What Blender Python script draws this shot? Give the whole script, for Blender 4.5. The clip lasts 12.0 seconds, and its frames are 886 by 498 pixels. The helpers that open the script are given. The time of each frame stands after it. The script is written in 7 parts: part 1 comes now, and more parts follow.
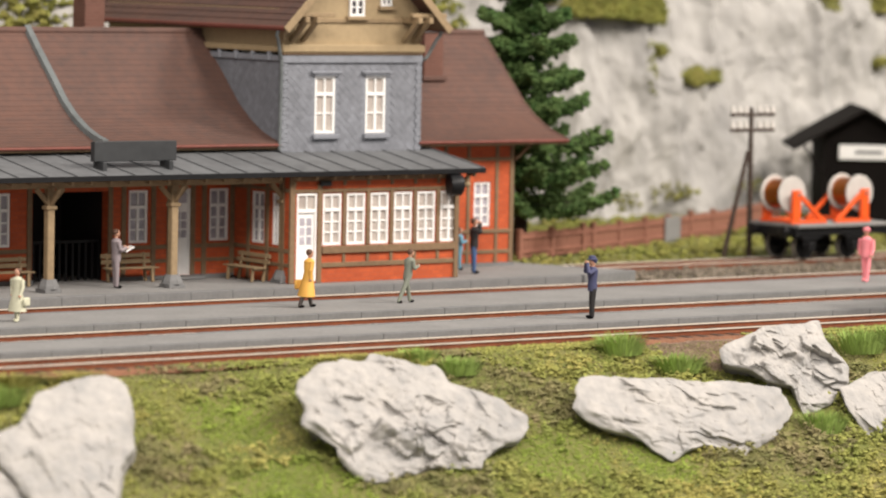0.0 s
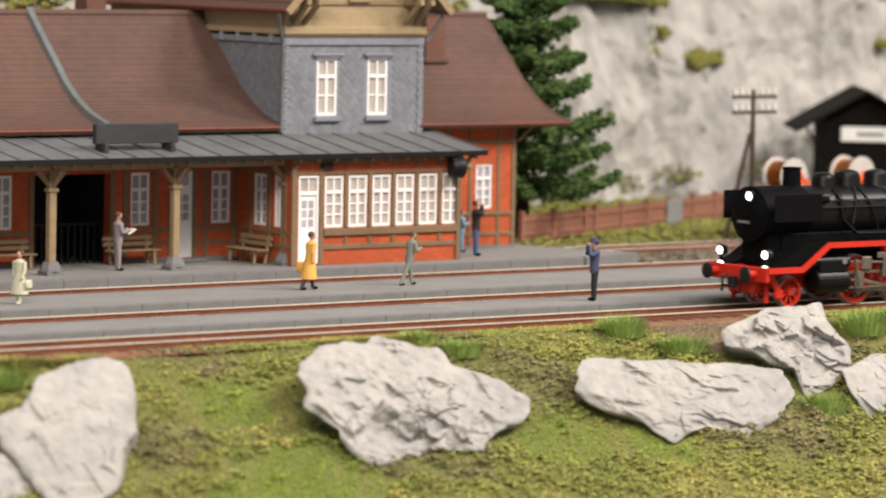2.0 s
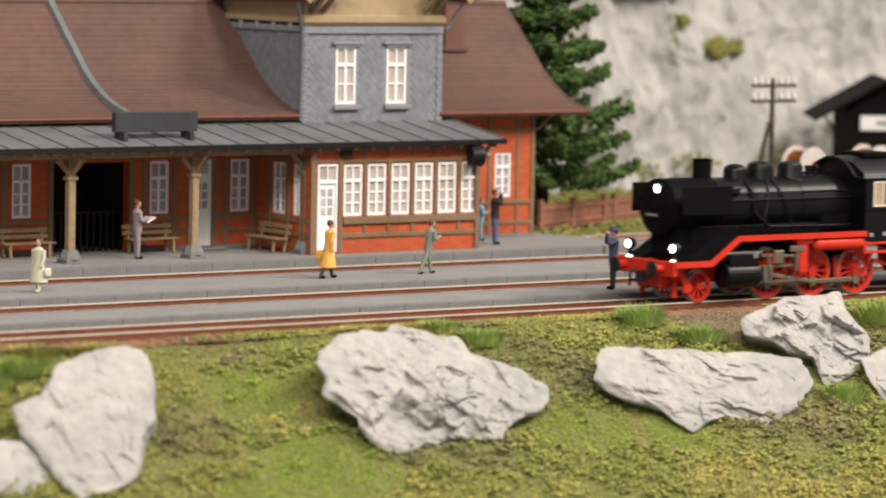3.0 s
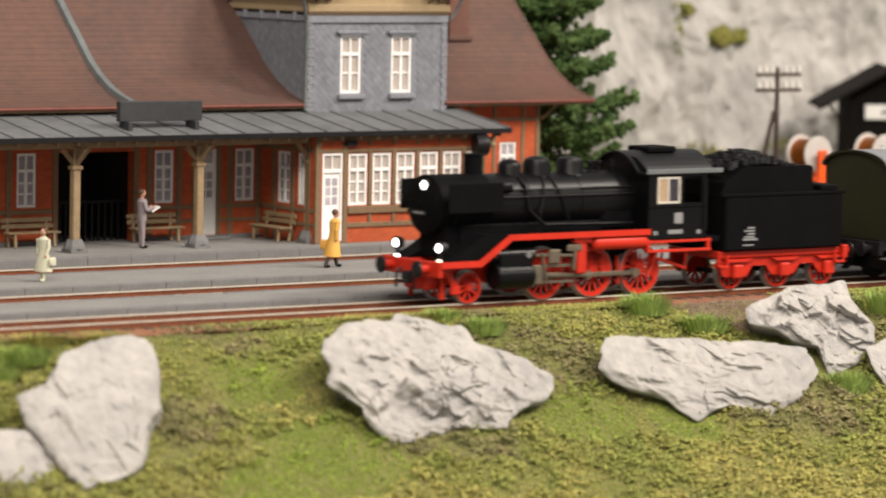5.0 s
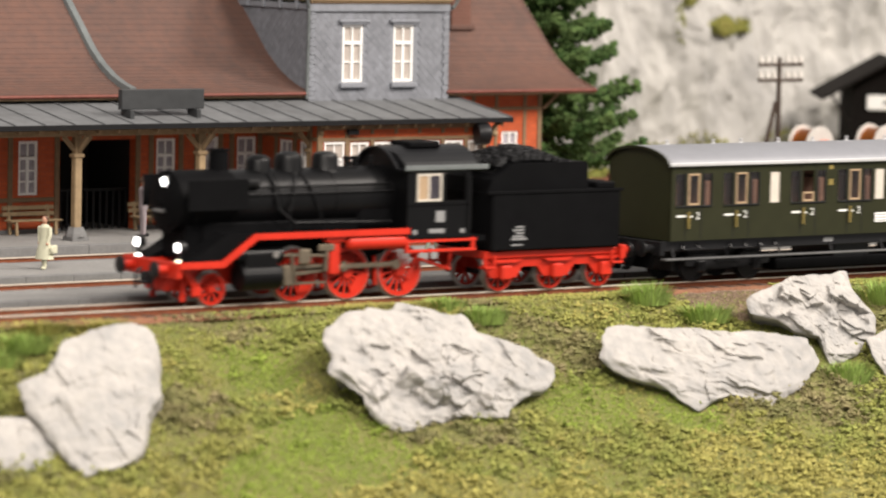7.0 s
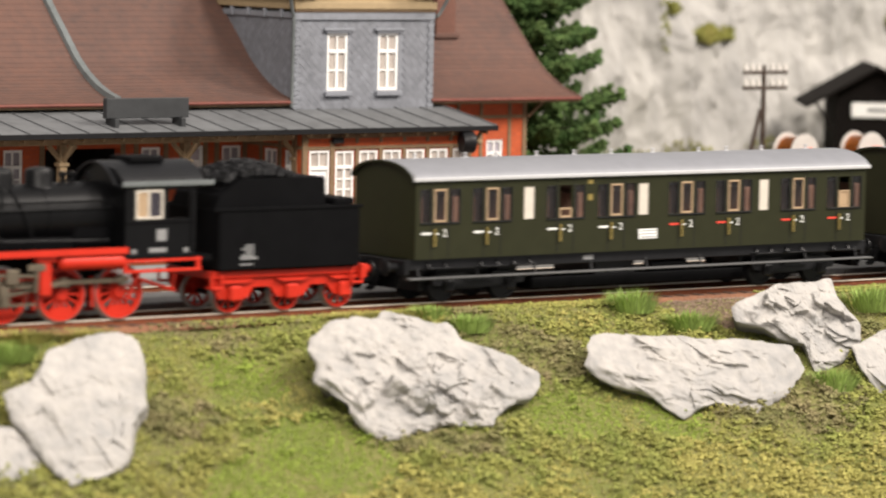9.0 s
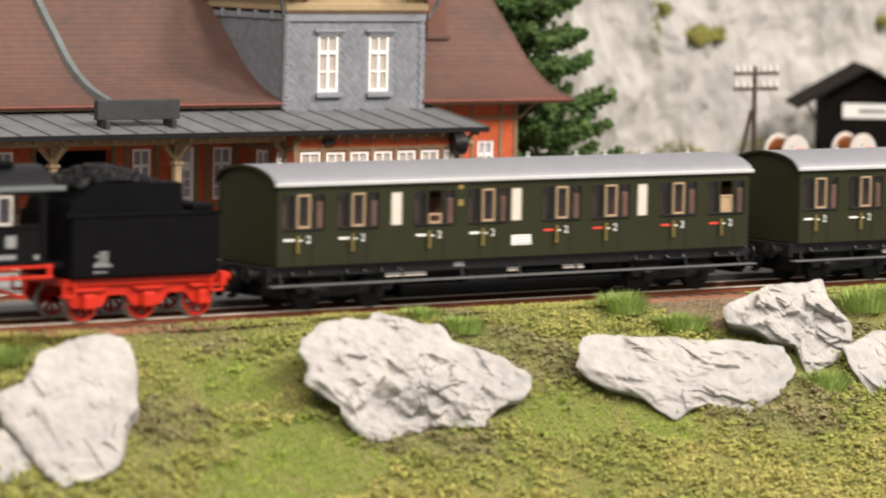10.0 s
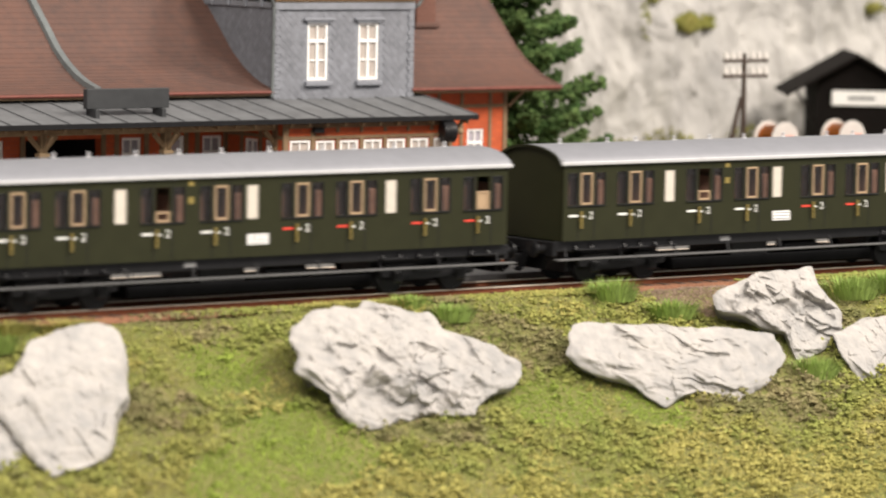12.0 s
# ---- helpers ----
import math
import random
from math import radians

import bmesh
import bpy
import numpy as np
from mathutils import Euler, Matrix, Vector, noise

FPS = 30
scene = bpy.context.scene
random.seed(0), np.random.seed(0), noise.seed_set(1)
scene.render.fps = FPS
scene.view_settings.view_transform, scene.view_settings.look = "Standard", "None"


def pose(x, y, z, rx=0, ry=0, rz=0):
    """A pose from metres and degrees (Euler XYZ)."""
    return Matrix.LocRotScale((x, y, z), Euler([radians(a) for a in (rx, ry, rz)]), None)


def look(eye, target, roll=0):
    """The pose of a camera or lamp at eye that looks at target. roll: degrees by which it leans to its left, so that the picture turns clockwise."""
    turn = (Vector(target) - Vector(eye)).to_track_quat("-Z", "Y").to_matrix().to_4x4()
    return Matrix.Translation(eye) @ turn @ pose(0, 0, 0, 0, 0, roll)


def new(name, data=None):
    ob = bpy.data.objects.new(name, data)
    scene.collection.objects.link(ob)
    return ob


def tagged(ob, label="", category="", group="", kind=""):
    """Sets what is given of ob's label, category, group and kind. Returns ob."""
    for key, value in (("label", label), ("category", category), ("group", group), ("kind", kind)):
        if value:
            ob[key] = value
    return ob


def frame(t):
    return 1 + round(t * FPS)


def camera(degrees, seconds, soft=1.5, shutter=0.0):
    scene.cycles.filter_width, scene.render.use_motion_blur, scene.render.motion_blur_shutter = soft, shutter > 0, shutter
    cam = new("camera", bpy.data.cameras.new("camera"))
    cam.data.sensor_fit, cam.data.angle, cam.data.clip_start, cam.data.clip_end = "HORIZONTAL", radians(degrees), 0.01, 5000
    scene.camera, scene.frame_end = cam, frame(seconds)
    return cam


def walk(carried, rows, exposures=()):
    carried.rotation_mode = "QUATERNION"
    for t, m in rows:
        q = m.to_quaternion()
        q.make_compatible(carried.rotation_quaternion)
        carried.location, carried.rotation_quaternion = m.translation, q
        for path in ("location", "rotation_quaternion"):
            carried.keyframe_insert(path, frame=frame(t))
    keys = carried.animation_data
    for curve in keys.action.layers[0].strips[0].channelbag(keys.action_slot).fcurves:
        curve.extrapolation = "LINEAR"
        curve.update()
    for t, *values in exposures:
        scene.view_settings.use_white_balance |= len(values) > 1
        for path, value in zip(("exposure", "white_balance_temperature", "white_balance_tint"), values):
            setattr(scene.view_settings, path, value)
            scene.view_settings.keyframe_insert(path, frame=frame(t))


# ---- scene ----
cam = camera(13.0, 12.0, soft=2.0, shutter=0.9)
S = 1 / 87                      # a scale model at 1:87; plans below are in full-size metres
cam.data.dof.use_dof, cam.data.dof.focus_distance, cam.data.dof.aperture_fstop = True, 119 * S, 18


def P(x, y, z, rx=0, ry=0, rz=0):
    """A pose from the plan's full-size metres."""
    return pose(x * S, y * S, z * S, rx, ry, rz)


# yaw (to the right of the track's normal), pitch and roll of the tripod head
HEAD = [
    (0.0, 36.831, -4.336, 1.157),
    (0.5, 36.879, -4.325, 1.153),
    (1.0, 36.891, -4.296, 0.992),
    (1.5, 36.915, -4.390, 0.997),
    (2.0, 36.807, -4.598, 1.122),
    (2.5, 36.560, -4.730, 1.152),
    (4.5, 36.510, -4.850, 1.177),
    (5.0, 36.463, -4.933, 1.133),
    (5.5, 36.455, -5.018, 1.166),
    (6.0, 36.496, -5.042, 1.206),
    (6.5, 36.449, -5.031, 1.173),
    (7.0, 36.447, -5.095, 1.322),
    (9.0, 36.665, -4.967, 1.227),
    (9.5, 36.703, -4.954, 1.303),
    (10.0, 36.794, -4.945, 1.170),
    (10.5, 36.820, -5.037, 1.156),
    (11.0, 36.774, -5.099, 1.152),
    (11.5, 36.833, -5.092, 1.047),
    (12.0, 36.948, -5.118, 1.040),
]
EYE = (-64.058, -89.242, 11.091)
walk(cam, [(t, P(*EYE, 0, 0, -yaw) @ pose(0, 0, 0, 90 + pitch) @ pose(0, 0, 0, 0, 0, roll))
           for t, yaw, pitch, roll in HEAD],
     [(0.0, -0.05, 6470, 10), (2.5, -0.13, 6520, 10), (4.5, -0.14, 6660, 10), (5.5, -0.14, 6660, 10), (7.0, 0.08, 6500, 10), (9.0, 0.06, 6500, 10), (12.0, 0.10, 6520, 10)])       # the lens brightens a little as it follows the train

# ---- light: an exhibition hall with long ceiling lamps ----
world = bpy.data.worlds.new("hall")
scene.world = world
world.use_nodes = True
world.node_tree.nodes["Background"].inputs["Color"].default_value = (1.0, 0.95, 0.91, 1)
world.node_tree.nodes["Background"].inputs["Strength"].default_value = 0.52


def ceiling_lamp(x, y, z, w, h, power, target):
    data = bpy.data.lights.new("ceiling_lamp", "AREA")
    data.shape, data.size, data.size_y, data.energy = "RECTANGLE", w, h, power
    data.color = (1.0, 0.915, 0.83)
    ob = new("ceiling_lamp", data)
    ob.matrix_world = look((x, y, z), target)


ceiling_lamp(1.45, -0.86, 1.40, 0.40, 0.30, 40, (0.1, 0.1, 0))
ceiling_lamp(0.48, -1.45, 1.60, 0.5, 0.4, 39, (0.1, 0.1, 0))
ceiling_lamp(-1.1, -1.5, 1.45, 1.2, 0.6, 47, (0.1, 0.2, 0))


# ---- materials ----
def material(name, colour, rough=0.6, metal=0.0, vary=0.25, grain=4.0, bump=0.2, stain=0.6, second=None, emit=0.0, spec=0.4, piece=0.0, upright=1.0):
    """A painted or natural surface with grain at one scale, stains at another. grain: features a full-size metre; upright: how much longer they are up than across."""
    m = bpy.data.materials.new(name)
    m.use_nodes = True
    nt = m.node_tree
    n, l = nt.nodes, nt.links
    bsdf = n["Principled BSDF"]
    co = n.new("ShaderNodeTexCoord")
    fine = n.new("ShaderNodeTexNoise")
    fine.inputs["Scale"].default_value, fine.inputs["Detail"].default_value = grain / S, 4
    broad = n.new("ShaderNodeTexNoise")
    broad.inputs["Scale"].default_value, broad.inputs["Detail"].default_value = stain / S, 3
    squeeze = n.new("ShaderNodeMapping")
    squeeze.inputs["Scale"].default_value = (1, 1, 1 / upright)
    l.new(co.outputs["Object"], squeeze.inputs["Vector"])
    l.new(squeeze.outputs[0], fine.inputs["Vector"])
    l.new(squeeze.outputs[0], broad.inputs["Vector"])
    mix = n.new("ShaderNodeMix")
    mix.data_type = "RGBA"
    other = second or tuple(c * (1 - vary) for c in colour)
    mix.inputs["A"].default_value, mix.inputs["B"].default_value = (*colour, 1), (*other, 1)
    ramp = n.new("ShaderNodeMapRange")
    ramp.inputs["From Min"].default_value, ramp.inputs["From Max"].default_value = 0.35, 0.68
    add = n.new("ShaderNodeMath")
    add.operation = "MULTIPLY_ADD"
    add.inputs[1].default_value = 0.5
    half = n.new("ShaderNodeMath")
    half.operation = "MULTIPLY"
    half.inputs[1].default_value = 0.5
    l.new(broad.outputs["Fac"], half.inputs[0])
    l.new(fine.outputs["Fac"], add.inputs[0])
    l.new(half.outputs[0], add.inputs[2])
    l.new(add.outputs[0], ramp.inputs["Value"])
    l.new(ramp.outputs[0], mix.inputs["Factor"])
    out = mix.outputs["Result"]
    if piece:
        info = n.new("ShaderNodeNewGeometry")
        hsv = n.new("ShaderNodeHueSaturation")
        value = n.new("ShaderNodeMapRange")
        value.inputs["To Min"].default_value, value.inputs["To Max"].default_value = 1 - piece, 1 + piece
        l.new(info.outputs["Random Per Island"], value.inputs["Value"])
        l.new(value.outputs[0], hsv.inputs["Value"])
        l.new(out, hsv.inputs["Color"])
        out = hsv.outputs["Color"]
    l.new(out, bsdf.inputs["Base Color"])
    bsdf.inputs["Roughness"].default_value = rough
    bsdf.inputs["Metallic"].default_value = metal
    bsdf.inputs["Specular IOR Level"].default_value = spec
    if bump:
        b = n.new("ShaderNodeBump")
        b.inputs["Strength"].default_value, b.inputs["Distance"].default_value = bump, 0.06 * S
        l.new(fine.outputs["Fac"], b.inputs["Height"])
        l.new(b.outputs[0], bsdf.inputs["Normal"])
    if emit:
        bsdf.inputs["Emission Color"].default_value = (*colour, 1)
        bsdf.inputs["Emission Strength"].default_value = emit
    return m


def thin_glass(name, tint, gloss=0.12):
    """Thin clear glazing: mostly see-through, with a faint gloss."""
    m = bpy.data.materials.new(name)
    m.use_nodes = True
    n, l = m.node_tree.nodes, m.node_tree.links
    n.remove(n["Principled BSDF"])
    clear, shine, mix = n.new("ShaderNodeBsdfTransparent"), n.new("ShaderNodeBsdfGlossy"), n.new("ShaderNodeMixShader")
    clear.inputs["Color"].default_value = (*tint, 1)
    shine.inputs["Roughness"].default_value = 0.12
    mix.inputs["Fac"].default_value = gloss
    l.new(clear.outputs[0], mix.inputs[1])
    l.new(shine.outputs[0], mix.inputs[2])
    l.new(mix.outputs[0], n["Material Output"].inputs["Surface"])
    return m


def brickwork(name, colour, joint, wide, high, mortar=0.012):
    """Brick courses laid by the object's upright faces."""
    m = material(name, colour, 0.75, vary=0.3, grain=3, bump=0.15)
    nt = m.node_tree
    n, l = nt.nodes, nt.links
    bsdf, co = n["Principled BSDF"], n["Texture Coordinate"]
    sep, com, su = n.new("ShaderNodeSeparateXYZ"), n.new("ShaderNodeCombineXYZ"), n.new("ShaderNodeMath")
    l.new(co.outputs["Object"], sep.inputs[0])
    l.new(sep.outputs["X"], su.inputs[0])
    l.new(sep.outputs["Y"], su.inputs[1])
    l.new(su.outputs[0], com.inputs["X"])
    l.new(sep.outputs["Z"], com.inputs["Y"])
    br = n.new("ShaderNodeTexBrick")
    br.inputs["Scale"].default_value = 1 / S
    br.inputs["Brick Width"].default_value, br.inputs["Row Height"].default_value = wide, high
    br.inputs["Mortar Size"].default_value = mortar
    old = bsdf.inputs["Base Color"].links[0].from_socket
    l.new(com.outputs[0], br.inputs["Vector"])
    l.new(old, br.inputs["Color1"])
    dark = n.new("ShaderNodeMix")
    dark.data_type = "RGBA"
    dark.blend_type = "MULTIPLY"
    dark.inputs["Factor"].default_value = 1
    dark.inputs["B"].default_value = (0.8, 0.76, 0.74, 1)
    l.new(old, dark.inputs["A"])
    l.new(dark.outputs["Result"], br.inputs["Color2"])
    br.inputs["Mortar"].default_value = (*joint, 1)
    l.new(br.outputs["Color"], bsdf.inputs["Base Color"])
    b = n["Bump"]
    inv = n.new("ShaderNodeMath")
    inv.operation = "SUBTRACT"
    inv.inputs[0].default_value = 1
    l.new(br.outputs["Fac"], inv.inputs[1])
    l.new(inv.outputs[0], b.inputs["Height"])
    b.inputs["Strength"].default_value = 0.35
    return m


RED_BRICK = brickwork("red_brick", (0.52, 0.095, 0.025), (0.32, 0.07, 0.03), 0.32, 0.14)
CHIMNEY_BRICK = brickwork("chimney_brick", (0.155, 0.068, 0.048), (0.14, 0.07, 0.05), 0.3, 0.13)
TIMBER = material("brown_timber", (0.205, 0.132, 0.072), 0.7, grain=7, vary=0.35)
OCHRE_TIMBER = material("ochre_timber", (0.31, 0.222, 0.125), 0.7, grain=6, vary=0.35)
BEIGE = material("beige_plaster", (0.355, 0.265, 0.15), 0.75, grain=5, vary=0.2)
ROOF_TILE = material("brown_roof_tile", (0.125, 0.066, 0.050), 0.70, grain=3.2, vary=0.4, stain=0.3, bump=0.3, second=(0.078, 0.050, 0.043), spec=0.25)
GUTTER_RED = material("red_brown_gutter", (0.16, 0.042, 0.028), 0.55, vary=0.3)
ZINC = material("weathered_zinc", (0.15, 0.165, 0.165), 0.5, 0.15, grain=3, vary=0.3)
CANOPY_ZINC = material("canopy_zinc", (0.150, 0.155, 0.160), 0.6, 0.05, grain=2.5, vary=0.35, stain=0.8, spec=0.25)
SLATE = material("blue_grey_slate", (0.185, 0.193, 0.215), 0.65, grain=5, vary=0.3, piece=0.12)
SLATE_TRIM = material("slate_trim", (0.215, 0.225, 0.25), 0.6, grain=5, vary=0.25)
WHITE = material("white_paint", (0.80, 0.79, 0.77), 0.5, grain=5, vary=0.08, bump=0.08, spec=0.25)
PANE = material("curtained_pane", (0.46, 0.43, 0.47), 0.15, grain=2, vary=0.5, bump=0, second=(0.15, 0.14, 0.16))
DARK_PANE = material("dark_pane", (0.045, 0.04, 0.05), 0.08, grain=2, vary=0.4, bump=0)
WARM_PANE = material("curtained_bay_pane", (0.50, 0.45, 0.40), 0.15, grain=2, vary=0.4, bump=0, second=(0.26, 0.22, 0.2))
HALL_SHADE = material("shaded_interior", (0.018, 0.014, 0.013), 0.8, vary=0.3)
BLACK = material("black_metal", (0.011, 0.011, 0.012), 0.42, 0.0, vary=0.4, grain=3, bump=0.1, spec=0.25)
SATIN_BLACK = material("satin_black_paint", (0.0038, 0.0038, 0.0042), 0.36, 0.0, vary=0.4, grain=2, bump=0.12, spec=0.17)
DULL_BLACK = material("dull_black_paint", (0.0045, 0.0045, 0.005), 0.6, vary=0.3, grain=2, bump=0.1, spec=0.04)
CAB_ROOF = material("grey_black_roof_paint", (0.008, 0.0083, 0.0095), 0.42, vary=0.3, grain=2, bump=0.1, spec=0.2)
LOCO_RED = material("signal_red_paint", (0.53, 0.026, 0.011), 0.45, vary=0.2, grain=2, bump=0.05, spec=0.25)
STEEL = material("bright_steel", (0.42, 0.40, 0.37), 0.35, 0.8, vary=0.3)
ROD = material("weathered_steel_rod", (0.20, 0.165, 0.12), 0.45, 0.6, vary=0.35)
BRASS = material("brass", (0.42, 0.32, 0.10), 0.4, 0.6, vary=0.3)
LAMP = material("lit_lamp", (1.0, 0.98, 0.94), 0.3, emit=7.0, bump=0)
WARM_LAMP = material("lit_warm_lamp", (1.0, 0.86, 0.6), 0.3, emit=3.0, bump=0)
BOARD = material("slate_grey_board", (0.036, 0.038, 0.040), 0.5, vary=0.3, grain=3)
UNDER = material("glossy_black_underframe", (0.012, 0.012, 0.013), 0.4, vary=0.4, grain=3, bump=0.15, spec=0.17)
# the footboard's grey holds the highlight along its top
FOOT = material("highlit_grey_footboard", (0.10, 0.10, 0.10), 0.6, vary=0.3, grain=4)
COAL = material("coal", (0.012, 0.012, 0.013), 0.45, vary=0.5, grain=6, bump=0.6, spec=0.3)
GREEN = material("olive_green_coach_paint", (0.0225, 0.0235, 0.0105), 0.5, vary=0.2, grain=2, bump=0.05, spec=0.15)
SILVER = material("silver_roof_paint", (0.205, 0.21, 0.228), 0.5, 0.1, vary=0.12, grain=3, bump=0.05, spec=0.3)
CREAM = material("cream_window_frame", (0.38, 0.265, 0.16), 0.5, vary=0.15)
GUTTER_SILVER = material("pale_silver_eave", (0.46, 0.46, 0.47), 0.45, 0.1, vary=0.12, grain=3, bump=0.05, spec=0.3)
BLIND = material("pale_blind", (0.56, 0.51, 0.44), 0.6, vary=0.12)
SEAT = material("brown_compartment", (0.40, 0.24, 0.18), 0.5, vary=0.5, grain=2)
GLASS_DARK = thin_glass("coach_glass", (0.85, 0.82, 0.8), 0.05)
LETTER = material("white_lettering", (0.75, 0.75, 0.72), 0.6, vary=0.1, bump=0)
SIGN_RED = material("red_lettering", (0.60, 0.05, 0.03), 0.6, vary=0.1, bump=0)
GREY_BAR = material("grey_lettering", (0.22, 0.22, 0.22), 0.6, vary=0.1, bump=0)
RAIL = material("rusty_rail", (0.19, 0.06, 0.027), 0.65, 0.0, grain=5, vary=0.4, spec=0.2)
RAILHEAD = material("polished_railhead", (0.70, 0.62, 0.52), 0.45, 0.2, grain=4, vary=0.25)
SLEEPER = material("brown_sleeper", (0.085, 0.05, 0.034), 0.8, grain=6, vary=0.4)
BALLAST = material("brown_ballast", (0.24, 0.108, 0.058), 0.9, grain=9, vary=0.5, bump=0.9, stain=1.5)
GREY_BALLAST = material("grey_brown_ballast", (0.20, 0.165, 0.125), 0.9, grain=6, vary=0.6, bump=0.9, piece=0.35)
SOIL = material("pinkish_brown_soil", (0.27, 0.19, 0.135), 0.95, grain=3, vary=0.4, bump=0.6, piece=0.25)
PAVING = material("grey_platform", (0.245, 0.240, 0.232), 0.85, grain=8, vary=0.25, bump=0.2, stain=0.5, spec=0.2)
KERB = material("grey_kerb_stone", (0.185, 0.184, 0.183), 0.85, grain=6, vary=0.25, bump=0.3, spec=0.2)
EARTH = material("turf_and_earth", (0.10, 0.125, 0.022), 0.95, grain=6, vary=0.5, bump=0.9, stain=0.5, second=(0.175, 0.15, 0.055))
TURF = material("green_turf", (0.195, 0.228, 0.052), 0.95, grain=1.2, vary=0.5, bump=0.4, stain=0.25, second=(0.28, 0.255, 0.07), piece=0.22)
TURF_YELLOW = material("yellow_turf", (0.335, 0.30, 0.09), 0.95, grain=1.5, vary=0.4, bump=0.4, stain=0.3, second=(0.27, 0.26, 0.065), piece=0.2)
TURF_DARK = material("brown_green_turf", (0.15, 0.158, 0.052), 0.95, grain=1.5, vary=0.5, bump=0.4, second=(0.25, 0.20, 0.105), piece=0.22)
LIME = material("lime_green_turf", (0.225, 0.29, 0.045), 0.95, grain=1.5, vary=0.3, bump=0.4, stain=0.4, piece=0.2)
MOSS = material("yellow_green_moss", (0.15, 0.165, 0.03), 0.95, grain=2, vary=0.4, bump=0.5, stain=0.3, second=(0.21, 0.185, 0.05), piece=0.25)
GRASS = material("bright_grass", (0.27, 0.38, 0.085), 0.8, grain=2, vary=0.35, bump=0.2, piece=0.25)
NEEDLES = material("dark_fir_needles", (0.092, 0.138, 0.045), 0.85, grain=2, vary=0.4, bump=0.3, piece=0.35, spec=0.15, second=(0.035, 0.080, 0.022))
BARK = material("grey_bark", (0.075, 0.06, 0.045), 0.9, grain=5, vary=0.5, bump=0.6)
ROCK = material("white_plaster_rock", (0.405, 0.382, 0.355), 0.95, grain=3.0, vary=0.3, bump=0.7, stain=0.5, second=(0.262, 0.258, 0.252), spec=0.1)
# the cliff's grey second tone paints shadow of its clefts as upright streaks
CLIFF = material("pale_cliff_rock", (0.41, 0.395, 0.37), 0.95, grain=1.1, vary=0.4, bump=0.6, stain=0.22, second=(0.25, 0.243, 0.232), spec=0.1, upright=2.6)
FENCE = material("red_brown_fence", (0.31, 0.135, 0.088), 0.8, grain=5, vary=0.35, piece=0.2)
SHED = material("black_brown_boards", (0.009, 0.007, 0.006), 0.85, grain=6, vary=0.4, piece=0.3, spec=0.1)
POLE = material("dark_wood_pole", (0.055, 0.035, 0.025), 0.8, grain=5, vary=0.4)
PORCELAIN = material("white_insulator", (0.55, 0.52, 0.48), 0.4, vary=0.1, bump=0)
ORANGE = material("orange_paint", (0.80, 0.10, 0.012), 0.45, vary=0.15, bump=0.05)
COPPER = material("copper_winding", (0.50, 0.16, 0.04), 0.28, 1.0, vary=0.4, grain=8, bump=0.4)
DRUM = material("pale_grey_drum", (0.50, 0.475, 0.44), 0.7, vary=0.15)
SKIN = material("painted_flesh", (0.50, 0.27, 0.18), 0.6, vary=0.15, bump=0)


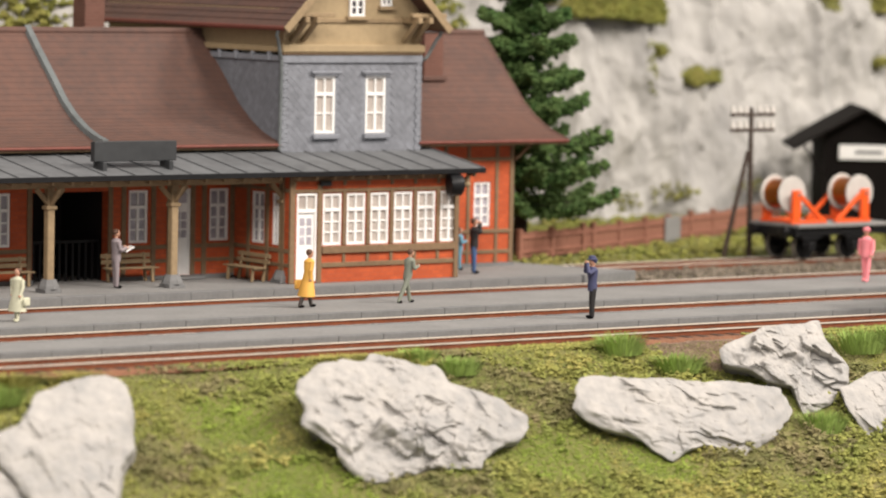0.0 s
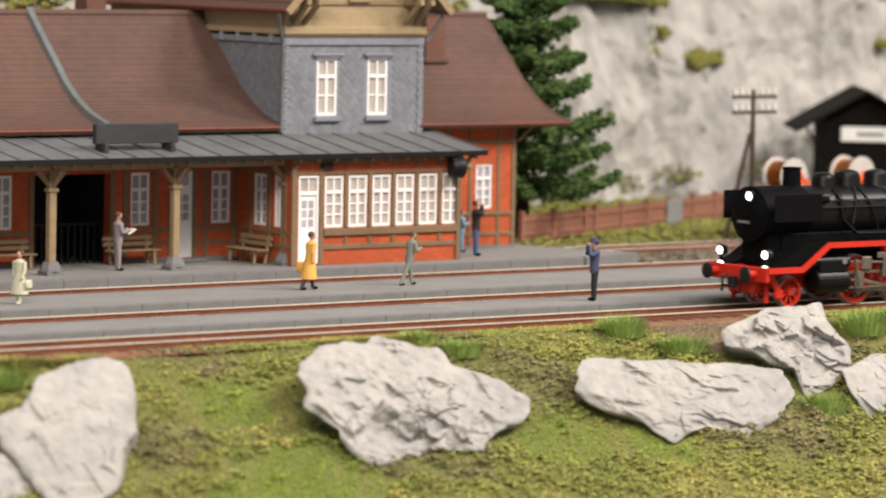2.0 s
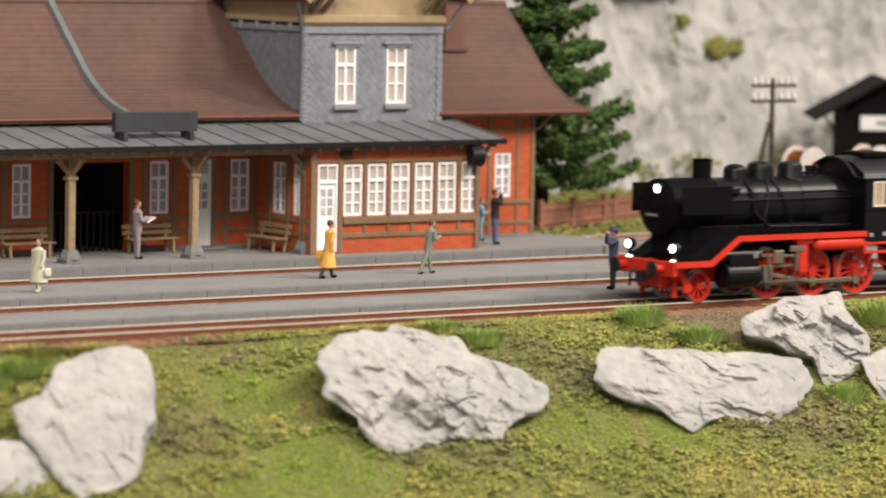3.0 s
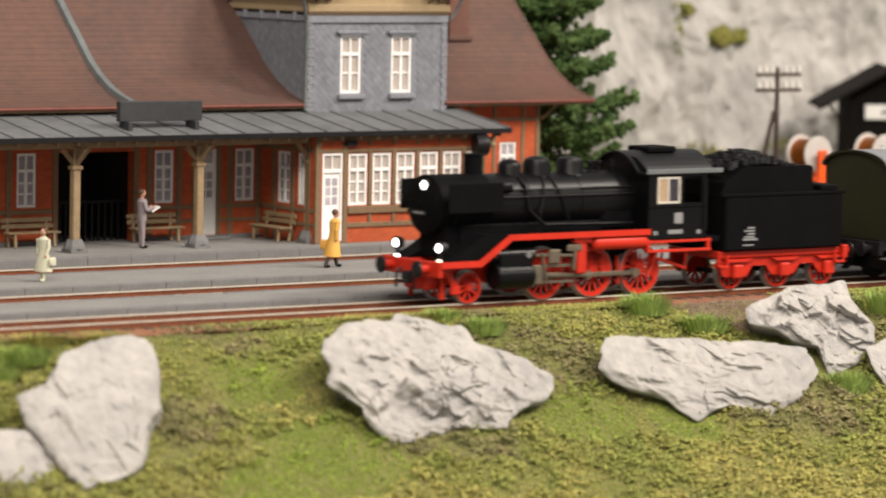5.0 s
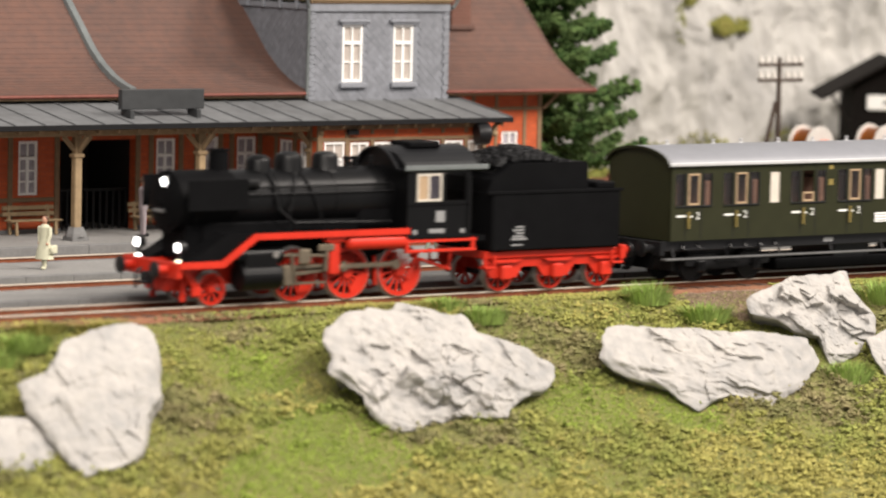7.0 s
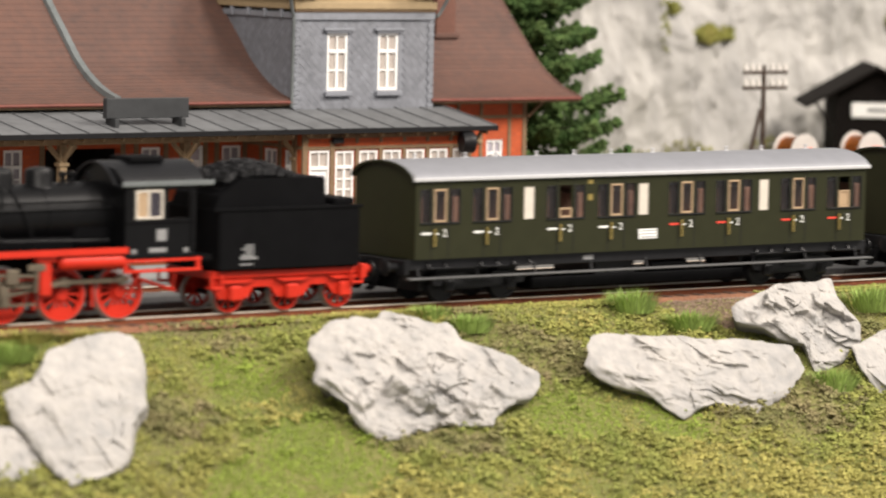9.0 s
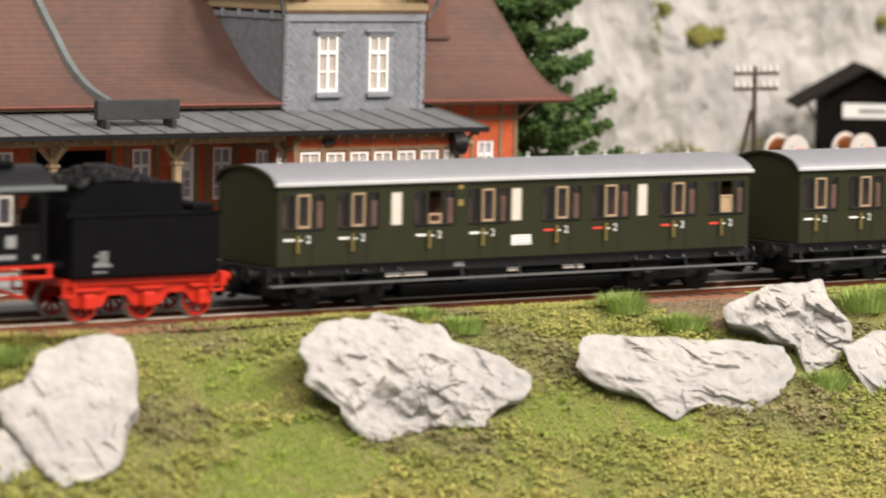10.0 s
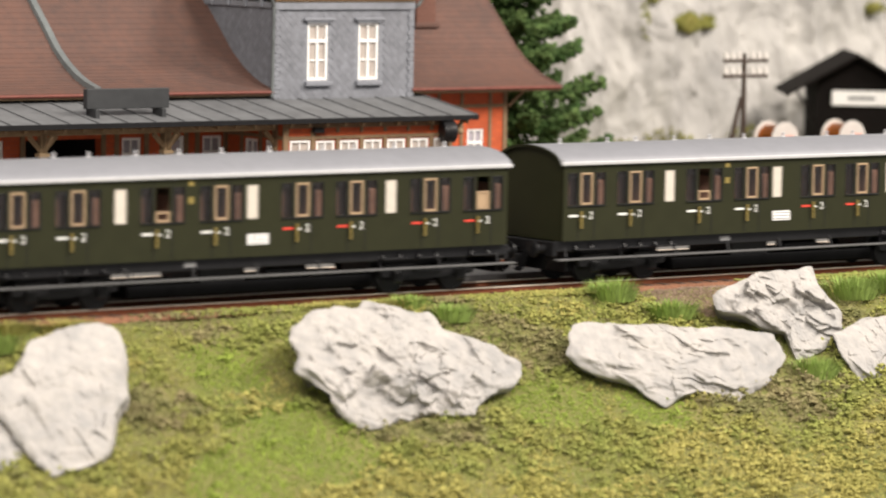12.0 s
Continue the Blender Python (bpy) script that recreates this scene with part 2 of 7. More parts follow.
# ---- mesh helpers: full-size metres in, model metres out ----
class Mesh:
    def __init__(self):
        self.v, self.f, self.m, self.slot = [], [], [], 0

    def add(self, verts, faces):
        k = len(self.v)
        self.v += [tuple(p) for p in verts]
        self.f += [tuple(k + i for i in q) for q in faces]
        self.m += [self.slot] * len(faces)
        return self

    def box(self, x0, x1, y0, y1, z0, z1, c=0.0, m=None):
        """A box with chamfered edges of width c."""
        lo, hi = (x0, y0, z0), (x1, y1, z1)
        c = min(c, *(0.45 * abs(b - a) for a, b in zip(lo, hi)))
        if c <= 0:
            v = [(x, y, z) for x in (x0, x1) for y in (y0, y1) for z in (z0, z1)]
            f = [(0, 1, 3, 2), (4, 6, 7, 5), (0, 4, 5, 1), (2, 3, 7, 6), (0, 2, 6, 4), (1, 5, 7, 3)]
        else:
            v, index = [], {}
            for i in range(8):
                s = ((i >> 2) & 1, (i >> 1) & 1, i & 1)
                for a in range(3):
                    p = [(hi[k] if s[k] else lo[k]) + (0 if k == a else (-c if s[k] else c)) for k in range(3)]
                    index[i, a] = len(v)
                    v.append(p)
            f = []
            quad = {0: [(0, 1, 3, 2), (4, 6, 7, 5)], 1: [(0, 4, 5, 1), (2, 3, 7, 6)], 2: [(0, 2, 6, 4), (1, 5, 7, 3)]}
            for a, qs in quad.items():
                f += [tuple(index[i, a] for i in q) for q in qs]
            for i in range(8):
                for b, bit in ((0, 4), (1, 2), (2, 1)):
                    if not i & bit:
                        j, (p, q) = i | bit, [k for k in range(3) if k != b]
                        f.append((index[i, p], index[j, p], index[j, q], index[i, q]))
                f.append(tuple(index[i, a] for a in range(3)))
        if m:
            v = [m @ Vector(p) for p in v]
        return self.add(v, f)

    def bar(self, a, b, w, h, c=0.0, up=(0, 0, 1)):
        """A beam of section w x h from a to b."""
        a, b = Vector(a), Vector(b)
        d = b - a
        u = Vector(up)
        side = d.cross(u)
        if side.length < 1e-6:
            side = d.cross(Vector((0, 1, 0)))
        side.normalize()
        top = side.cross(d).normalized()
        m = Matrix((d.normalized(), side, top)).transposed().to_4x4()
        m.translation = a
        return self.box(0, d.length, -w / 2, w / 2, -h / 2, h / 2, c, m)

    def tube(self, a, b, r, r2=None, n=12, caps=True):
        """A cylinder or cone from a to b."""
        a, b = Vector(a), Vector(b)
        r2 = r if r2 is None else r2
        q = (b - a).to_track_quat("Z", "Y")
        v = []
        for p, rad in ((a, r), (b, r2)):
            v += [p + q @ Vector((rad * math.cos(2 * math.pi * i / n), rad * math.sin(2 * math.pi * i / n), 0)) for i in range(n)]
        f = [(i, (i + 1) % n, n + (i + 1) % n, n + i) for i in range(n)]
        if caps:
            f += [tuple(range(n - 1, -1, -1)), tuple(range(n, 2 * n))]
        return self.add(v, f)

    def path(self, pts, r, n=8):
        for a, b in zip(pts, pts[1:]):
            self.tube(a, b, r, n=n)
        return self

    def lathe(self, base, axis, rings, n=20):
        """Turned shape: rings of (distance along the axis, radius)."""
        base, q = Vector(base), Vector(axis).to_track_quat("Z", "Y")
        v, f = [], []
        for d, r in rings:
            v += [base + q @ Vector((r * math.cos(2 * math.pi * i / n), r * math.sin(2 * math.pi * i / n), d)) for i in range(n)]
        for k in range(len(rings) - 1):
            f += [(k * n + i, k * n + (i + 1) % n, (k + 1) * n + (i + 1) % n, (k + 1) * n + i) for i in range(n)]
        f += [tuple(range(n - 1, -1, -1)), tuple((len(rings) - 1) * n + i for i in range(n))]
        return self.add(v, f)

    def prism(self, section, axis, a, b):
        """A polygon of (u, v) drawn out along an axis from a to b: x takes (y, z), y takes (x, z), z takes (x, y)."""
        n = len(section)
        put = {"x": lambda u, v, w: (w, u, v), "y": lambda u, v, w: (u, w, v), "z": lambda u, v, w: (u, v, w)}[axis]
        v = [put(p, q, w) for w in (a, b) for p, q in section]
        f = [(i, (i + 1) % n, n + (i + 1) % n, n + i) for i in range(n)] + [tuple(range(n - 1, -1, -1)), tuple(range(n, 2 * n))]
        return self.add(v, f)

    def ball(self, c, r, n=10, squash=(1, 1, 1)):
        rings = [(c[2] - r * squash[2] * math.cos(math.pi * k / n), r * math.sin(math.pi * k / n)) for k in range(n + 1)]
        v, f, m = [], [], 2 * n
        for z, rad in rings:
            v += [(c[0] + rad * squash[0] * math.cos(math.pi * i / n), c[1] + rad * squash[1] * math.sin(math.pi * i / n), z) for i in range(m)]
        for k in range(n):
            f += [(k * m + i, k * m + (i + 1) % m, (k + 1) * m + (i + 1) % m, (k + 1) * m + i) for i in range(m)]
        return self.add(v, f)


def part(name, mesh, mat, parent=None, label="", at=None, smooth=False, **tags):
    """Link a Mesh as one object, under a thing or a part. at: its pose in the parent's space."""
    data = bpy.data.meshes.new(name)
    data.from_pydata([(x * S, y * S, z * S) for x, y, z in mesh.v], [], mesh.f)
    for one in (mat if isinstance(mat, (list, tuple)) else (mat,)):
        data.materials.append(one)
    data.polygons.foreach_set("material_index", mesh.m)
    bm = bmesh.new()
    bm.from_mesh(data)
    bmesh.ops.recalc_face_normals(bm, faces=bm.faces)
    if smooth:
        for e in bm.edges:
            e.smooth = e.calc_face_angle(3) < radians(38)
        for f in bm.faces:
            f.smooth = True
    bm.to_mesh(data)
    bm.free()
    ob = new(name, data)
    ob.parent = parent
    if at is not None:
        ob.matrix_basis = at
    return tagged(ob, label, **tags)


def thing(name, m, label, category, group="", kind=""):
    ob = new(name)
    ob.empty_display_size = 0.01
    ob.matrix_basis = m
    return tagged(ob, label, category, group, kind)


def M():
    return Mesh()

# ---- the layout's ground, tracks and platforms ----
def slope(y):
    """Height of the ground sheet: a grass bank, the station's level, rough ground that rises to the cliff."""
    if y < -1.75:
        return -0.28 - 0.6 * (-1.75 - y)
    if y < 21.0:
        return -0.28
    return -0.28 + min((y - 21.0) * 0.35, 0.36) + max(0.0, y - 22.0) * 0.03


def ground():
    m = M()
    xs = list(np.linspace(-40, 34, 220)) + list(np.linspace(36, 110, 40))
    ys = list(np.linspace(-34, -12, 20)) + list(np.linspace(-11.8, -1.4, 90)) + list(np.linspace(-1, 20.9, 12)) + list(np.linspace(21.2, 62, 70))
    v = []
    for y in ys:
        for x in xs:
            z = slope(y)
            rough = 0.0 if -1.5 < y < 21 else 1.0
            z += rough * (0.10 * noise.noise((x * 0.9, y * 0.9, 3)) + 0.22 * noise.noise((x * 0.22, y * 0.3, 8)))
            v.append((x, y, z))
    n = len(xs)
    m.add(v, [(j * n + i, j * n + i + 1, (j + 1) * n + i + 1, (j + 1) * n + i) for j in range(len(ys) - 1) for i in range(n - 1)])
    part("ground", m, EARTH, label="grassy model ground sheet with bare earth patches", category="ground", kind="structure", smooth=True)


def track(y, x0, x1, name, label, bed, sleepers=True, bed_half=1.55, top=-0.17):
    t = thing(name, P(0, y, 0), label, "railway track", kind="structure")
    part("ballast_bed", M().prism([(-bed_half, -0.3), (bed_half, -0.3), (bed_half - 0.15, top), (-bed_half + 0.15, top)], "x", x0, x1), bed, t)
    for side in (-1, 1):
        c = side * 0.75
        r = part("rail", M().prism([(c - 0.07, -0.16), (c + 0.07, -0.16), (c + 0.07, -0.13), (c + 0.016, -0.12), (c + 0.016, -0.045), (c + 0.042, -0.035), (c + 0.042, -0.004),
                                    (c - 0.042, -0.004), (c - 0.042, -0.035), (c - 0.016, -0.045), (c - 0.016, -0.12), (c - 0.07, -0.13)], "x", x0, x1), RAIL, t)
        part("railhead", M().box(x0, x1, c - 0.048, c + 0.048, -0.028, 0.004), RAILHEAD, r, "polished running surface")
    if sleepers:
        first = None
        for i in range(int((x1 - x0) / 0.62)):
            if not first:
                first = part("sleeper", M().box(-0.12, 0.12, -1.25, 1.25, -0.24, -0.145, 0.02), SLEEPER, t, at=P(x0 + 0.3, 0, 0))
            else:
                ob = new("sleeper", first.data)
                ob.parent = t
                ob.matrix_basis = P(x0 + 0.3 + i * 0.62, 0, random.uniform(-0.01, 0.01), 0, 0, random.uniform(-0.7, 0.7))
    return t


def platforms():
    def strip(name, label, y0, y1, x0, x1, top):
        t = thing(name, P(0, 0, 0), label, "platform", kind="structure")
        part("surface", M().box(x0, x1, y0 + 0.3, y1 - 0.3, -0.3, top - 0.006), PAVING, t)
        for a, b in ((y0, y0 + 0.3), (y1 - 0.3, y1)):
            n, first = int((x1 - x0) / 1.6), None
            for i in range(n):
                if not first:
                    first = part("kerb_stone", M().box(-0.797, 0.797, -0.15, 0.15, -0.3, top, 0.015), KERB, t, at=P(x0 + 0.8, (a + b) / 2, 0))
                else:
                    ob = new("kerb_stone", first.data)
                    ob.parent = t
                    ob.matrix_basis = P(x0 + 0.8 + 1.6 * i, (a + b) / 2, random.uniform(-0.008, 0.006), 0, 0, random.uniform(-0.25, 0.25))
    strip("pavement", "narrow grey island platform between two tracks", 1.75, 4.35, -30, 58, 0.07)
    strip("pavement", "grey island platform between two tracks", 7.35, 11.25, -30, 58, 0.10)
    # the station's platform, ending in a ramp by the tree
    t = thing("pavement", P(0, 0, 0), "grey station platform with kerb stones", "platform", kind="structure")
    part("surface", M().prism([(-30, 14.75), (19.6, 14.75), (22.6, 15.6), (20.9, 19.4), (20.9, 28), (-30, 28)], "z", -0.3, 0.194), PAVING, t)
    first = None
    for i in range(31):
        if not first:
            first = part("kerb_stone", M().box(-0.797, 0.797, -0.15, 0.15, -0.3, 0.2, 0.015), KERB, t, at=P(-29.2, 14.6, 0))
        else:
            ob = new("kerb_stone", first.data)
            ob.parent = t
            ob.matrix_basis = P(-29.2 + 1.6 * i, 14.6, random.uniform(-0.008, 0.006), 0, 0, random.uniform(-0.3, 0.3))
    part("end_kerb", M().bar((19.7, 14.62, -0.05), (22.7, 15.5, -0.05), 0.3, 0.5, 0.02), KERB, t)


ground()
part("floor", M().box(-130, 140, -130, 90, -86, -84), KERB, label="grey exhibition hall floor under the layout", category="floor", kind="structure")
part("layout_base", M().box(-40, 110, -34, 62, -84, -24), SHED, label="dark skirted base carrying the model layout", category="base", kind="structure")
track(0, -40, 75, "track", "brown-ballasted front railway track with worn rails", BALLAST)
track(5.63, -40, 75, "track", "sunken railway track between grey platforms", BALLAST, True, 1.4, -0.16)
track(12.75, -40, 75, "track", "railway track beside the station platform", BALLAST, True, 1.5, -0.16)
track(19.35, 23.2, 75, "track", "rusty goods siding with stone ballast", GREY_BALLAST, bed_half=1.9)
platforms()


# ---- the station ----
WALL_Y, BAY_Y, BAY_X0, BAY_X1, END_X = 18.8, 15.5, 8.1, 14.95, 19.9
station = thing("station_building", P(0, 0, 0.2), "half-timbered red brick village station with brown tiled roofs", "station")


def window(parent, x, y, z0, w, h, face="front", pane=PANE, rows=2, label=""):
    """A white casement with a transom light; x is its middle. face: front looks to -y, side to -x."""
    m = M()
    b = 0.09
    def bx(a0, a1, c0, c1, d0=-0.05, d1=0.05):
        m.box(a0, a1, d0, d1, c0, c1, 0.012)
    bx(-w / 2, -w / 2 + b, 0, h)
    bx(w / 2 - b, w / 2, 0, h)
    bx(-w / 2 + b, w / 2 - b, 0, b)
    bx(-w / 2 + b, w / 2 - b, h - b, h)
    tz = h * 0.68
    bx(-w / 2 + b, w / 2 - b, tz - 0.05, tz + 0.06, -0.065, 0.05)
    bx(-0.05, 0.05, b, tz - 0.05)
    bx(-0.03, 0.03, tz + 0.06, h - b)
    for k in range(1, rows + 1):
        zz = b + (tz - 0.05 - b) * k / (rows + 1)
        bx(-w / 2 + b, -0.04, zz - 0.026, zz + 0.026, -0.035, 0.03)
        bx(0.04, w / 2 - b, zz - 0.026, zz + 0.026, -0.035, 0.03)
    at = P(x, y, z0) if face == "front" else P(x, y, z0, 0, 0, -90)
    fr = part("window", m, WHITE, parent, label or "white-painted timber casement window", at=at)
    for a0, a1, c0, c1 in ((-w / 2 + b, -0.04, b, tz - 0.05), (0.04, w / 2 - b, b, tz - 0.05), (-w / 2 + b, w / 2 - b, tz + 0.06, h - b)):
        part("pane", M().box(a0, a1, 0.012, 0.03, c0, c1), pane, fr)
    return fr


def wall_with_holes(m, x0, x1, z0, z1, y0, y1, holes):
    """An upright wall along x, in one piece, with openings (x0, x1, z0, z1) left free."""
    xs = sorted({x0, x1, *(round(v, 4) for h in holes for v in h[:2])})
    zs = sorted({z0, z1, *(round(v, 4) for h in holes for v in h[2:])})
    nx, nz = len(xs) - 1, len(zs) - 1
    solid = {}
    for i in range(nx):
        for k in range(nz):
            cx, cz = (xs[i] + xs[i + 1]) / 2, (zs[k] + zs[k + 1]) / 2
            solid[i, k] = not any(a < cx < b and c < cz < d for a, b, c, d in holes)
    v = [(x, y, z) for y in (y0, y1) for z in zs for x in xs]
    def at(e, i, k):
        return e * (nx + 1) * (nz + 1) + k * (nx + 1) + i
    f = []
    for (i, k), full in solid.items():
        if not full:
            continue
        for e in (0, 1):
            f.append((at(e, i, k), at(e, i + 1, k), at(e, i + 1, k + 1), at(e, i, k + 1)))
        for di, dk, p, q in ((-1, 0, (i, k), (i, k + 1)), (1, 0, (i + 1, k), (i + 1, k + 1)), (0, -1, (i, k), (i + 1, k)), (0, 1, (i, k + 1), (i + 1, k + 1))):
            if not solid.get((i + di, k + dk), False):
                f.append((at(0, *p), at(0, *q), at(1, *q), at(1, *p)))
    return m.add(v, f)


def build_station():
    Z = -0.2  # heights below are over rail level
    front_windows = [(-0.88, 0.72), (4.33, 0.74), (7.50, 0.76), (18.53, 0.72)]
    zb, zt = 1.41 + Z, 3.16 + Z
    holes = [(x - w / 2, x + w / 2, zb, zt) for x, w in front_windows if x < 18]
    holes.append((18.53 - 0.36, 18.53 + 0.36, 1.60 + Z, 3.16 + Z))
    holes += [(0.30, 3.15, 0.0, 3.15 + Z), (5.63, 6.36, 0.1, 3.18 + Z)]
    part("wall", wall_with_holes(M(), -16, END_X, 0, 4.75 + Z, WALL_Y, WALL_Y + 0.35, holes), RED_BRICK, station, "red brick front wall")
    part("wall", M().prism([(WALL_Y + 0.35, 0), (27.2, 0), (27.2, 4.7), (26.1, 5.05), (24.8, 6.2), (23.0, 8.0), (21.2, 6.2), (19.9, 5.05), (WALL_Y + 0.35, 4.7)], "x", END_X - 0.35, END_X), RED_BRICK, station, "red brick end wall")
    part("wall", M().box(-16, END_X - 0.35, 27.2, 27.5, 0, 4.75 + Z).box(-16.3, -16, WALL_Y, 27.5, 0, 4.75 + Z), RED_BRICK, station, "red brick rear wall")
    part("plinth", M().box(8.2, END_X + 0.04, WALL_Y - 0.06, WALL_Y, 0, 0.12).box(-16, 0.3, WALL_Y - 0.06, WALL_Y, 0, 0.12)
         .box(3.15, 5.6, WALL_Y - 0.06, WALL_Y, 0, 0.12).box(6.4, 8.1, WALL_Y - 0.06, WALL_Y, 0, 0.12), KERB, station)
    # the open hall behind the porch, its inner shade painted as near-black walls
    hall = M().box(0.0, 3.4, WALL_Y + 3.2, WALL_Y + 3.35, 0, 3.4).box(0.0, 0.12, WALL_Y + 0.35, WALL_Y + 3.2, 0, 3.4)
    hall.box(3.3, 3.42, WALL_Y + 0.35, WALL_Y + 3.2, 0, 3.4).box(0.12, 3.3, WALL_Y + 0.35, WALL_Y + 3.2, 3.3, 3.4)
    hl = part("hall", hall, HALL_SHADE, station, "open entrance hall with its shade painted dark")
    rl = part("railing", M().box(0.3, 3.15, WALL_Y + 0.5, WALL_Y + 0.58, 1.25, 1.33, 0.01), BLACK, hl)
    for i in range(12):
        x = 0.36 + i * 0.25
        part("baluster", M().box(x, x + 0.07, WALL_Y + 0.5, WALL_Y + 0.58, 0.02, 1.25, 0.01), BLACK, station)
    # timber frame of the front wall
    def timber(x0, x1, z0, z1, y=WALL_Y, proud=0.05):
        part("timber", M().box(x0, x1, y - proud, y + 0.02, z0, z1, 0.015), TIMBER, station)
    for x in (-1.55, 0.18, 3.24, 3.75, 4.90, 5.52, 6.45, 6.9, 8.02, 16.9, 17.9, 19.15, END_X - 0.09):
        if x in (16.9, 17.9, 19.15):
            timber(x - 0.07, x + 0.07, 0.12, 4.55 + Z, proud=0.045)
        else:
            timber(x - 0.09, x + 0.09, 0.12, 4.55 + Z)
    for a, b in ((-2.5, 0.09), (3.33, 5.43), (6.54, 7.93)):
        timber(a, b, 1.20 + Z, 1.34 + Z, proud=0.04)
        timber(a, b, 0.74 + Z, 0.86 + Z, proud=0.035)
    timber(15.0, END_X, 1.36 + Z, 1.50 + Z, proud=0.06)
    timber(15.0, END_X, 0.64 + Z, 0.78 + Z, proud=0.04)
    timber(15.0, END_X, 3.9 + Z, 4.02 + Z, proud=0.04)
    timber(-8, END_X, 4.42 + Z, 4.60 + Z, proud=0.07)
    for x, w in front_windows[:3]:
        window(station, x, WALL_Y + 0.08, zb, w, zt - zb, pane=PANE)
    window(station, 18.53, WALL_Y + 0.08, 1.60 + Z, 0.72, 1.56, pane=PANE)
    # white entrance door with its glazing
    d = M().box(5.65, 6.34, WALL_Y + 0.06, WALL_Y + 0.13, 0.1, 3.16 + Z, 0.01)
    d.box(5.63, 5.70, WALL_Y + 0.0, WALL_Y + 0.16, 0.1, 3.18 + Z, 0.01).box(6.29, 6.36, WALL_Y, WALL_Y + 0.16, 0.1, 3.18 + Z, 0.01)
    door = part("door", d, WHITE, station, "white-painted panelled door with small panes")
    for i in range(2):
        for k in range(3):
            part("pane", M().box(5.76 + i * 0.27, 5.97 + i * 0.27, WALL_Y + 0.045, WALL_Y + 0.07, 1.35 + k * 0.3, 1.60 + k * 0.3), PANE, door)
    part("pane", M().box(5.76, 6.24, WALL_Y + 0.045, WALL_Y + 0.07, 2.5, 2.85), PANE, door)
    part("door_step", M().box(5.4, 6.6, WALL_Y - 0.6, WALL_Y + 0.0, 0.0, 0.1, 0.02), KERB, station)

    # the glazed bay
    top = 3.72 + Z
    wins = [9.79 + k * 0.966 for k in range(6)]
    holes = [(x - 0.38, x + 0.38, 1.42 + Z, 3.14 + Z) for x in wins] + [(8.36, 9.16, 0.06, 3.16 + Z)]
    part("bay_wall", wall_with_holes(M(), BAY_X0, BAY_X1, 0, top, BAY_Y, BAY_Y + 0.3, holes), RED_BRICK, station, "red brick front of the glazed bay")
    side = wall_with_holes(M(), BAY_Y + 0.3, WALL_Y, 0, top, BAY_X0, BAY_X0 + 0.3, [(16.05, 16.55, 1.42 + Z, 3.14 + Z), (17.0, 17.75, 1.42 + Z, 3.14 + Z)])
    side.v = [(y, x, z) for x, y, z in side.v]
    part("bay_wall", side, RED_BRICK, station, "red brick side of the bay under the porch")
    part("bay_wall", M().box(BAY_X1 - 0.3, BAY_X1, BAY_Y + 0.3, WALL_Y, 0, top), RED_BRICK, station)
    part("bay_room", M().box(BAY_X0 + 0.3, BAY_X1 - 0.3, BAY_Y + 1.6, BAY_Y + 1.7, 0, top), BEIGE, station, "pale room wall behind the bay windows")
    window(station, BAY_X0 + 0.08, 17.375, 1.42 + Z, 0.75, 1.72, "side")
    window(station, BAY_X0 + 0.08, 16.3, 1.42 + Z, 0.5, 1.72, "side")
    for x in wins:
        window(station, x, BAY_Y + 0.06, 1.42 + Z, 0.76, 1.72, pane=WARM_PANE)
    d = M().box(8.40, 9.12, BAY_Y + 0.04, BAY_Y + 0.1, 0.06, 2.52 + Z, 0.01).box(8.36, 8.43, BAY_Y - 0.02, BAY_Y + 0.12, 0.06, 3.16 + Z, 0.01)
    d.box(9.09, 9.16, BAY_Y - 0.02, BAY_Y + 0.12, 0.06, 3.16 + Z, 0.01).box(8.43, 9.09, BAY_Y - 0.02, BAY_Y + 0.12, 2.52 + Z, 2.64 + Z, 0.01)
    d.box(8.43, 9.09, BAY_Y - 0.02, BAY_Y + 0.12, 3.08 + Z, 3.16 + Z, 0.01).box(8.74, 8.78, BAY_Y, BAY_Y + 0.1, 2.64 + Z, 3.08 + Z)
    door = part("door", d, WHITE, station, "white-painted door with six small panes")
    for i in range(2):
        for k in range(3):
            part("pane", M().box(8.52 + i * 0.27, 8.71 + i * 0.27, BAY_Y + 0.025, BAY_Y + 0.05, 1.28 + k * 0.31, 1.53 + k * 0.31), PANE, door)
        part("pane", M().box(8.43 + i * 0.35, 8.74 + i * 0.35, BAY_Y + 0.04, BAY_Y + 0.06, 2.64 + Z, 3.08 + Z), WARM_PANE, door)
    def bt(x0, x1, z0, z1, proud=0.06):
        part("timber", M().box(x0, x1, BAY_Y - proud, BAY_Y + 0.02, z0 + Z, z1 + Z, 0.015), TIMBER, station)
    bt(BAY_X0 - 0.04, BAY_X0 + 0.17, 0.2, 3.72, 0.08)
    bt(BAY_X1 - 0.14, BAY_X1 + 0.04, 0.2, 3.72, 0.08)
    bt(9.18, 9.36, 0.2, 3.50)
    for k in range(1, 6):
        x = 9.79 + (k - 0.5) * 0.966
        bt(x - 0.075, x + 0.075, 1.42, 3.28)
        bt(x - 0.06, x + 0.06, 0.86, 1.16, 0.05)
        bt(x - 0.06, x + 0.06, 3.40, 3.58, 0.05)
    bt(9.36, BAY_X1 - 0.14, 1.16, 1.40, 0.10)
    bt(9.36, BAY_X1 - 0.14, 0.70, 0.86, 0.055)
    bt(BAY_X0 + 0.17, BAY_X1 - 0.14, 3.18, 3.30, 0.05)
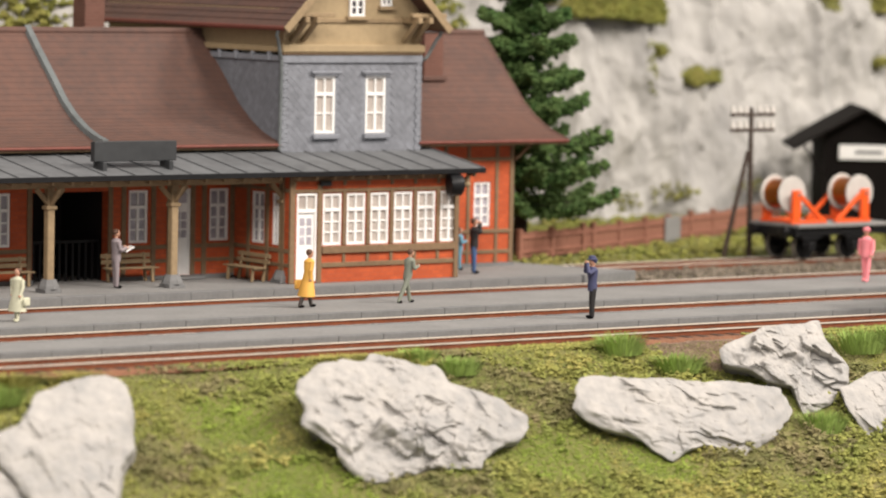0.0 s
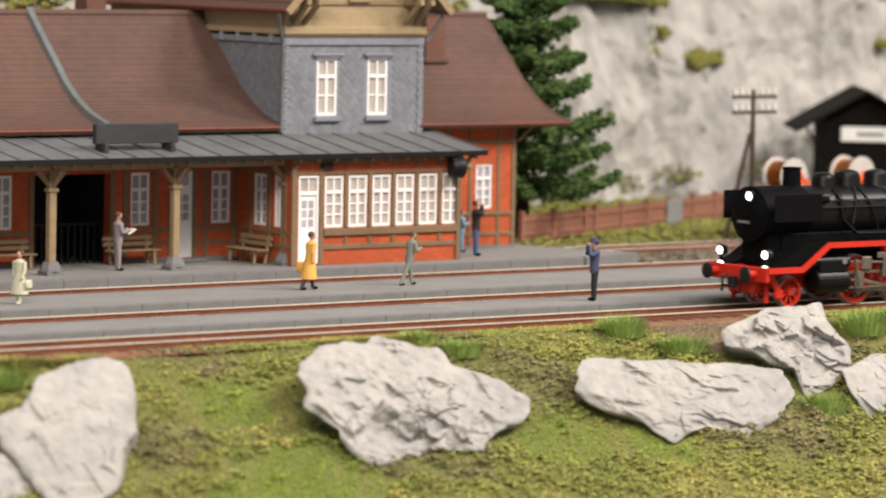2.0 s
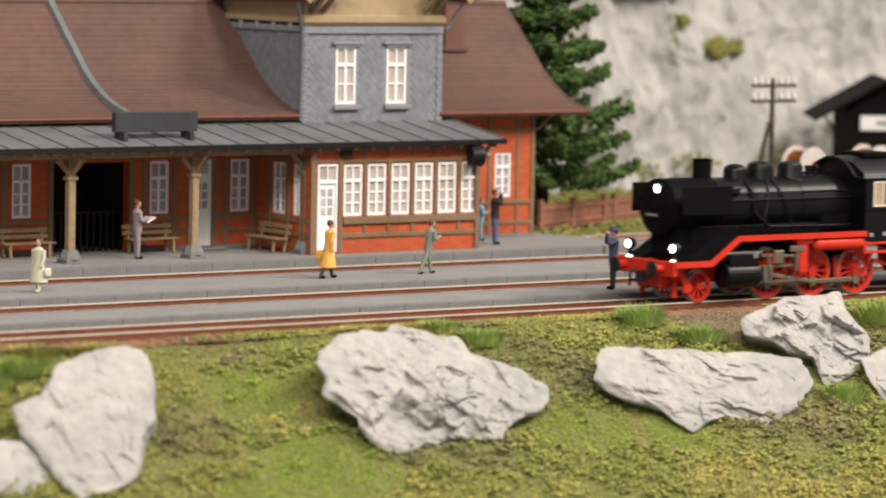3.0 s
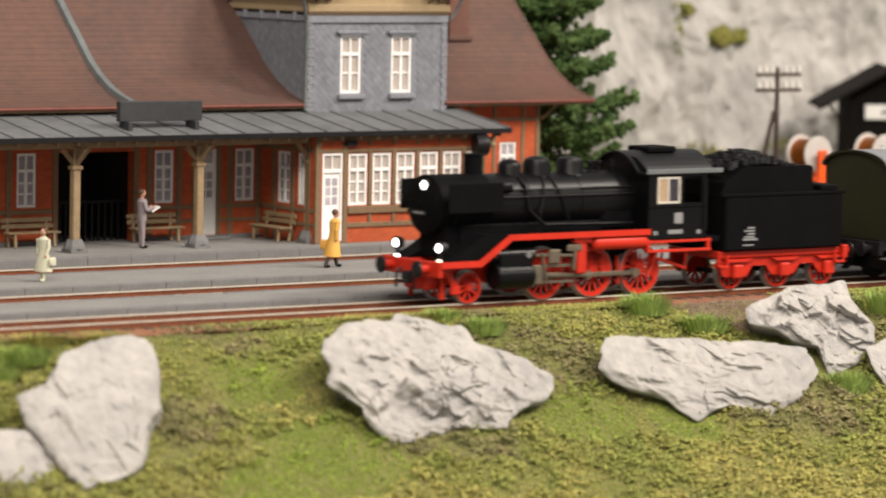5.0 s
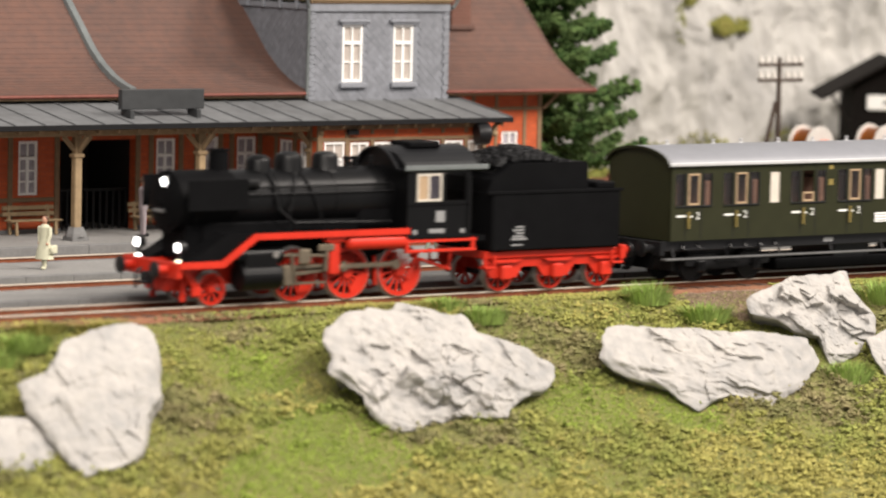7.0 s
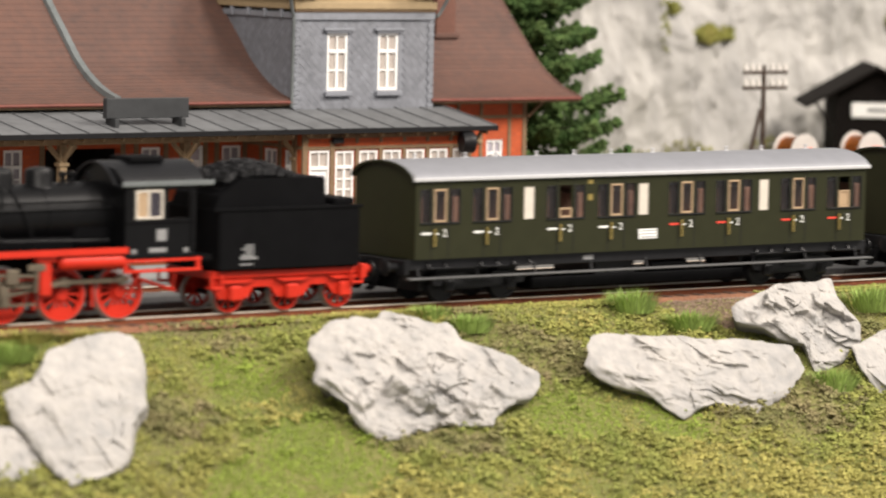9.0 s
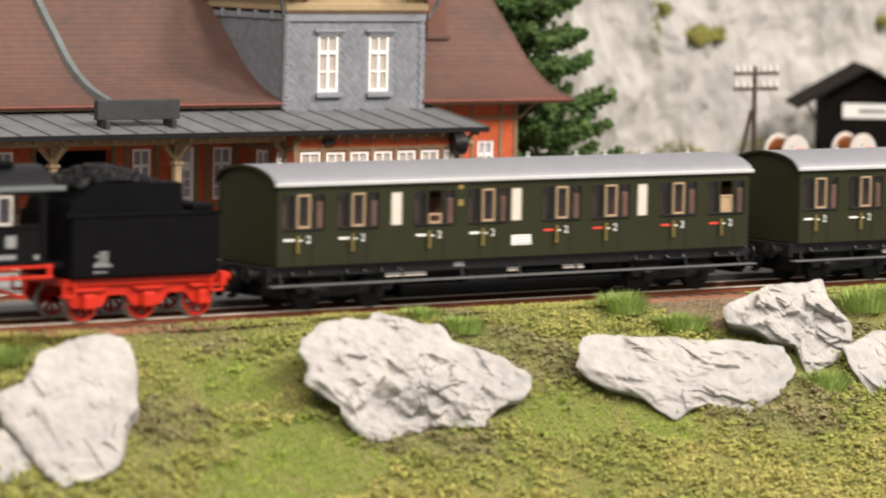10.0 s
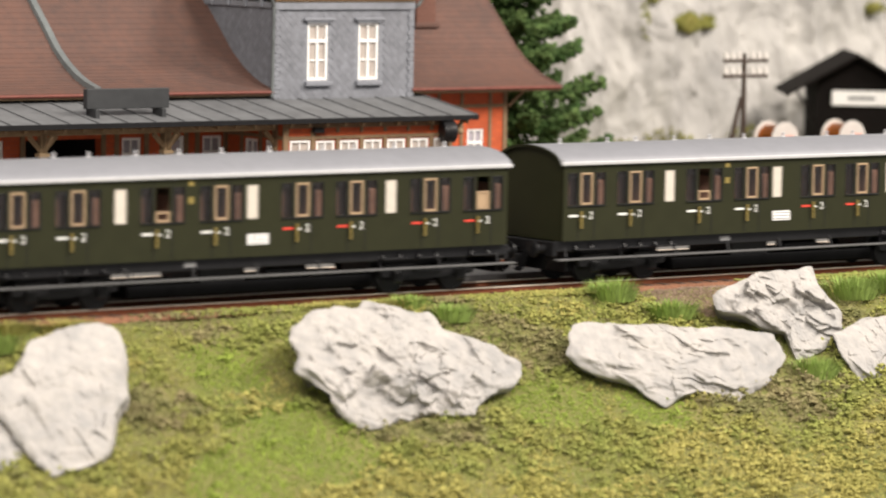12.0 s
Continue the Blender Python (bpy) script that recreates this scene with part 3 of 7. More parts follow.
    bt(BAY_X0 + 0.17, BAY_X1 - 0.14, 3.56, 3.72, 0.07)
    for y in (15.9, 16.8, 17.9):
        part("timber", M().box(BAY_X0 - 0.05, BAY_X0 + 0.02, y - 0.09, y + 0.09, 0, top, 0.015), TIMBER, station)
    for z0, z1 in ((1.2, 1.34), (0.74, 0.86), (3.2, 3.32)):
        part("timber", M().box(BAY_X0 - 0.04, BAY_X0 + 0.02, 15.5, WALL_Y, z0 + Z, z1 + Z, 0.012), TIMBER, station)

    # porch posts, plate and canopy
    for x in (-5.4, -0.75, 3.88, 8.2):
        y = 16.0
        p = M().box(x - 0.13, x + 0.13, y - 0.13, y + 0.13, 0.35, 3.55 + Z, 0.03)
        post = part("post", p, OCHRE_TIMBER, station, "ochre timber porch post with braces")
        part("post_base", M().prism([(x - 0.3, y - 0.3), (x + 0.3, y - 0.3), (x + 0.3, y + 0.3), (x - 0.3, y + 0.3)], "z", 0, 0.12)
             .lathe((x, y, 0.12), (0, 0, 1), [(0, 0.36), (0.1, 0.34), (0.3, 0.24)], 8), KERB, post, "grey stone post base")
        part("capital", M().box(x - 0.19, x + 0.19, y - 0.17, y + 0.17, 2.62, 2.74, 0.02), OCHRE_TIMBER, post)
        for s in (-1, 1):
            if x + s < 8.5:
                part("brace", M().bar((x + s * 0.08, y, 2.84), (x + s * 0.50, y, 3.28), 0.12, 0.14, 0.01), OCHRE_TIMBER, post)
        part("brace", M().bar((x, y - 0.08, 2.8), (x, y - 0.6, 3.34), 0.12, 0.14, 0.01), OCHRE_TIMBER, post)
        part("rafter_tie", M().box(x - 0.08, x + 0.08, y + 0.1, WALL_Y, 3.3, 3.45, 0.015), OCHRE_TIMBER, station)
    part("wall_plate", M().box(-16, 8.2, 15.9, 16.12, 3.49 + Z, 3.70 + Z, 0.02), OCHRE_TIMBER, station, "ochre timber beam on the porch posts")
    # canopy: zinc sheet with standing seams, dark fascia, rafter ends
    y0, y1, za, zc, xr = 15.05, 18.75, 3.90 + Z, 4.50 + Z, 15.78
    part("canopy_roof", M().prism([(y0, za), (y1, zc), (y1, zc - 0.07), (y0, za - 0.07)], "x", -16, xr), CANOPY_ZINC, station, "grey zinc canopy roof with standing seams")
    seam = None
    for i in range(28):
        x = xr - 0.05 - i * 1.07
        if not seam:
            seam = part("standing_seam", M().bar((0, y0, za + 0.015), (0, y1, zc + 0.015), 0.05, 0.05), CANOPY_ZINC, station, at=P(x, 0, 0))
        else:
            ob = new("standing_seam", seam.data)
            ob.parent = station
            ob.matrix_basis = P(x, 0, 0)
    part("fascia", M().box(-16, xr, y0 - 0.05, y0, za - 0.16, za + 0.01, 0.01), BLACK, station, "dark canopy gutter edge")
    part("canopy_soffit", M().prism([(y0 + 0.05, za - 0.10), (y1, zc - 0.10), (y1, zc - 0.15), (y0 + 0.05, za - 0.15)], "x", -16, xr - 0.05), TIMBER, station, "brown boarded canopy underside")
    raft = None
    for i in range(32):
        x = xr - 0.35 - i * 0.72
        if not raft:
            raft = part("rafter_end", M().bar((0, y0 + 0.12, za - 0.22), (0, 16.4, za - 0.02), 0.1, 0.13, 0.01), OCHRE_TIMBER, station, at=P(x, 0, 0))
        else:
            ob = new("rafter_end", raft.data)
            ob.parent = station
            ob.matrix_basis = P(x, 0, 0)
    part("end_bracket", M().bar((15.0, 15.6, 3.05), (15.6, 15.6, 3.5), 0.1, 0.1, 0.01).ball((15.25, 15.35, 3.15), 0.12, 6), OCHRE_TIMBER, station)

    # main roof: bell-cast courses of tiles
    prof = [(17.98, 4.68), (18.6, 4.83), (19.2, 5.05), (19.88, 5.41), (20.55, 5.89), (21.24, 6.57), (22.1, 7.38), (23.0, 8.27)]
    ys = np.linspace(17.98, 23.0, 27)
    zs = np.interp(ys, [p[0] for p in prof], [p[1] for p in prof]) + Z
    def slopes(x0, x1, name_label):
        m = M()
        upper, lower = [], []
        for k in range(len(ys) - 1):
            upper += [(ys[k], zs[k] + 0.034), (ys[k + 1], zs[k + 1] + 0.012)]
            lower.append((ys[k], zs[k] - 0.08))
        lower.append((ys[-1], zs[-1] - 0.08))
        for flip in (False, True):
            n = len(upper)
            u = [(46 - p, q) for p, q in upper] if flip else upper
            lo = [(46 - p, q) for p, q in lower] if flip else lower
            v = [(x, *p) for x in (x0, x1) for p in u] + [(x, *p) for x in (x0, x1) for p in lo]
            k = len(lo)
            f = [(i, i + 1, n + i + 1, n + i) for i in range(n - 1)] + [(2 * n + i, 2 * n + k + i, 2 * n + k + i + 1, 2 * n + i + 1) for i in range(k - 1)]
            for e in (0, 1):
                f += [(e * n + 2 * i, e * n + 2 * i + 1, 2 * n + e * k + i + 1, 2 * n + e * k + i) for i in range(k - 1)]
                f += [(e * n + 2 * i + 1, e * n + 2 * i + 2, 2 * n + e * k + i + 1) for i in range(k - 2)]
            f += [(0, n, 2 * n + k, 2 * n), (n - 1, 2 * n - 1, 2 * n + 2 * k - 1, 2 * n + k - 1)]
            m.add(v, f)
        return part("roof", m, ROOF_TILE, station, name_label)
    slopes(-16.4, 9.45, "brown tiled roof with a flared eave")
    slopes(15.1, 21.6, "brown tiled roof with a flared eave")
    part("ridge", M().tube((-16.4, 23, 8.28 + Z), (9.4, 23, 8.28 + Z), 0.13, n=10).tube((15.1, 23, 8.28 + Z), (21.62, 23, 8.28 + Z), 0.13, n=10), ROOF_TILE, station, "ridge tiles")
    for a, b in ((-16.4, 9.35), (15.1, 21.65)):
        part("gutter", M().tube((a, 17.93, 4.62 + Z), (b, 17.93, 4.62 + Z), 0.055, n=10), GUTTER_RED, station, "red-brown eaves gutter")
        part("eave_soffit", M().box(a, b, 17.98, WALL_Y, 4.50 + Z, 4.58 + Z), TIMBER, station)
    vb = M()
    vb.add([(21.6 + e, ys[k], zs[k] + h) for k in range(len(ys)) for e, h in ((-0.04, -0.15), (-0.04, 0.05), (0.05, 0.05), (0.05, -0.15))],
           [(4 * k + i, 4 * k + (i + 1) % 4, 4 * k + 4 + (i + 1) % 4, 4 * k + 4 + i) for k in range(len(ys) - 1) for i in range(4)] + [(0, 1, 2, 3), tuple(4 * len(ys) - i for i in (1, 2, 3, 4))])
    part("verge_board", vb, ROOF_TILE, station)
    part("eave_bracket", M().bar((END_X, 18.7, 3.95 + Z), (20.6, 18.7, 4.5 + Z), 0.1, 0.1, 0.01), TIMBER, station)
    # zinc parapet strip over the roof
    st, xs = M(), 2.52
    st.add([(xs + e, ys[k], zs[k] + h) for k in range(len(ys)) for e, h in ((-0.15, 0.02), (-0.11, 0.2), (0.11, 0.2), (0.15, 0.02))],
           [(4 * k + i, 4 * k + (i + 1) % 4, 4 * k + 4 + (i + 1) % 4, 4 * k + 4 + i) for k in range(len(ys) - 1) for i in range(4)] + [(0, 1, 2, 3), tuple(4 * len(ys) - i for i in (1, 2, 3, 4))])
    part("parapet_strip", st, ZINC, station, "grey zinc strip running down the roof")
    # chimneys
    for x, y, z0, z1, w in ((18.1, 21.65, 6.3, 8.35, 0.42), (6.5, 25.6, 6.6, 9.55, 0.40)):
        c = part("chimney", M().box(x - w, x + w, y - w, y + w, z0 + Z, z1 + Z, 0.02), CHIMNEY_BRICK, station, "dark red brick chimney")
        part("chimney_cap", M().box(x - w - 0.07, x + w + 0.07, y - w - 0.07, y + w + 0.07, z1 + Z - 0.02, z1 + Z + 0.12, 0.02), KERB, c)
        part("flashing", M().box(x - w - 0.12, x + w + 0.12, y - w - 0.12, y + w + 0.1, z0 + Z + 0.32, z0 + Z + 0.48, 0.02), ROOF_TILE, c)

    # the cross block: slate-hung storey and timber gable
    X0, X1, Y0, YB = 9.42, 15.12, 18.0, 29.0
    zl, zm = 4.2 + Z, 7.62 + Z
    dw = [(11.17, 0.84), (13.27, 0.84)]
    holes = [(x - w / 2, x + w / 2, 4.98 + Z, 6.92 + Z) for x, w in dw]
    part("upper_wall", wall_with_holes(M(), X0, X1, zl, zm, Y0, Y0 + 0.3, holes).box(X0, X0 + 0.3, Y0 + 0.3, YB, zl, zm)
         .box(X1 - 0.3, X1, Y0 + 0.3, YB, zl, zm).box(X0, X1, YB, YB + 0.3, zl, zm), SLATE_TRIM, station, "slate-hung upper storey")
    part("upper_room", M().box(X0 + 0.3, X1 - 0.3, Y0 + 1.2, Y0 + 1.3, zl, zm), BEIGE, station)
    sl = M()
    s = 0.19
    for face in ("front", "left", "right"):
        rows = int((zm - 0.25 - zl) / (s * 0.72)) + 1
        n = int(((X1 - X0) if face == "front" else 5.2) / (s * 1.44)) + 1
        for r in range(rows):
            for i in range(n):
                u, z = (i + (r % 2) * 0.5) * s * 1.44 + 0.05, zl + r * s * 0.72 + 0.1
                if face == "front" and (u > X1 - X0 - 0.1 or any(abs(X0 + u - x) < w / 2 + 0.16 and 4.78 + Z < z < 7.12 + Z for x, w in dw)):
                    continue
                k = s * 0.74
                tilt = 0.006
                q = [(u - k, 0.014, z), (u, tilt + 0.012, z - k), (u + k, 0.014, z), (u, 0.004, z + k)]
                q2 = [(a, -0.01, c) for a, b, c in q]
                if face == "front":
                    f = lambda a, b, c: (X0 + a, Y0 - b, c)
                elif face == "left":
                    f = lambda a, b, c: (X0 - b, Y0 + a, c)
                else:
                    f = lambda a, b, c: (X1 + b, Y0 + a, c)
                v = [f(*p) for p in q + q2]
                sl.add(v, [(0, 1, 2, 3), (0, 4, 5, 1), (1, 5, 6, 2), (2, 6, 7, 3), (3, 7, 4, 0)])
    part("slate_cladding", sl, SLATE, station, "diamond-laid blue-grey slates", kind="stuff")
    for x in (X0, X1):                                  # toothed corner slates
        c = M()
        for i in range(22):
            w = 0.22 if i % 2 else 0.16
            xa, xb = (x - 0.05, x + w) if x == X0 else (x - w, x + 0.05)
            c.box(xa, xb, Y0 - 0.055, Y0 + 0.12, zl + 0.05 + i * 0.15, zl + 0.19 + i * 0.15, 0.01)
        part("corner_slate", c, SLATE_TRIM, station, kind="stuff")
    for x, w in dw:
        window(station, x, Y0 + 0.06, 4.98 + Z, w, 1.94, pane=WARM_PANE, rows=1)
        part("lintel", M().box(x - 0.62, x + 0.62, Y0 - 0.14, Y0 + 0.05, 7.00 + Z, 7.09 + Z, 0.015).box(x - 0.5, x + 0.5, Y0 - 0.09, Y0 + 0.05, 6.93 + Z, 7.00 + Z), SLATE_TRIM, station)
        part("sill", M().box(x - 0.54, x + 0.54, Y0 - 0.16, Y0 + 0.05, 4.80 + Z, 4.96 + Z, 0.02), SLATE_TRIM, station)
    part("slate_cornice", M().box(X0 - 0.06, X1 + 0.06, Y0 - 0.09, Y0 + 0.1, 7.36 + Z, 7.62 + Z, 0.02).box(X0 - 0.09, X0 + 0.1, Y0 + 0.1, YB, 7.42 + Z, 7.62 + Z, 0.02), SLATE_TRIM, station)
    # dentil cornice and beige storey band
    part("timber_cornice", M().box(X0 - 0.1, X1 + 0.1, Y0 - 0.16, Y0 + 0.2, 7.72 + Z, 7.98 + Z, 0.03).box(X0 - 0.14, X0 + 0.2, Y0 + 0.2, YB, 7.72 + Z, 7.92 + Z, 0.03), BEIGE, station, "beige moulded timber cornice")
    dn = None
    for i in range(46):
        x = X0 + 0.0 + i * 0.126
        if not dn:
            dn = part("dentil", M().box(-0.04, 0.04, Y0 - 0.13, Y0 + 0.02, 7.63 + Z, 7.72 + Z, 0.008), TIMBER, station, at=P(x, 0, 0))
        else:
            ob = new("dentil", dn.data)
            ob.parent = station
            ob.matrix_basis = P(x, 0, 0)
    for i in range(5):
        part("bracket", M().box(X0 - 0.16, X0, 18.6 + i * 1.0, 18.75 + i * 1.0, 7.42 + Z, 7.72 + Z, 0.03), SLATE_TRIM, station)
    mid = (X0 + X1) / 2
    ze, pitch = 9.08 + Z, 1.02
    part("gable", M().prism([(X0, zm + 0.1), (X1, zm + 0.1), (X1, ze), (mid, ze + (mid - X0) * pitch), (X0, ze)], "y", Y0 + 0.02, Y0 + 0.3), BEIGE, station, "beige boarded gable")
    part("upper_wall", M().box(X0, X0 + 0.28, Y0 + 0.3, YB, zm + 0.1, ze + 0.1).box(X1 - 0.28, X1, Y0 + 0.3, YB, zm + 0.1, ze + 0.1), BEIGE, station)
    for a, b in (((X0 + 0.05, 8.1), (X0 + 0.05, 8.6)), ((X1 - 0.05, 8.1), (X1 - 0.05, 8.6))):
        part("timber", M().bar((a[0], Y0, a[1] + Z), (b[0], Y0, b[1] + Z), 0.16, 0.12, 0.01), OCHRE_TIMBER, station)
    part("timber", M().box(X0, X1, Y0 - 0.05, Y0 + 0.05, 8.72 + Z, 8.86 + Z, 0.01), OCHRE_TIMBER, station)
    for x, w, z in ((12.4, 0.62, 8.93), (13.62, 0.46, 9.28)):
        window(station, x, Y0 - 0.03, z + Z, w, 1.2, pane=DARK_PANE)
        part("sill", M().box(x - w * 0.72, x + w * 0.72, Y0 - 0.16, Y0 + 0.02, z - 0.12 + Z, z + Z, 0.015), OCHRE_TIMBER, station)
    # purlin brackets under the verge
    for x, s in ((9.95, 1), (14.6, -1)):
        part("purlin", M().box(x - 0.45, x + 1.0, 17.15, 17.35, 8.92 + Z, 9.06 + Z, 0.02).box(x + 0.15, x + 0.33, 17.0, Y0, 8.72 + Z, 8.92 + Z, 0.02)
             .bar((x + 0.24, 17.2, 8.75 + Z), (x + 0.24, Y0, 8.1 + Z), 0.14, 0.16, 0.01).box(x - 0.3, x - 0.12, 17.0, Y0, 8.72 + Z, 8.92 + Z, 0.02)
             .bar((x - 0.2, 17.2, 8.75 + Z), (x - 0.2, Y0, 8.1 + Z), 0.14, 0.16, 0.01), OCHRE_TIMBER, station, "projecting timber purlin with brackets")
    # cross roof
    for sgn in (-1, 1):
        half = (X1 - X0) / 2 + 0.55
        m = M()
        n, up, lo = 17, [], []
        for k in range(n):
            u0, u1 = half - half * k / n, half - half * (k + 1) / n
            z0, z1 = ze + (half - 0.55 - u0) * pitch, ze + (half - 0.55 - u1) * pitch
            up += [(mid + sgn * u0, z0 + 0.10), (mid + sgn * u1, z1 + 0.06)]
        up += [(mid, up[-1][1] - 0.12), (mid + sgn * half, ze - 0.55 * pitch)]
        m.prism(up, "y", 17.05, YB + 0.6)
        part("roof", m, ROOF_TILE, station, "brown tiled cross roof")
        e = mid + sgn * half
        ze2 = ze - 0.55 * pitch
        part("gutter", M().tube((e, 17.05, ze2 + 0.02), (e, YB + 0.6, ze2 + 0.02), 0.085, n=10), GUTTER_RED, station, "red-brown eaves gutter")
        part("verge_board", M().bar((e, 17.02, ze2 - 0.05), (mid, 17.02, ze2 - 0.05 + half * pitch), 0.08, 0.26, 0.01), OCHRE_TIMBER, station, "ochre barge board")
        part("eave_soffit", M().prism([(e, ze2 - 0.04), (mid + sgn * (half - 0.6), ze - 0.05), (mid + sgn * (half - 0.6), ze - 0.09), (e, ze2 - 0.08)], "y", 17.06, YB), TIMBER, station)
        # downpipe with its swan neck
        dx = X0 - 0.13 if sgn < 0 else X1 + 0.13
        way = [(e - sgn * 0.02, 17.5, ze2 - 0.05), (e - sgn * 0.02, 17.6, ze2 - 0.22), (e - sgn * 0.12, 17.66, ze2 - 0.36), (dx + sgn * 0.08, 17.84, 7.62 + Z), (dx, 17.88, 7.5 + Z)]
        if sgn < 0:
            way += [(dx, 17.88, 7.3 + Z), (dx, 17.92, 4.45 + Z)]
        else:                                        # runs back along the side wall, out of sight
            way += [(dx, 19.0, 7.3 + Z), (dx, 19.0, 6.2 + Z)]
        part("downpipe", M().path(way, 0.06), ZINC, station, "zinc downpipe with a swan neck")
        # snow guards
        for y0_, y1_ in ((18.6, 21.8), (23.4, 27.6)):
            g = M()
            u = half - 1.0
            gx, gz = mid + sgn * u, ze + (half - 0.55 - u) * pitch + 0.1
            for k in range(3):
                g.tube((gx, y0_, gz + 0.06 + k * 0.07), (gx, y1_, gz + 0.06 + k * 0.07), 0.03, n=6)
            for k in range(4):
                y = y0_ + (y1_ - y0_) * k / 3
                g.bar((gx, y, gz - 0.1), (gx, y, gz + 0.28), 0.05, 0.05)
            part("snow_guard", g, BLACK, station, "black snow guard rail")
    # chute over the canopy, horn on the bay, lamp
    b = M().box(0.85, 3.95, 15.95, 16.2, 4.30 + Z, 4.94 + Z, 0.02)
    sgn_ = part("name_board", b, BOARD, station, "dark blank board standing on the canopy")
    for x in (1.05, 3.55):
        part("board_foot", M().box(x, x + 0.16, 15.75, 16.35, 4.0 + Z, 4.30 + Z, 0.02), BOARD, sgn_)
    lp = part("platform_clock", M().lathe((14.35, 15.2, 3.36 + Z), (1, -0.25, 0), [(0, 0.34), (0.04, 0.37), (0.42, 0.37), (0.46, 0.33)], 24), BLACK, station, "round black clock case hung under the canopy", smooth=True)
    part("hanger", M().tube((14.55, 15.15, 3.68 + Z), (14.55, 15.2, 3.85 + Z), 0.04), BLACK, lp)
    part("lamp_box", M().box(9.2, 9.62, 15.28, 15.46, 3.40 + Z, 3.58 + Z, 0.03), BLACK, station)


build_station()


def bench(x, y, rz, label):
    t = thing("bench", P(x, y, 0.2, 0, 0, rz), label, "bench", "platform benches")
    for k in range(3):
        part("seat_slat", M().box(-0.95, 0.95, -0.28 + k * 0.17, -0.14 + k * 0.17, 0.44, 0.49, 0.012), OCHRE_TIMBER, t)
    for k in range(2):
        part("back_slat", M().box(-0.95, 0.95, 0.27 + k * 0.04, 0.32 + k * 0.04, 0.58 + k * 0.19, 0.72 + k * 0.19, 0.012), OCHRE_TIMBER, t)
    for s in (-0.72, 0.72):
        part("leg", M().bar((s, -0.24, 0), (s, -0.2, 0.44), 0.09, 0.09, 0.01), OCHRE_TIMBER, t)
        part("leg", M().bar((s, 0.2, 0), (s, 0.36, 0.93), 0.09, 0.09, 0.01, (0, 1, 0)), OCHRE_TIMBER, t)
        part("rail", M().box(s - 0.045, s + 0.045, -0.24, 0.26, 0.36, 0.44, 0.01), OCHRE_TIMBER, t)
    return t


bench(3.7, 18.25, 0, "ochre slatted wooden bench under a porch window")
bench(-1.0, 18.25, 0, "ochre slatted wooden bench by the hall")
bench(7.6, 17.3, -90, "ochre slatted wooden bench against the bay")


# ---- the train ----
def wheel(name, r, spokes, mat, parent, at, tyre=STEEL, width=0.13, n=28):
    """A spoked wheel round its own axle (along y), tyre and hub in place."""
    m = M()
    outer, inner = r * 0.98, r * 0.80
    v, f = [], []
    for i in range(n):
        a = 2 * math.pi * i / n
        for rad, y in ((outer, -width / 2), (outer, width / 2), (inner, width / 2), (inner, -width / 2)):
            v.append((rad * math.cos(a), y, rad * math.sin(a)))
    for i in range(n):
        j = (i + 1) % n
        f += [(4 * i + k, 4 * i + (k + 1) % 4, 4 * j + (k + 1) % 4, 4 * j + k) for k in range(4)]
    m.add(v, f)
    if not spokes:
        m.tube((0, -0.03, 0), (0, 0.03, 0), inner * 1.02, n=n)
    m.tube((0, -0.1, 0), (0, 0.1, 0), r * 0.22, n=14)
    w = part(name, m, mat, parent, at=at)
    spoke = None
    for k in range(spokes):
        turn = pose(0, 0, 0, 0, -360 * k / spokes, 0)
        if not spoke:
            spoke = part("spoke", M().bar((r * 0.1, 0, 0), (inner * 1.02, 0, 0), 0.07, 0.055), mat, w)
        else:
            ob = new("spoke", spoke.data)
            ob.parent = w
            ob.matrix_basis = turn
    t = M()
    v, f = [], []
    for i in range(n):
        a = 2 * math.pi * i / n
        for rad, y in ((r * 0.97, -width / 2 - 0.006), (r, -width / 2), (r, width / 2), (r + 0.05, width / 2), (r + 0.05, width / 2 + 0.04), (r * 0.9, width / 2 + 0.04)):
            v.append((rad * math.cos(a), y, rad * math.sin(a)))
    for i in range(n):
        j = (i + 1) % n
        f += [(6 * i + k, 6 * i + (k + 1) % 6, 6 * j + (k + 1) % 6, 6 * j + k) for k in range(6)]
    part("tyre", t.add(v, f), tyre, w, "worn steel tyre")
    return w


WHEELS, RODS, VEHICLES = [], [], []


def buffers(parent, x, way, mat):
    """Two buffers at the end x; way: -1 looks to -x."""
    for s in (-1, 1):
        b = part("buffer", M().tube((x, s * 0.875, 1.06), (x + way * 0.36, s * 0.875, 1.06), 0.12, n=12), mat, parent)
        part("buffer_head", M().lathe((x + way * 0.36, s * 0.875, 1.06), (way, 0, 0), [(0, 0.12), (0.02, 0.24), (0.07, 0.24), (0.1, 0.18)], 18), BLACK, b, smooth=True)


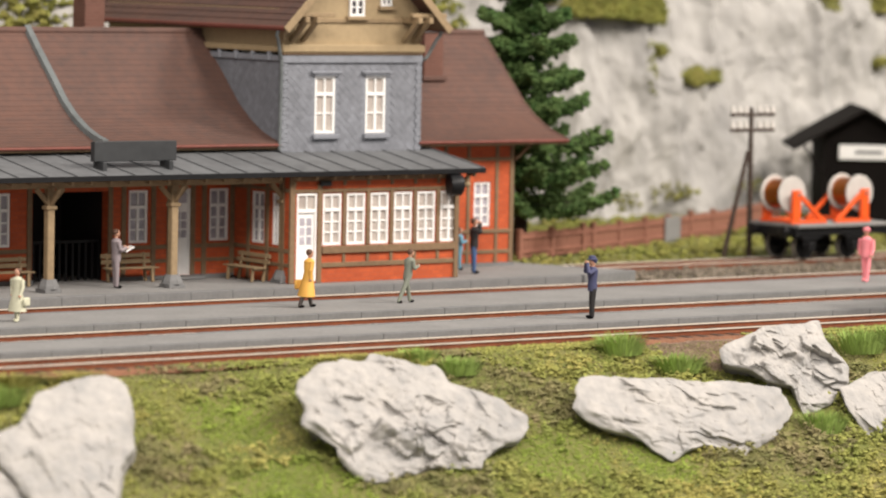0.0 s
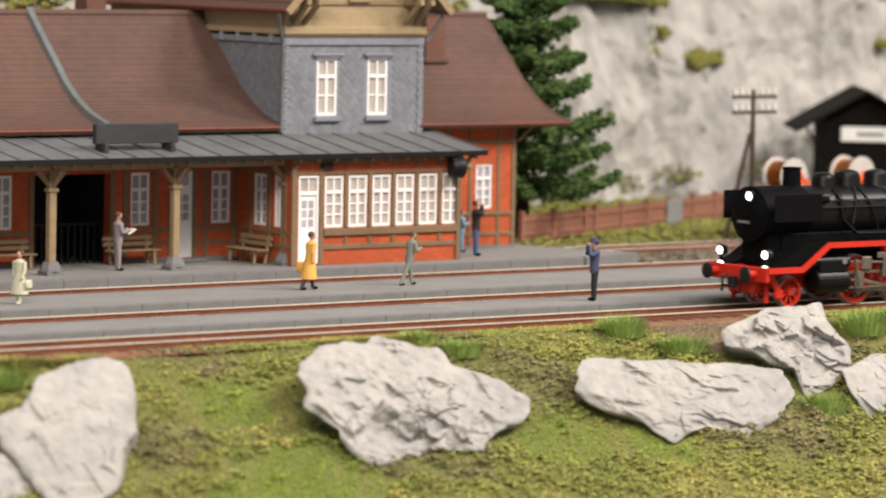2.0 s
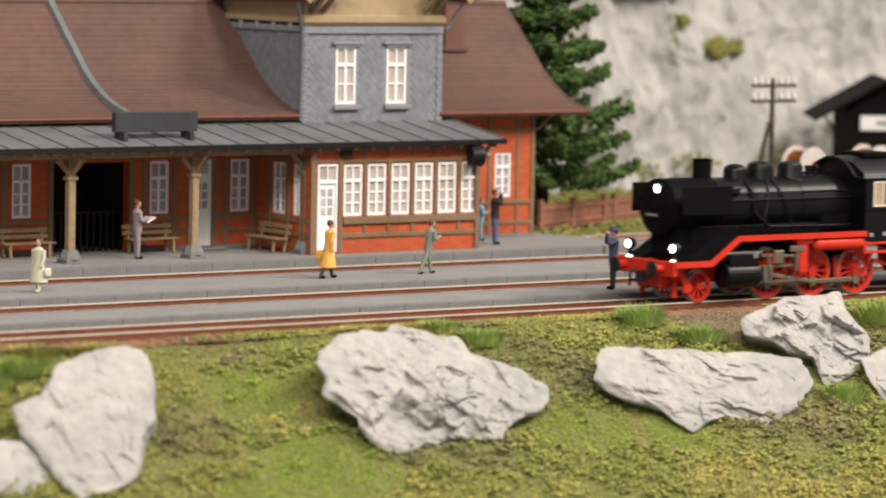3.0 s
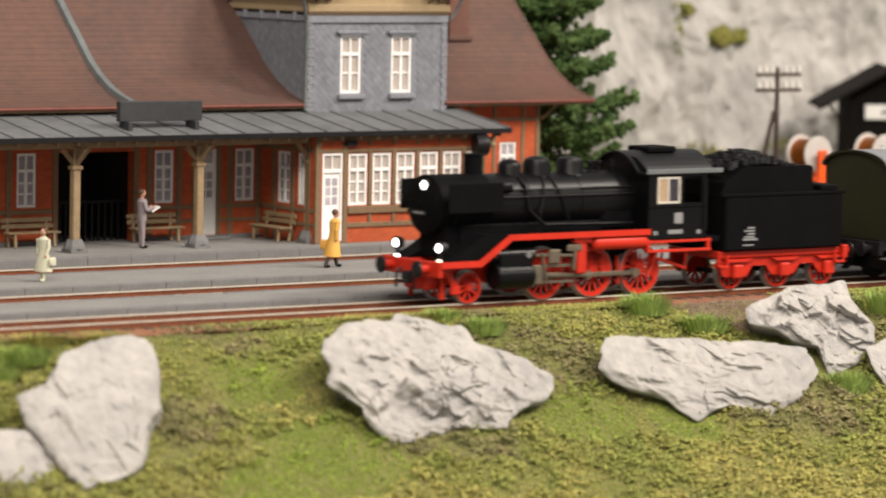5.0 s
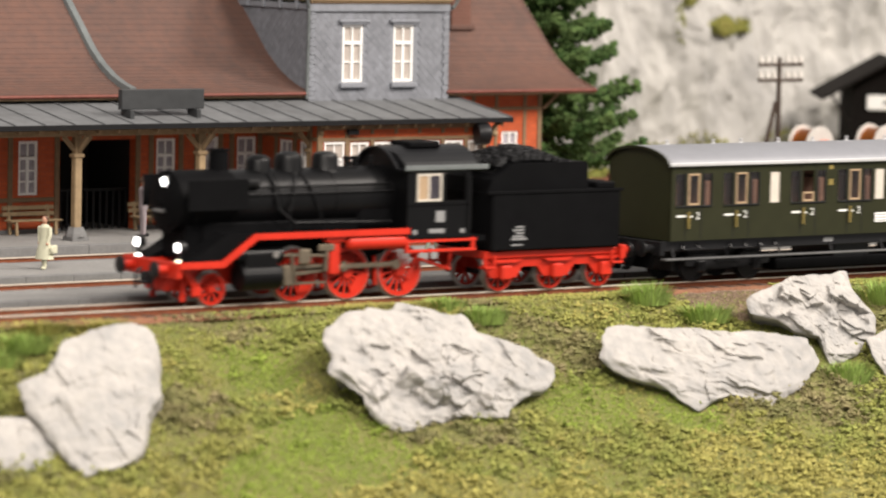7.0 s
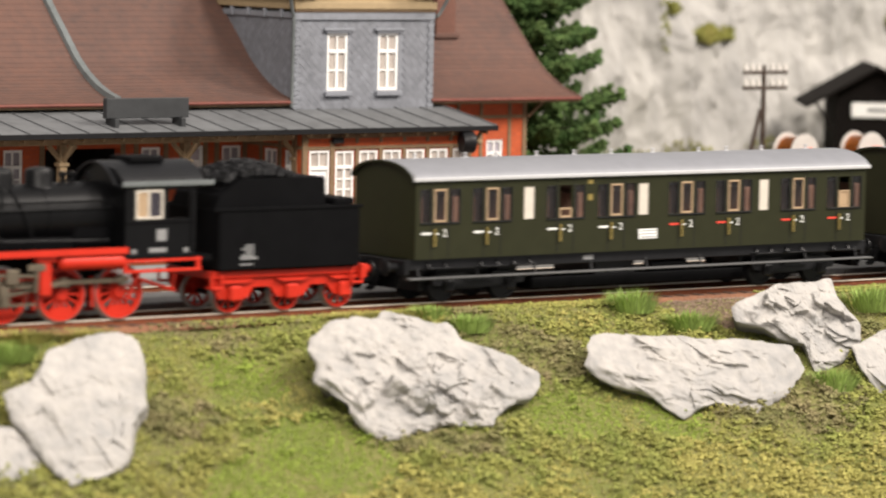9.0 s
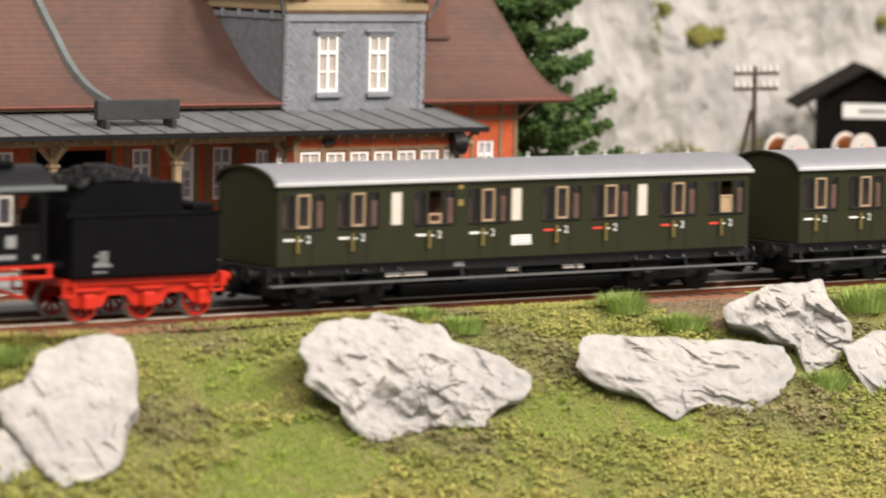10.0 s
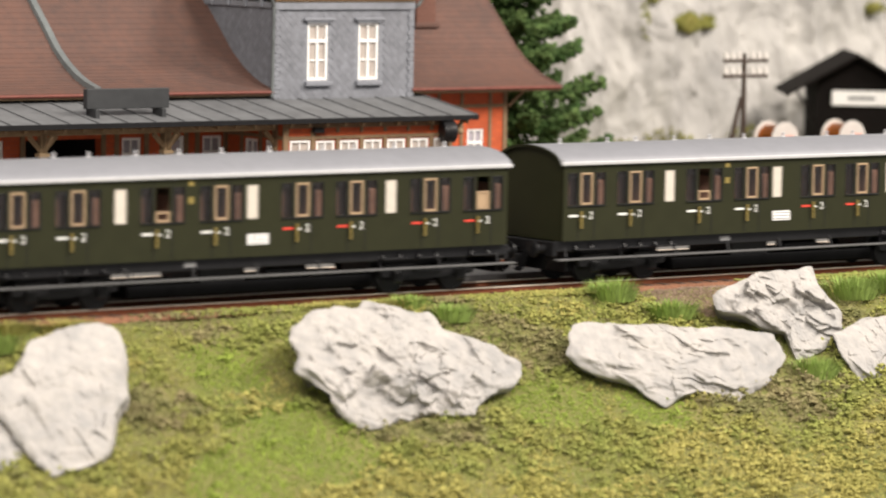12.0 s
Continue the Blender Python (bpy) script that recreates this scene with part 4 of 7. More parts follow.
def locomotive():
    t = thing("steam_locomotive", P(0, 0, 0), "black steam locomotive with red frames and lit headlamps", "locomotive")
    VEHICLES.append((t, 0.0))
    cz, r = 2.82, 0.83
    boiler = part("boiler", M().lathe((0.9, 0, cz), (1, 0, 0), [(0, r - 0.02), (0.02, r), (1.3, r), (1.31, r + 0.02), (1.36, r + 0.02), (1.37, r), (3.2, r), (3.21, r + 0.02), (3.26, r + 0.02), (3.27, r + 0.01), (5.2, r + 0.02)], 40), SATIN_BLACK, t, "black riveted boiler", smooth=True)
    sb = part("smokebox", M().lathe((-1.0, 0, cz), (1, 0, 0), [(0, r - 0.03), (0.03, r + 0.02), (1.9, r + 0.02), (1.91, r)], 40), DULL_BLACK, t, "dull black smokebox", smooth=True)
    part("smokebox_door", M().lathe((-1.0, 0, cz), (-1, 0, 0), [(0, 0.74), (0.03, 0.73), (0.1, 0.6), (0.15, 0.35), (0.17, 0.1), (0.2, 0.08)], 32), DULL_BLACK, sb, smooth=True)
    part("number_plate", M().box(-1.2, -1.16, -0.32, 0.32, 2.52, 2.66, 0.01), BLACK, sb)
    part("plate_bar", M().box(-1.212, -1.2, -0.26, 0.26, 2.56, 2.62), GREY_BAR, sb)
    for z in (2.6, 3.05):
        part("door_hinge", M().bar((-1.12, 0.1, z), (-1.06, 0.72, z), 0.05, 0.07), DULL_BLACK, sb)
    part("smokebox_saddle", M().prism([(-0.55, 1.3), (0.55, 1.3), (0.62, 2.2), (-0.62, 2.2)], "x", -0.7, 0.7), DULL_BLACK, t)
    part("chimney", M().lathe((0.72, 0, 3.5), (0, 0, 1), [(0, 0.42), (0.08, 0.34), (0.14, 0.29), (0.66, 0.28), (0.68, 0.31), (0.72, 0.31), (0.72, 0.24), (0.5, 0.22)], 24), DULL_BLACK, t, smooth=True)
    part("feed_dome", M().lathe((2.02, 0, 3.5), (0, 0, 1), [(0, 0.40), (0.1, 0.36), (0.36, 0.35), (0.46, 0.3), (0.53, 0.18), (0.55, 0.02)], 24), SATIN_BLACK, t, smooth=True)
    part("sand_dome", M().lathe((3.02, 0, 3.5), (0, 0, 1), [(0, 0.46), (0.1, 0.42), (0.4, 0.41), (0.53, 0.35), (0.60, 0.2), (0.62, 0.02)], 24), SATIN_BLACK, t, smooth=True)
    part("steam_dome", M().lathe((4.25, 0, 3.5), (0, 0, 1), [(0, 0.46), (0.1, 0.40), (0.42, 0.39), (0.53, 0.33), (0.58, 0.18), (0.60, 0.02)], 24), SATIN_BLACK, t, smooth=True)
    for x in (5.0, 5.3):
        part("safety_valve", M().lathe((x, 0, 3.6), (0, 0, 1), [(0, 0.1), (0.2, 0.09), (0.24, 0.13), (0.34, 0.12)], 12), SATIN_BLACK, t)
    part("whistle", M().lathe((5.6, -0.3, 3.55), (0, 0, 1), [(0, 0.04), (0.2, 0.04), (0.22, 0.07), (0.42, 0.06)], 10), SATIN_BLACK, t)
    # pipes and rails along the boiler
    for y, z, x0, x1 in ((-0.88, 3.02, 0.95, 6.0), (-0.80, 3.22, 1.3, 5.9)):
        part("handrail", M().tube((x0, y, z), (x1, y, z), 0.022, n=8), UNDER, t)
    part("feed_pipe", M().path([(2.02, -0.42, 3.55), (2.02, -0.8, 3.25), (2.1, -0.93, 2.6), (2.6, -0.96, 2.2), (5.9, -0.96, 2.15)], 0.05), SATIN_BLACK, t)
    part("sand_pipe", M().path([(3.1, -0.4, 3.6), (3.2, -0.82, 3.2), (3.5, -0.9, 2.5), (3.6, -0.95, 1.9)], 0.03), SATIN_BLACK, t)
    part("sand_pipe", M().path([(2.9, -0.4, 3.6), (2.7, -0.82, 3.2), (2.5, -0.9, 2.5), (2.45, -0.95, 1.9)], 0.03), SATIN_BLACK, t)
    part("turbo_generator", M().tube((0.95, -0.75, 3.3), (1.5, -0.75, 3.3), 0.16, n=14), SATIN_BLACK, t)
    part("firebox", M().box(4.9, 6.1, -0.78, 0.78, 1.2, 2.9, 0.1), DULL_BLACK, t)
    # added filler: a black block that darkens the open gap below the boiler
    part("boiler_filler", M().box(-0.2, 6.05, -0.7, 0.7, 1.3, 2.25, 0.05), DULL_BLACK, t, "black filler block added below the boiler")
    part("ash_pan", M().box(4.2, 6.2, -0.6, 0.6, 0.5, 1.3, 0.05), DULL_BLACK, t)
    # smoke deflectors
    for s in (-1, 1):
        d = part("smoke_deflector", M().box(-1.0, 0.95, s * 1.18 - 0.025, s * 1.18 + 0.025, 2.62, 3.48, 0.02), DULL_BLACK, t, "plain black smoke deflector plate")
        for x in (-0.6, 0.6):
            part("stay", M().bar((x, s * 0.8, 3.1), (x, s * 1.17, 3.1), 0.05, 0.05), DULL_BLACK, d)
            part("stay", M().bar((x, s * 0.9, 2.3), (x, s * 1.17, 2.7), 0.05, 0.05), DULL_BLACK, d)
    # running board with its red edge
    for s in (-1, 1):
        y0, y1 = sorted((s * 0.75, s * 1.4))
        part("running_board", M().prism([(1.05, 1.88), (6.2, 1.88), (6.2, 1.95), (1.05, 1.95)], "y", y0, y1)
             .prism([(0.95, 1.9), (1.05, 1.95), (-0.05, 1.24), (-0.05, 1.16)], "y", y0, y1).box(-1.35, -0.05, y0, y1, 1.17, 1.24), DULL_BLACK, t)
        e0, e1 = sorted((s * 1.4, s * 1.45))
        part("red_edge", M().prism([(6.2, 1.99), (1.02, 1.99), (-0.05, 1.28), (-1.4, 1.28), (-1.4, 1.10), (0.02, 1.10), (1.10, 1.82), (6.2, 1.82)], "y", e0, e1), LOCO_RED, t, "bright red running-board edge")
        part("front_plating", M().prism([(-0.1, 1.24), (1.0, 1.92), (1.0, 1.95), (0.2, 2.0), (-0.6, 1.5), (-1.2, 1.24)], "y", *sorted((s * 0.55, s * 1.3))), DULL_BLACK, t)
        # air tank under the board
        part("air_tank", M().lathe((4.15, s * 1.24, 1.62), (1, 0, 0), [(0, 0.05), (0.06, 0.17), (0.12, 0.2), (2.0, 0.2), (2.06, 0.17), (2.1, 0.05)], 20), LOCO_RED, t, "red air reservoir", smooth=True)
        part("slide_bar_bracket", M().box(3.6, 3.95, *sorted((s * 1.1, s * 1.3)), 0.75, 1.85, 0.04).box(3.45, 4.1, *sorted((s * 1.1, s * 1.34)), 1.65, 1.84, 0.03), LOCO_RED, t, "red bracket behind the slide bars")
        # cylinder and valve chest
        cyl = part("cylinder", M().lathe((0.62, s * 1.13, 0.78), (1, 0, 0), [(0, 0.25), (0.03, 0.36), (0.1, 0.38), (1.25, 0.38), (1.32, 0.36), (1.35, 0.25)], 24)
                   .lathe((0.5, s * 1.1, 1.36), (1, 0, 0), [(0, 0.1), (0.04, 0.22), (1.55, 0.22), (1.6, 0.1)], 18).box(0.75, 1.85, *sorted((s * 0.8, s * 1.4)), 0.85, 1.45, 0.04), SATIN_BLACK, t, "black cylinder block", smooth=False)
        part("cylinder_cover", M().lathe((1.72, s * 1.41, 1.40), (0, s, 0), [(0, 0.1), (0.02, 0.1)], 12), STEEL, cyl)
        part("slide_bar", M().box(2.0, 3.5, *sorted((s * 1.12, s * 1.22)), 0.98, 1.06).box(2.0, 3.5, *sorted((s * 1.12, s * 1.22)), 0.52, 0.58), ROD, t)
        ch = part("crosshead", M().box(-0.18, 0.18, -0.08, 0.08, -0.28, 0.28, 0.03), ROD, t, at=P(2.75, s * 1.2, 0.78))
        RODS.append((ch, 2.75, s * 1.2, 0.78, "slide", s))
        pr = part("piston_rod", M().tube((-0.95, 0, 0), (0, 0, 0), 0.045, n=8), STEEL, t, at=P(2.75, s * 1.17, 0.78))
        RODS.append((pr, 2.75, s * 1.17, 0.78, "slide", s))
        # valve gear: link, radius rod, lever
        part("expansion_link", M().bar((3.45, s * 1.28, 0.85), (3.5, s * 1.28, 1.55), 0.09, 0.12, 0.02, (0, 1, 0)), ROD, t)
        part("radius_rod", M().bar((1.9, s * 1.26, 1.36), (3.5, s * 1.26, 1.30), 0.05, 0.08, 0.01), ROD, t)
        part("combination_lever", M().bar((2.3, s * 1.28, 1.42), (2.45, s * 1.28, 0.6), 0.07, 0.09, 0.01, (0, 1, 0)), ROD, t)
        part("lifting_link", M().box(3.2, 3.75, *sorted((s * 1.25, s * 1.33)), 1.42, 1.62, 0.03).box(2.55, 2.95, *sorted((s * 1.24, s * 1.34)), 1.08, 1.5, 0.04), ROD, t)
        cr = part("coupling_rod", M().box(-0.2, 3.8, -0.04, 0.04, -0.07, 0.07, 0.02).tube((0, -0.07, 0), (0, 0.07, 0), 0.14, n=14).tube((1.8, -0.07, 0), (1.8, 0.07, 0), 0.14, n=14).tube((3.6, -0.07, 0), (3.6, 0.07, 0), 0.14, n=14), ROD, t, at=P(2.7, s * 0.98, 0.75))
        RODS.append((cr, 2.7, s * 0.98, 0.75, "round", s))
        mr = part("main_rod", M().bar((0, 0, 0), (2.0, 0, 0), 0.07, 0.12, 0.02), ROD, t, at=P(2.75, s * 1.1, 0.78))
        RODS.append((mr, 2.75, s * 1.1, 0.78, "main", s))
    # frames, pilot, wheels
    for s in (-1, 1):
        part("frame", M().box(-1.3, 6.4, s * 0.55 - 0.04, s * 0.55 + 0.04, 0.55, 1.25, 0.02), LOCO_RED, t, "red main frame")
        part("frame_strut", M().bar((-1.0, s * 0.95, 1.1), (-0.5, s * 0.95, 0.45), 0.12, 0.22, 0.03).box(-0.72, -0.4, s * 0.95 - 0.08, s * 0.95 + 0.08, 0.28, 0.55, 0.04), LOCO_RED, t)
        part("guard_iron", M().bar((-0.85, s * 0.75, 0.95), (-0.88, s * 0.75, 0.14), 0.1, 0.16, 0.02), LOCO_RED, t)
    part("buffer_beam", M().box(-1.45, -1.3, -1.4, 1.4, 0.82, 1.28, 0.03), LOCO_RED, t, "red buffer beam")
    part("pilot", M().box(-1.3, -0.6, -0.55, 0.55, 0.42, 0.85, 0.05), LOCO_RED, t)
    buffers(t, -1.45, -1, LOCO_RED)
    part("coupler", M().box(-1.7, -1.45, -0.12, 0.12, 0.6, 0.95, 0.03).box(-1.8, -1.65, -0.3, 0.3, 0.62, 0.7, 0.02), BLACK, t)
    for s in (-1, 1):
        part("brake_hose", M().path([(-1.48, s * 0.4, 1.0), (-1.62, s * 0.42, 0.9), (-1.64, s * 0.42, 0.45)], 0.04, 6), BLACK, t)
    # headlamps
    for y, z, x in ((-1.04, 1.65, -1.2), (1.04, 1.65, -1.2), (-0.14, 3.38, -1.1)):
        lamp = part("headlamp", M().lathe((x + 0.22, y, z), (-1, 0, 0), [(0, 0.1), (0.06, 0.17), (0.24, 0.19), (0.25, 0.16)], 18).box(x, x + 0.1, y - 0.04, y + 0.04, z - 0.4 if z < 3 else z - 0.1, z - 0.1), BLACK, t)
        part("lens", M().lathe((x - 0.03, y, z), (-1, 0, 0), [(0, 0.125), (0.03, 0.10), (0.05, 0.03)], 16), LAMP, lamp, "glowing white lens", smooth=True)
    for y, mat in ((-1.03, WARM_LAMP), (1.03, LAMP)):
        part("marker_lamp", M().lathe((-1.2, y, 1.24), (-0.6, 0, 0.8), [(0, 0.095), (0.05, 0.085), (0.08, 0.03)], 14), mat, t, "glowing marker lamp")
    for s in (-1, 1):
        w = wheel("leading_wheel", 0.46, 9, LOCO_RED, t, P(0, s * 0.78, 0.46) @ pose(0, 0, 0, 0, 0, 0 if s < 0 else 180))
        WHEELS.append((w, 0, s * 0.78, 0.46, s))
        for x in (2.7, 4.5, 6.3):
            w = wheel("driving_wheel", 0.75, 15, LOCO_RED, t, P(x, s * 0.78, 0.75) @ pose(0, 0, 0, 0, 0, 0 if s < 0 else 180), n=36)
            part("crank_pin", M().tube((0.32, -0.24, 0), (0.32, 0.0, 0), 0.09, n=10), STEEL, w)
            part("balance_weight", M().prism([(-0.6, -0.2), (-0.44, -0.38), (-0.36, -0.16), (-0.36, 0.16), (-0.44, 0.38), (-0.6, 0.2)], "y", -0.05, 0.05), LOCO_RED, w)
            WHEELS.append((w, x, s * 0.78, 0.75, s))
    for x in (0, 2.7, 4.5, 6.3):
        part("axle", M().tube((x, -0.75, 0.46 if x == 0 else 0.75), (x, 0.75, 0.46 if x == 0 else 0.75), 0.09, n=10), BLACK, t)
    for x in (1.75, 3.6, 5.4):
        part("brake_hanger", M().bar((x, -0.85, 1.2), (x + 0.06, -0.85, 0.35), 0.08, 0.12, 0.02, (0, 1, 0)), LOCO_RED, t)
    # cab
    c = part("cab", M().prism([(-1.38, 1.68), (1.38, 1.68), (1.38, 3.66), (0.8, 4.05), (0, 4.2), (-0.8, 4.05), (-1.38, 3.66)], "x", 6.1, 6.16), SATIN_BLACK, t, "black cab with sliding side windows")
    for s in (-1, 1):
        part("cab_side", wall_with_holes(M(), 6.1, 8.3, 1.68, 3.66, *sorted((s * 1.38, s * 1.44)), [(6.42, 7.28, 2.72, 3.5), (7.42, 8.12, 2.72, 3.5)]), SATIN_BLACK, c)
    arc = [(1.52 * math.sin(a), 2.22 + 2.0 * math.cos(a)) for a in np.linspace(-0.78, 0.78, 15)]
    arc = [(-1.5, 3.62)] + [(p * 1.0, q) for p, q in arc if abs(p) < 1.45] + [(1.5, 3.62)]
    part("cab_roof", M().prism(arc + [(p * 0.98, q - 0.06) for p, q in reversed(arc)], "x", 5.95, 8.85), CAB_ROOF, c, "grey-black arched cab roof")
    part("roof_vent", M().box(6.8, 7.9, -0.5, 0.5, 4.15, 4.33, 0.04), DULL_BLACK, c)
    part("rain_strip", M().box(5.95, 8.85, -1.53, -1.49, 3.60, 3.74, 0.01), ZINC, c, "grey cab roof edge")
    part("window_frame", M().box(6.42, 6.48, -1.45, -1.40, 2.72, 3.5).box(7.22, 7.28, -1.45, -1.40, 2.72, 3.5).box(6.48, 7.22, -1.45, -1.40, 2.72, 2.78).box(6.48, 7.22, -1.45, -1.40, 3.44, 3.5)
         .box(6.80, 6.86, -1.45, -1.40, 2.78, 3.44), BLIND, c, "pale window frame")
    # opaque cream pane: the lit look of the glass put into its colour
    part("pane", M().box(6.48, 6.80, -1.42, -1.41, 2.78, 3.44), CREAM, c)
    part("pane", M().box(6.86, 7.22, -1.42, -1.41, 2.78, 3.44), DARK_PANE, c)
    part("handrail", M().tube((8.24, -1.5, 1.9), (8.24, -1.5, 3.4), 0.025, n=6), UNDER, c)
    part("beading", M().box(6.1, 8.3, -1.455, -1.44, 2.58, 2.63), DULL_BLACK, c)
    part("emblem", M().box(7.08, 7.40, -1.452, -1.44, 2.12, 2.44, 0.01), GREY_BAR, c, "small grey emblem plate")
    part("plate_bar", M().box(6.85, 7.40, -1.452, -1.44, 1.82, 1.94), GREY_BAR, c)
    for x in (6.3, 7.95):
        part("plate_bar", M().box(x, x + 0.14, -1.452, -1.44, 1.80, 1.92), GREY_BAR, c)
    part("cab_step", M().box(6.1, 8.55, -1.42, -1.30, 1.28, 1.36, 0.01).box(6.1, 8.55, -1.42, -1.30, 1.56, 1.64, 0.01).box(6.1, 6.2, -1.42, -1.32, 1.3, 1.66).box(8.4, 8.5, -1.42, -1.32, 1.3, 1.66), LOCO_RED, t, "red step rails under the cab")
    part("rear_frame", M().bar((6.5, -0.9, 0.5), (6.9, -0.9, 1.3), 0.08, 0.14, 0.02, (0, 1, 0)).bar((6.9, -0.95, 1.05), (8.0, -0.95, 0.72), 0.07, 0.1, 0.02).bar((7.9, -0.95, 0.72), (8.0, -0.95, 1.3), 0.07, 0.1, 0.02, (0, 1, 0)), LOCO_RED, t)
    part("cab_floor", M().box(6.0, 8.9, -1.36, 1.36, 1.55, 1.7), DULL_BLACK, t)
    return t


def tender():
    t = thing("tender", P(0, 0, 0), "black coal tender with red bogie frames", "tender")
    VEHICLES.append((t, 0.15))
    part("tank", M().box(8.98, 13.66, -1.4, 1.4, 1.2, 2.92, 0.06), DULL_BLACK, t, "black tender tank")
    part("coal_bunker", M().prism([(9.0, 2.9), (9.15, 3.25), (9.9, 3.70), (12.55, 3.70), (12.62, 3.64), (12.65, 2.9)], "y", -1.12, 1.12), DULL_BLACK, t, "raised coal bunker sides")
    part("coping", M().box(8.8, 13.72, -1.43, -1.40, 2.84, 2.93, 0.01), DULL_BLACK, t)
    m = M()
    rnd = random.Random(5)
    for i in range(620):
        x, y = rnd.uniform(9.2, 12.4), rnd.uniform(-0.95, 0.95)
        h = 3.55 + 0.56 * max(0, 1 - ((x - 10.6) / 1.7) ** 2) * (1 - 0.5 * abs(y))
        s = rnd.uniform(0.05, 0.12)
        v = [(x + s * rnd.uniform(0.6, 1) * a, y + s * rnd.uniform(0.6, 1) * b, h + s * rnd.uniform(0.5, 0.9) * c) for a in (-1, 1) for b in (-1, 1) for c in (-1, 1)]
        m.add(v, [(0, 1, 3, 2), (4, 6, 7, 5), (0, 4, 5, 1), (2, 3, 7, 6), (0, 2, 6, 4), (1, 5, 7, 3)])
    m.prism([(9.3, 3.3), (9.6, 3.6), (10.1, 3.88), (10.6, 3.98), (11.2, 3.92), (11.8, 3.78), (12.5, 3.5)], "y", -0.8, 0.8)
    part("coal_load", m, COAL, t, "heaped lumps of coal", kind="stuff")
    for x in (10.15, 10.3):
        part("marking_bar", M().box(x - 0.5 - (0.15 if x > 10.2 else 0), x - 0.08, -1.413, -1.40, 1.36 if x < 10.2 else 1.52, 1.40 if x < 10.2 else 1.58), GREY_BAR, t)
    for k in range(4):
        part("marking_bar", M().box(9.7 + 0.12 * (k % 2), 10.1, -1.413, -1.40, 1.60 + k * 0.09, 1.65 + k * 0.09), GREY_BAR, t)
    part("frame", M().box(8.9, 13.75, -1.2, 1.2, 0.98, 1.2, 0.03), LOCO_RED, t, "red tender frame")
    for s in (-1, 1):
        y0, y1 = sorted((s * 1.0, s * 1.1))
        part("side_frame", M().prism([(8.95, 1.1), (13.7, 1.1), (13.75, 0.75), (13.5, 0.42), (13.0, 0.42), (12.75, 0.72), (12.2, 0.72), (11.95, 0.42), (11.1, 0.42), (10.85, 0.72), (10.3, 0.72), (10.1, 0.42), (9.2, 0.42), (8.95, 0.7)], "y", y0, y1), LOCO_RED, t, "red plate side frame")
        for x in (9.66, 11.52, 13.3):
            part("axle_box", M().box(x - 0.2, x + 0.2, *sorted((s * 1.1, s * 1.28)), 0.36, 0.78, 0.05), LOCO_RED, t)
            part("leaf_spring", M().prism([(x - 0.55, 0.95), (x + 0.55, 0.95), (x + 0.35, 0.86), (x - 0.35, 0.86)], "y", *sorted((s * 1.1, s * 1.24))), LOCO_RED, t)
            w = wheel("tender_wheel", 0.5, 9, LOCO_RED, t, P(x, s * 0.78, 0.5) @ pose(0, 0, 0, 0, 0, 0 if s < 0 else 180))
            WHEELS.append((w, x, s * 0.78, 0.5, s))
        for x in (8.95, 13.6):
            part("step", M().box(x - 0.2, x + 0.2, *sorted((s * 1.1, s * 1.4)), 0.72, 0.78, 0.01).box(x - 0.2, x - 0.14, *sorted((s * 1.3, s * 1.36)), 0.72, 1.1).box(x + 0.14, x + 0.2, *sorted((s * 1.3, s * 1.36)), 0.72, 1.1), LOCO_RED, t)
    for x in (9.66, 11.52, 13.3):
        part("axle", M().tube((x, -0.78, 0.5), (x, 0.78, 0.5), 0.08, n=8), BLACK, t)
    part("buffer_beam", M().box(13.75, 13.95, -1.35, 1.35, 0.85, 1.25, 0.03), LOCO_RED, t)
    buffers(t, 13.95, 1, LOCO_RED)
    part("coupler", M().box(13.9, 14.45, -0.1, 0.1, 0.62, 0.9, 0.03), BLACK, t)
    part("tool_box", M().box(12.9, 13.6, -1.2, 1.2, 2.9, 3.1, 0.04), DULL_BLACK, t)
    return t


DOORS = [0.87, 2.72, 5.38, 7.27, 9.95, 11.78, 14.35, 16.22]      # compartment doors along the coach
BLINDS = [4.05, 8.30, 12.98]                                     # pale lavatory windows
L_COACH = 17.1


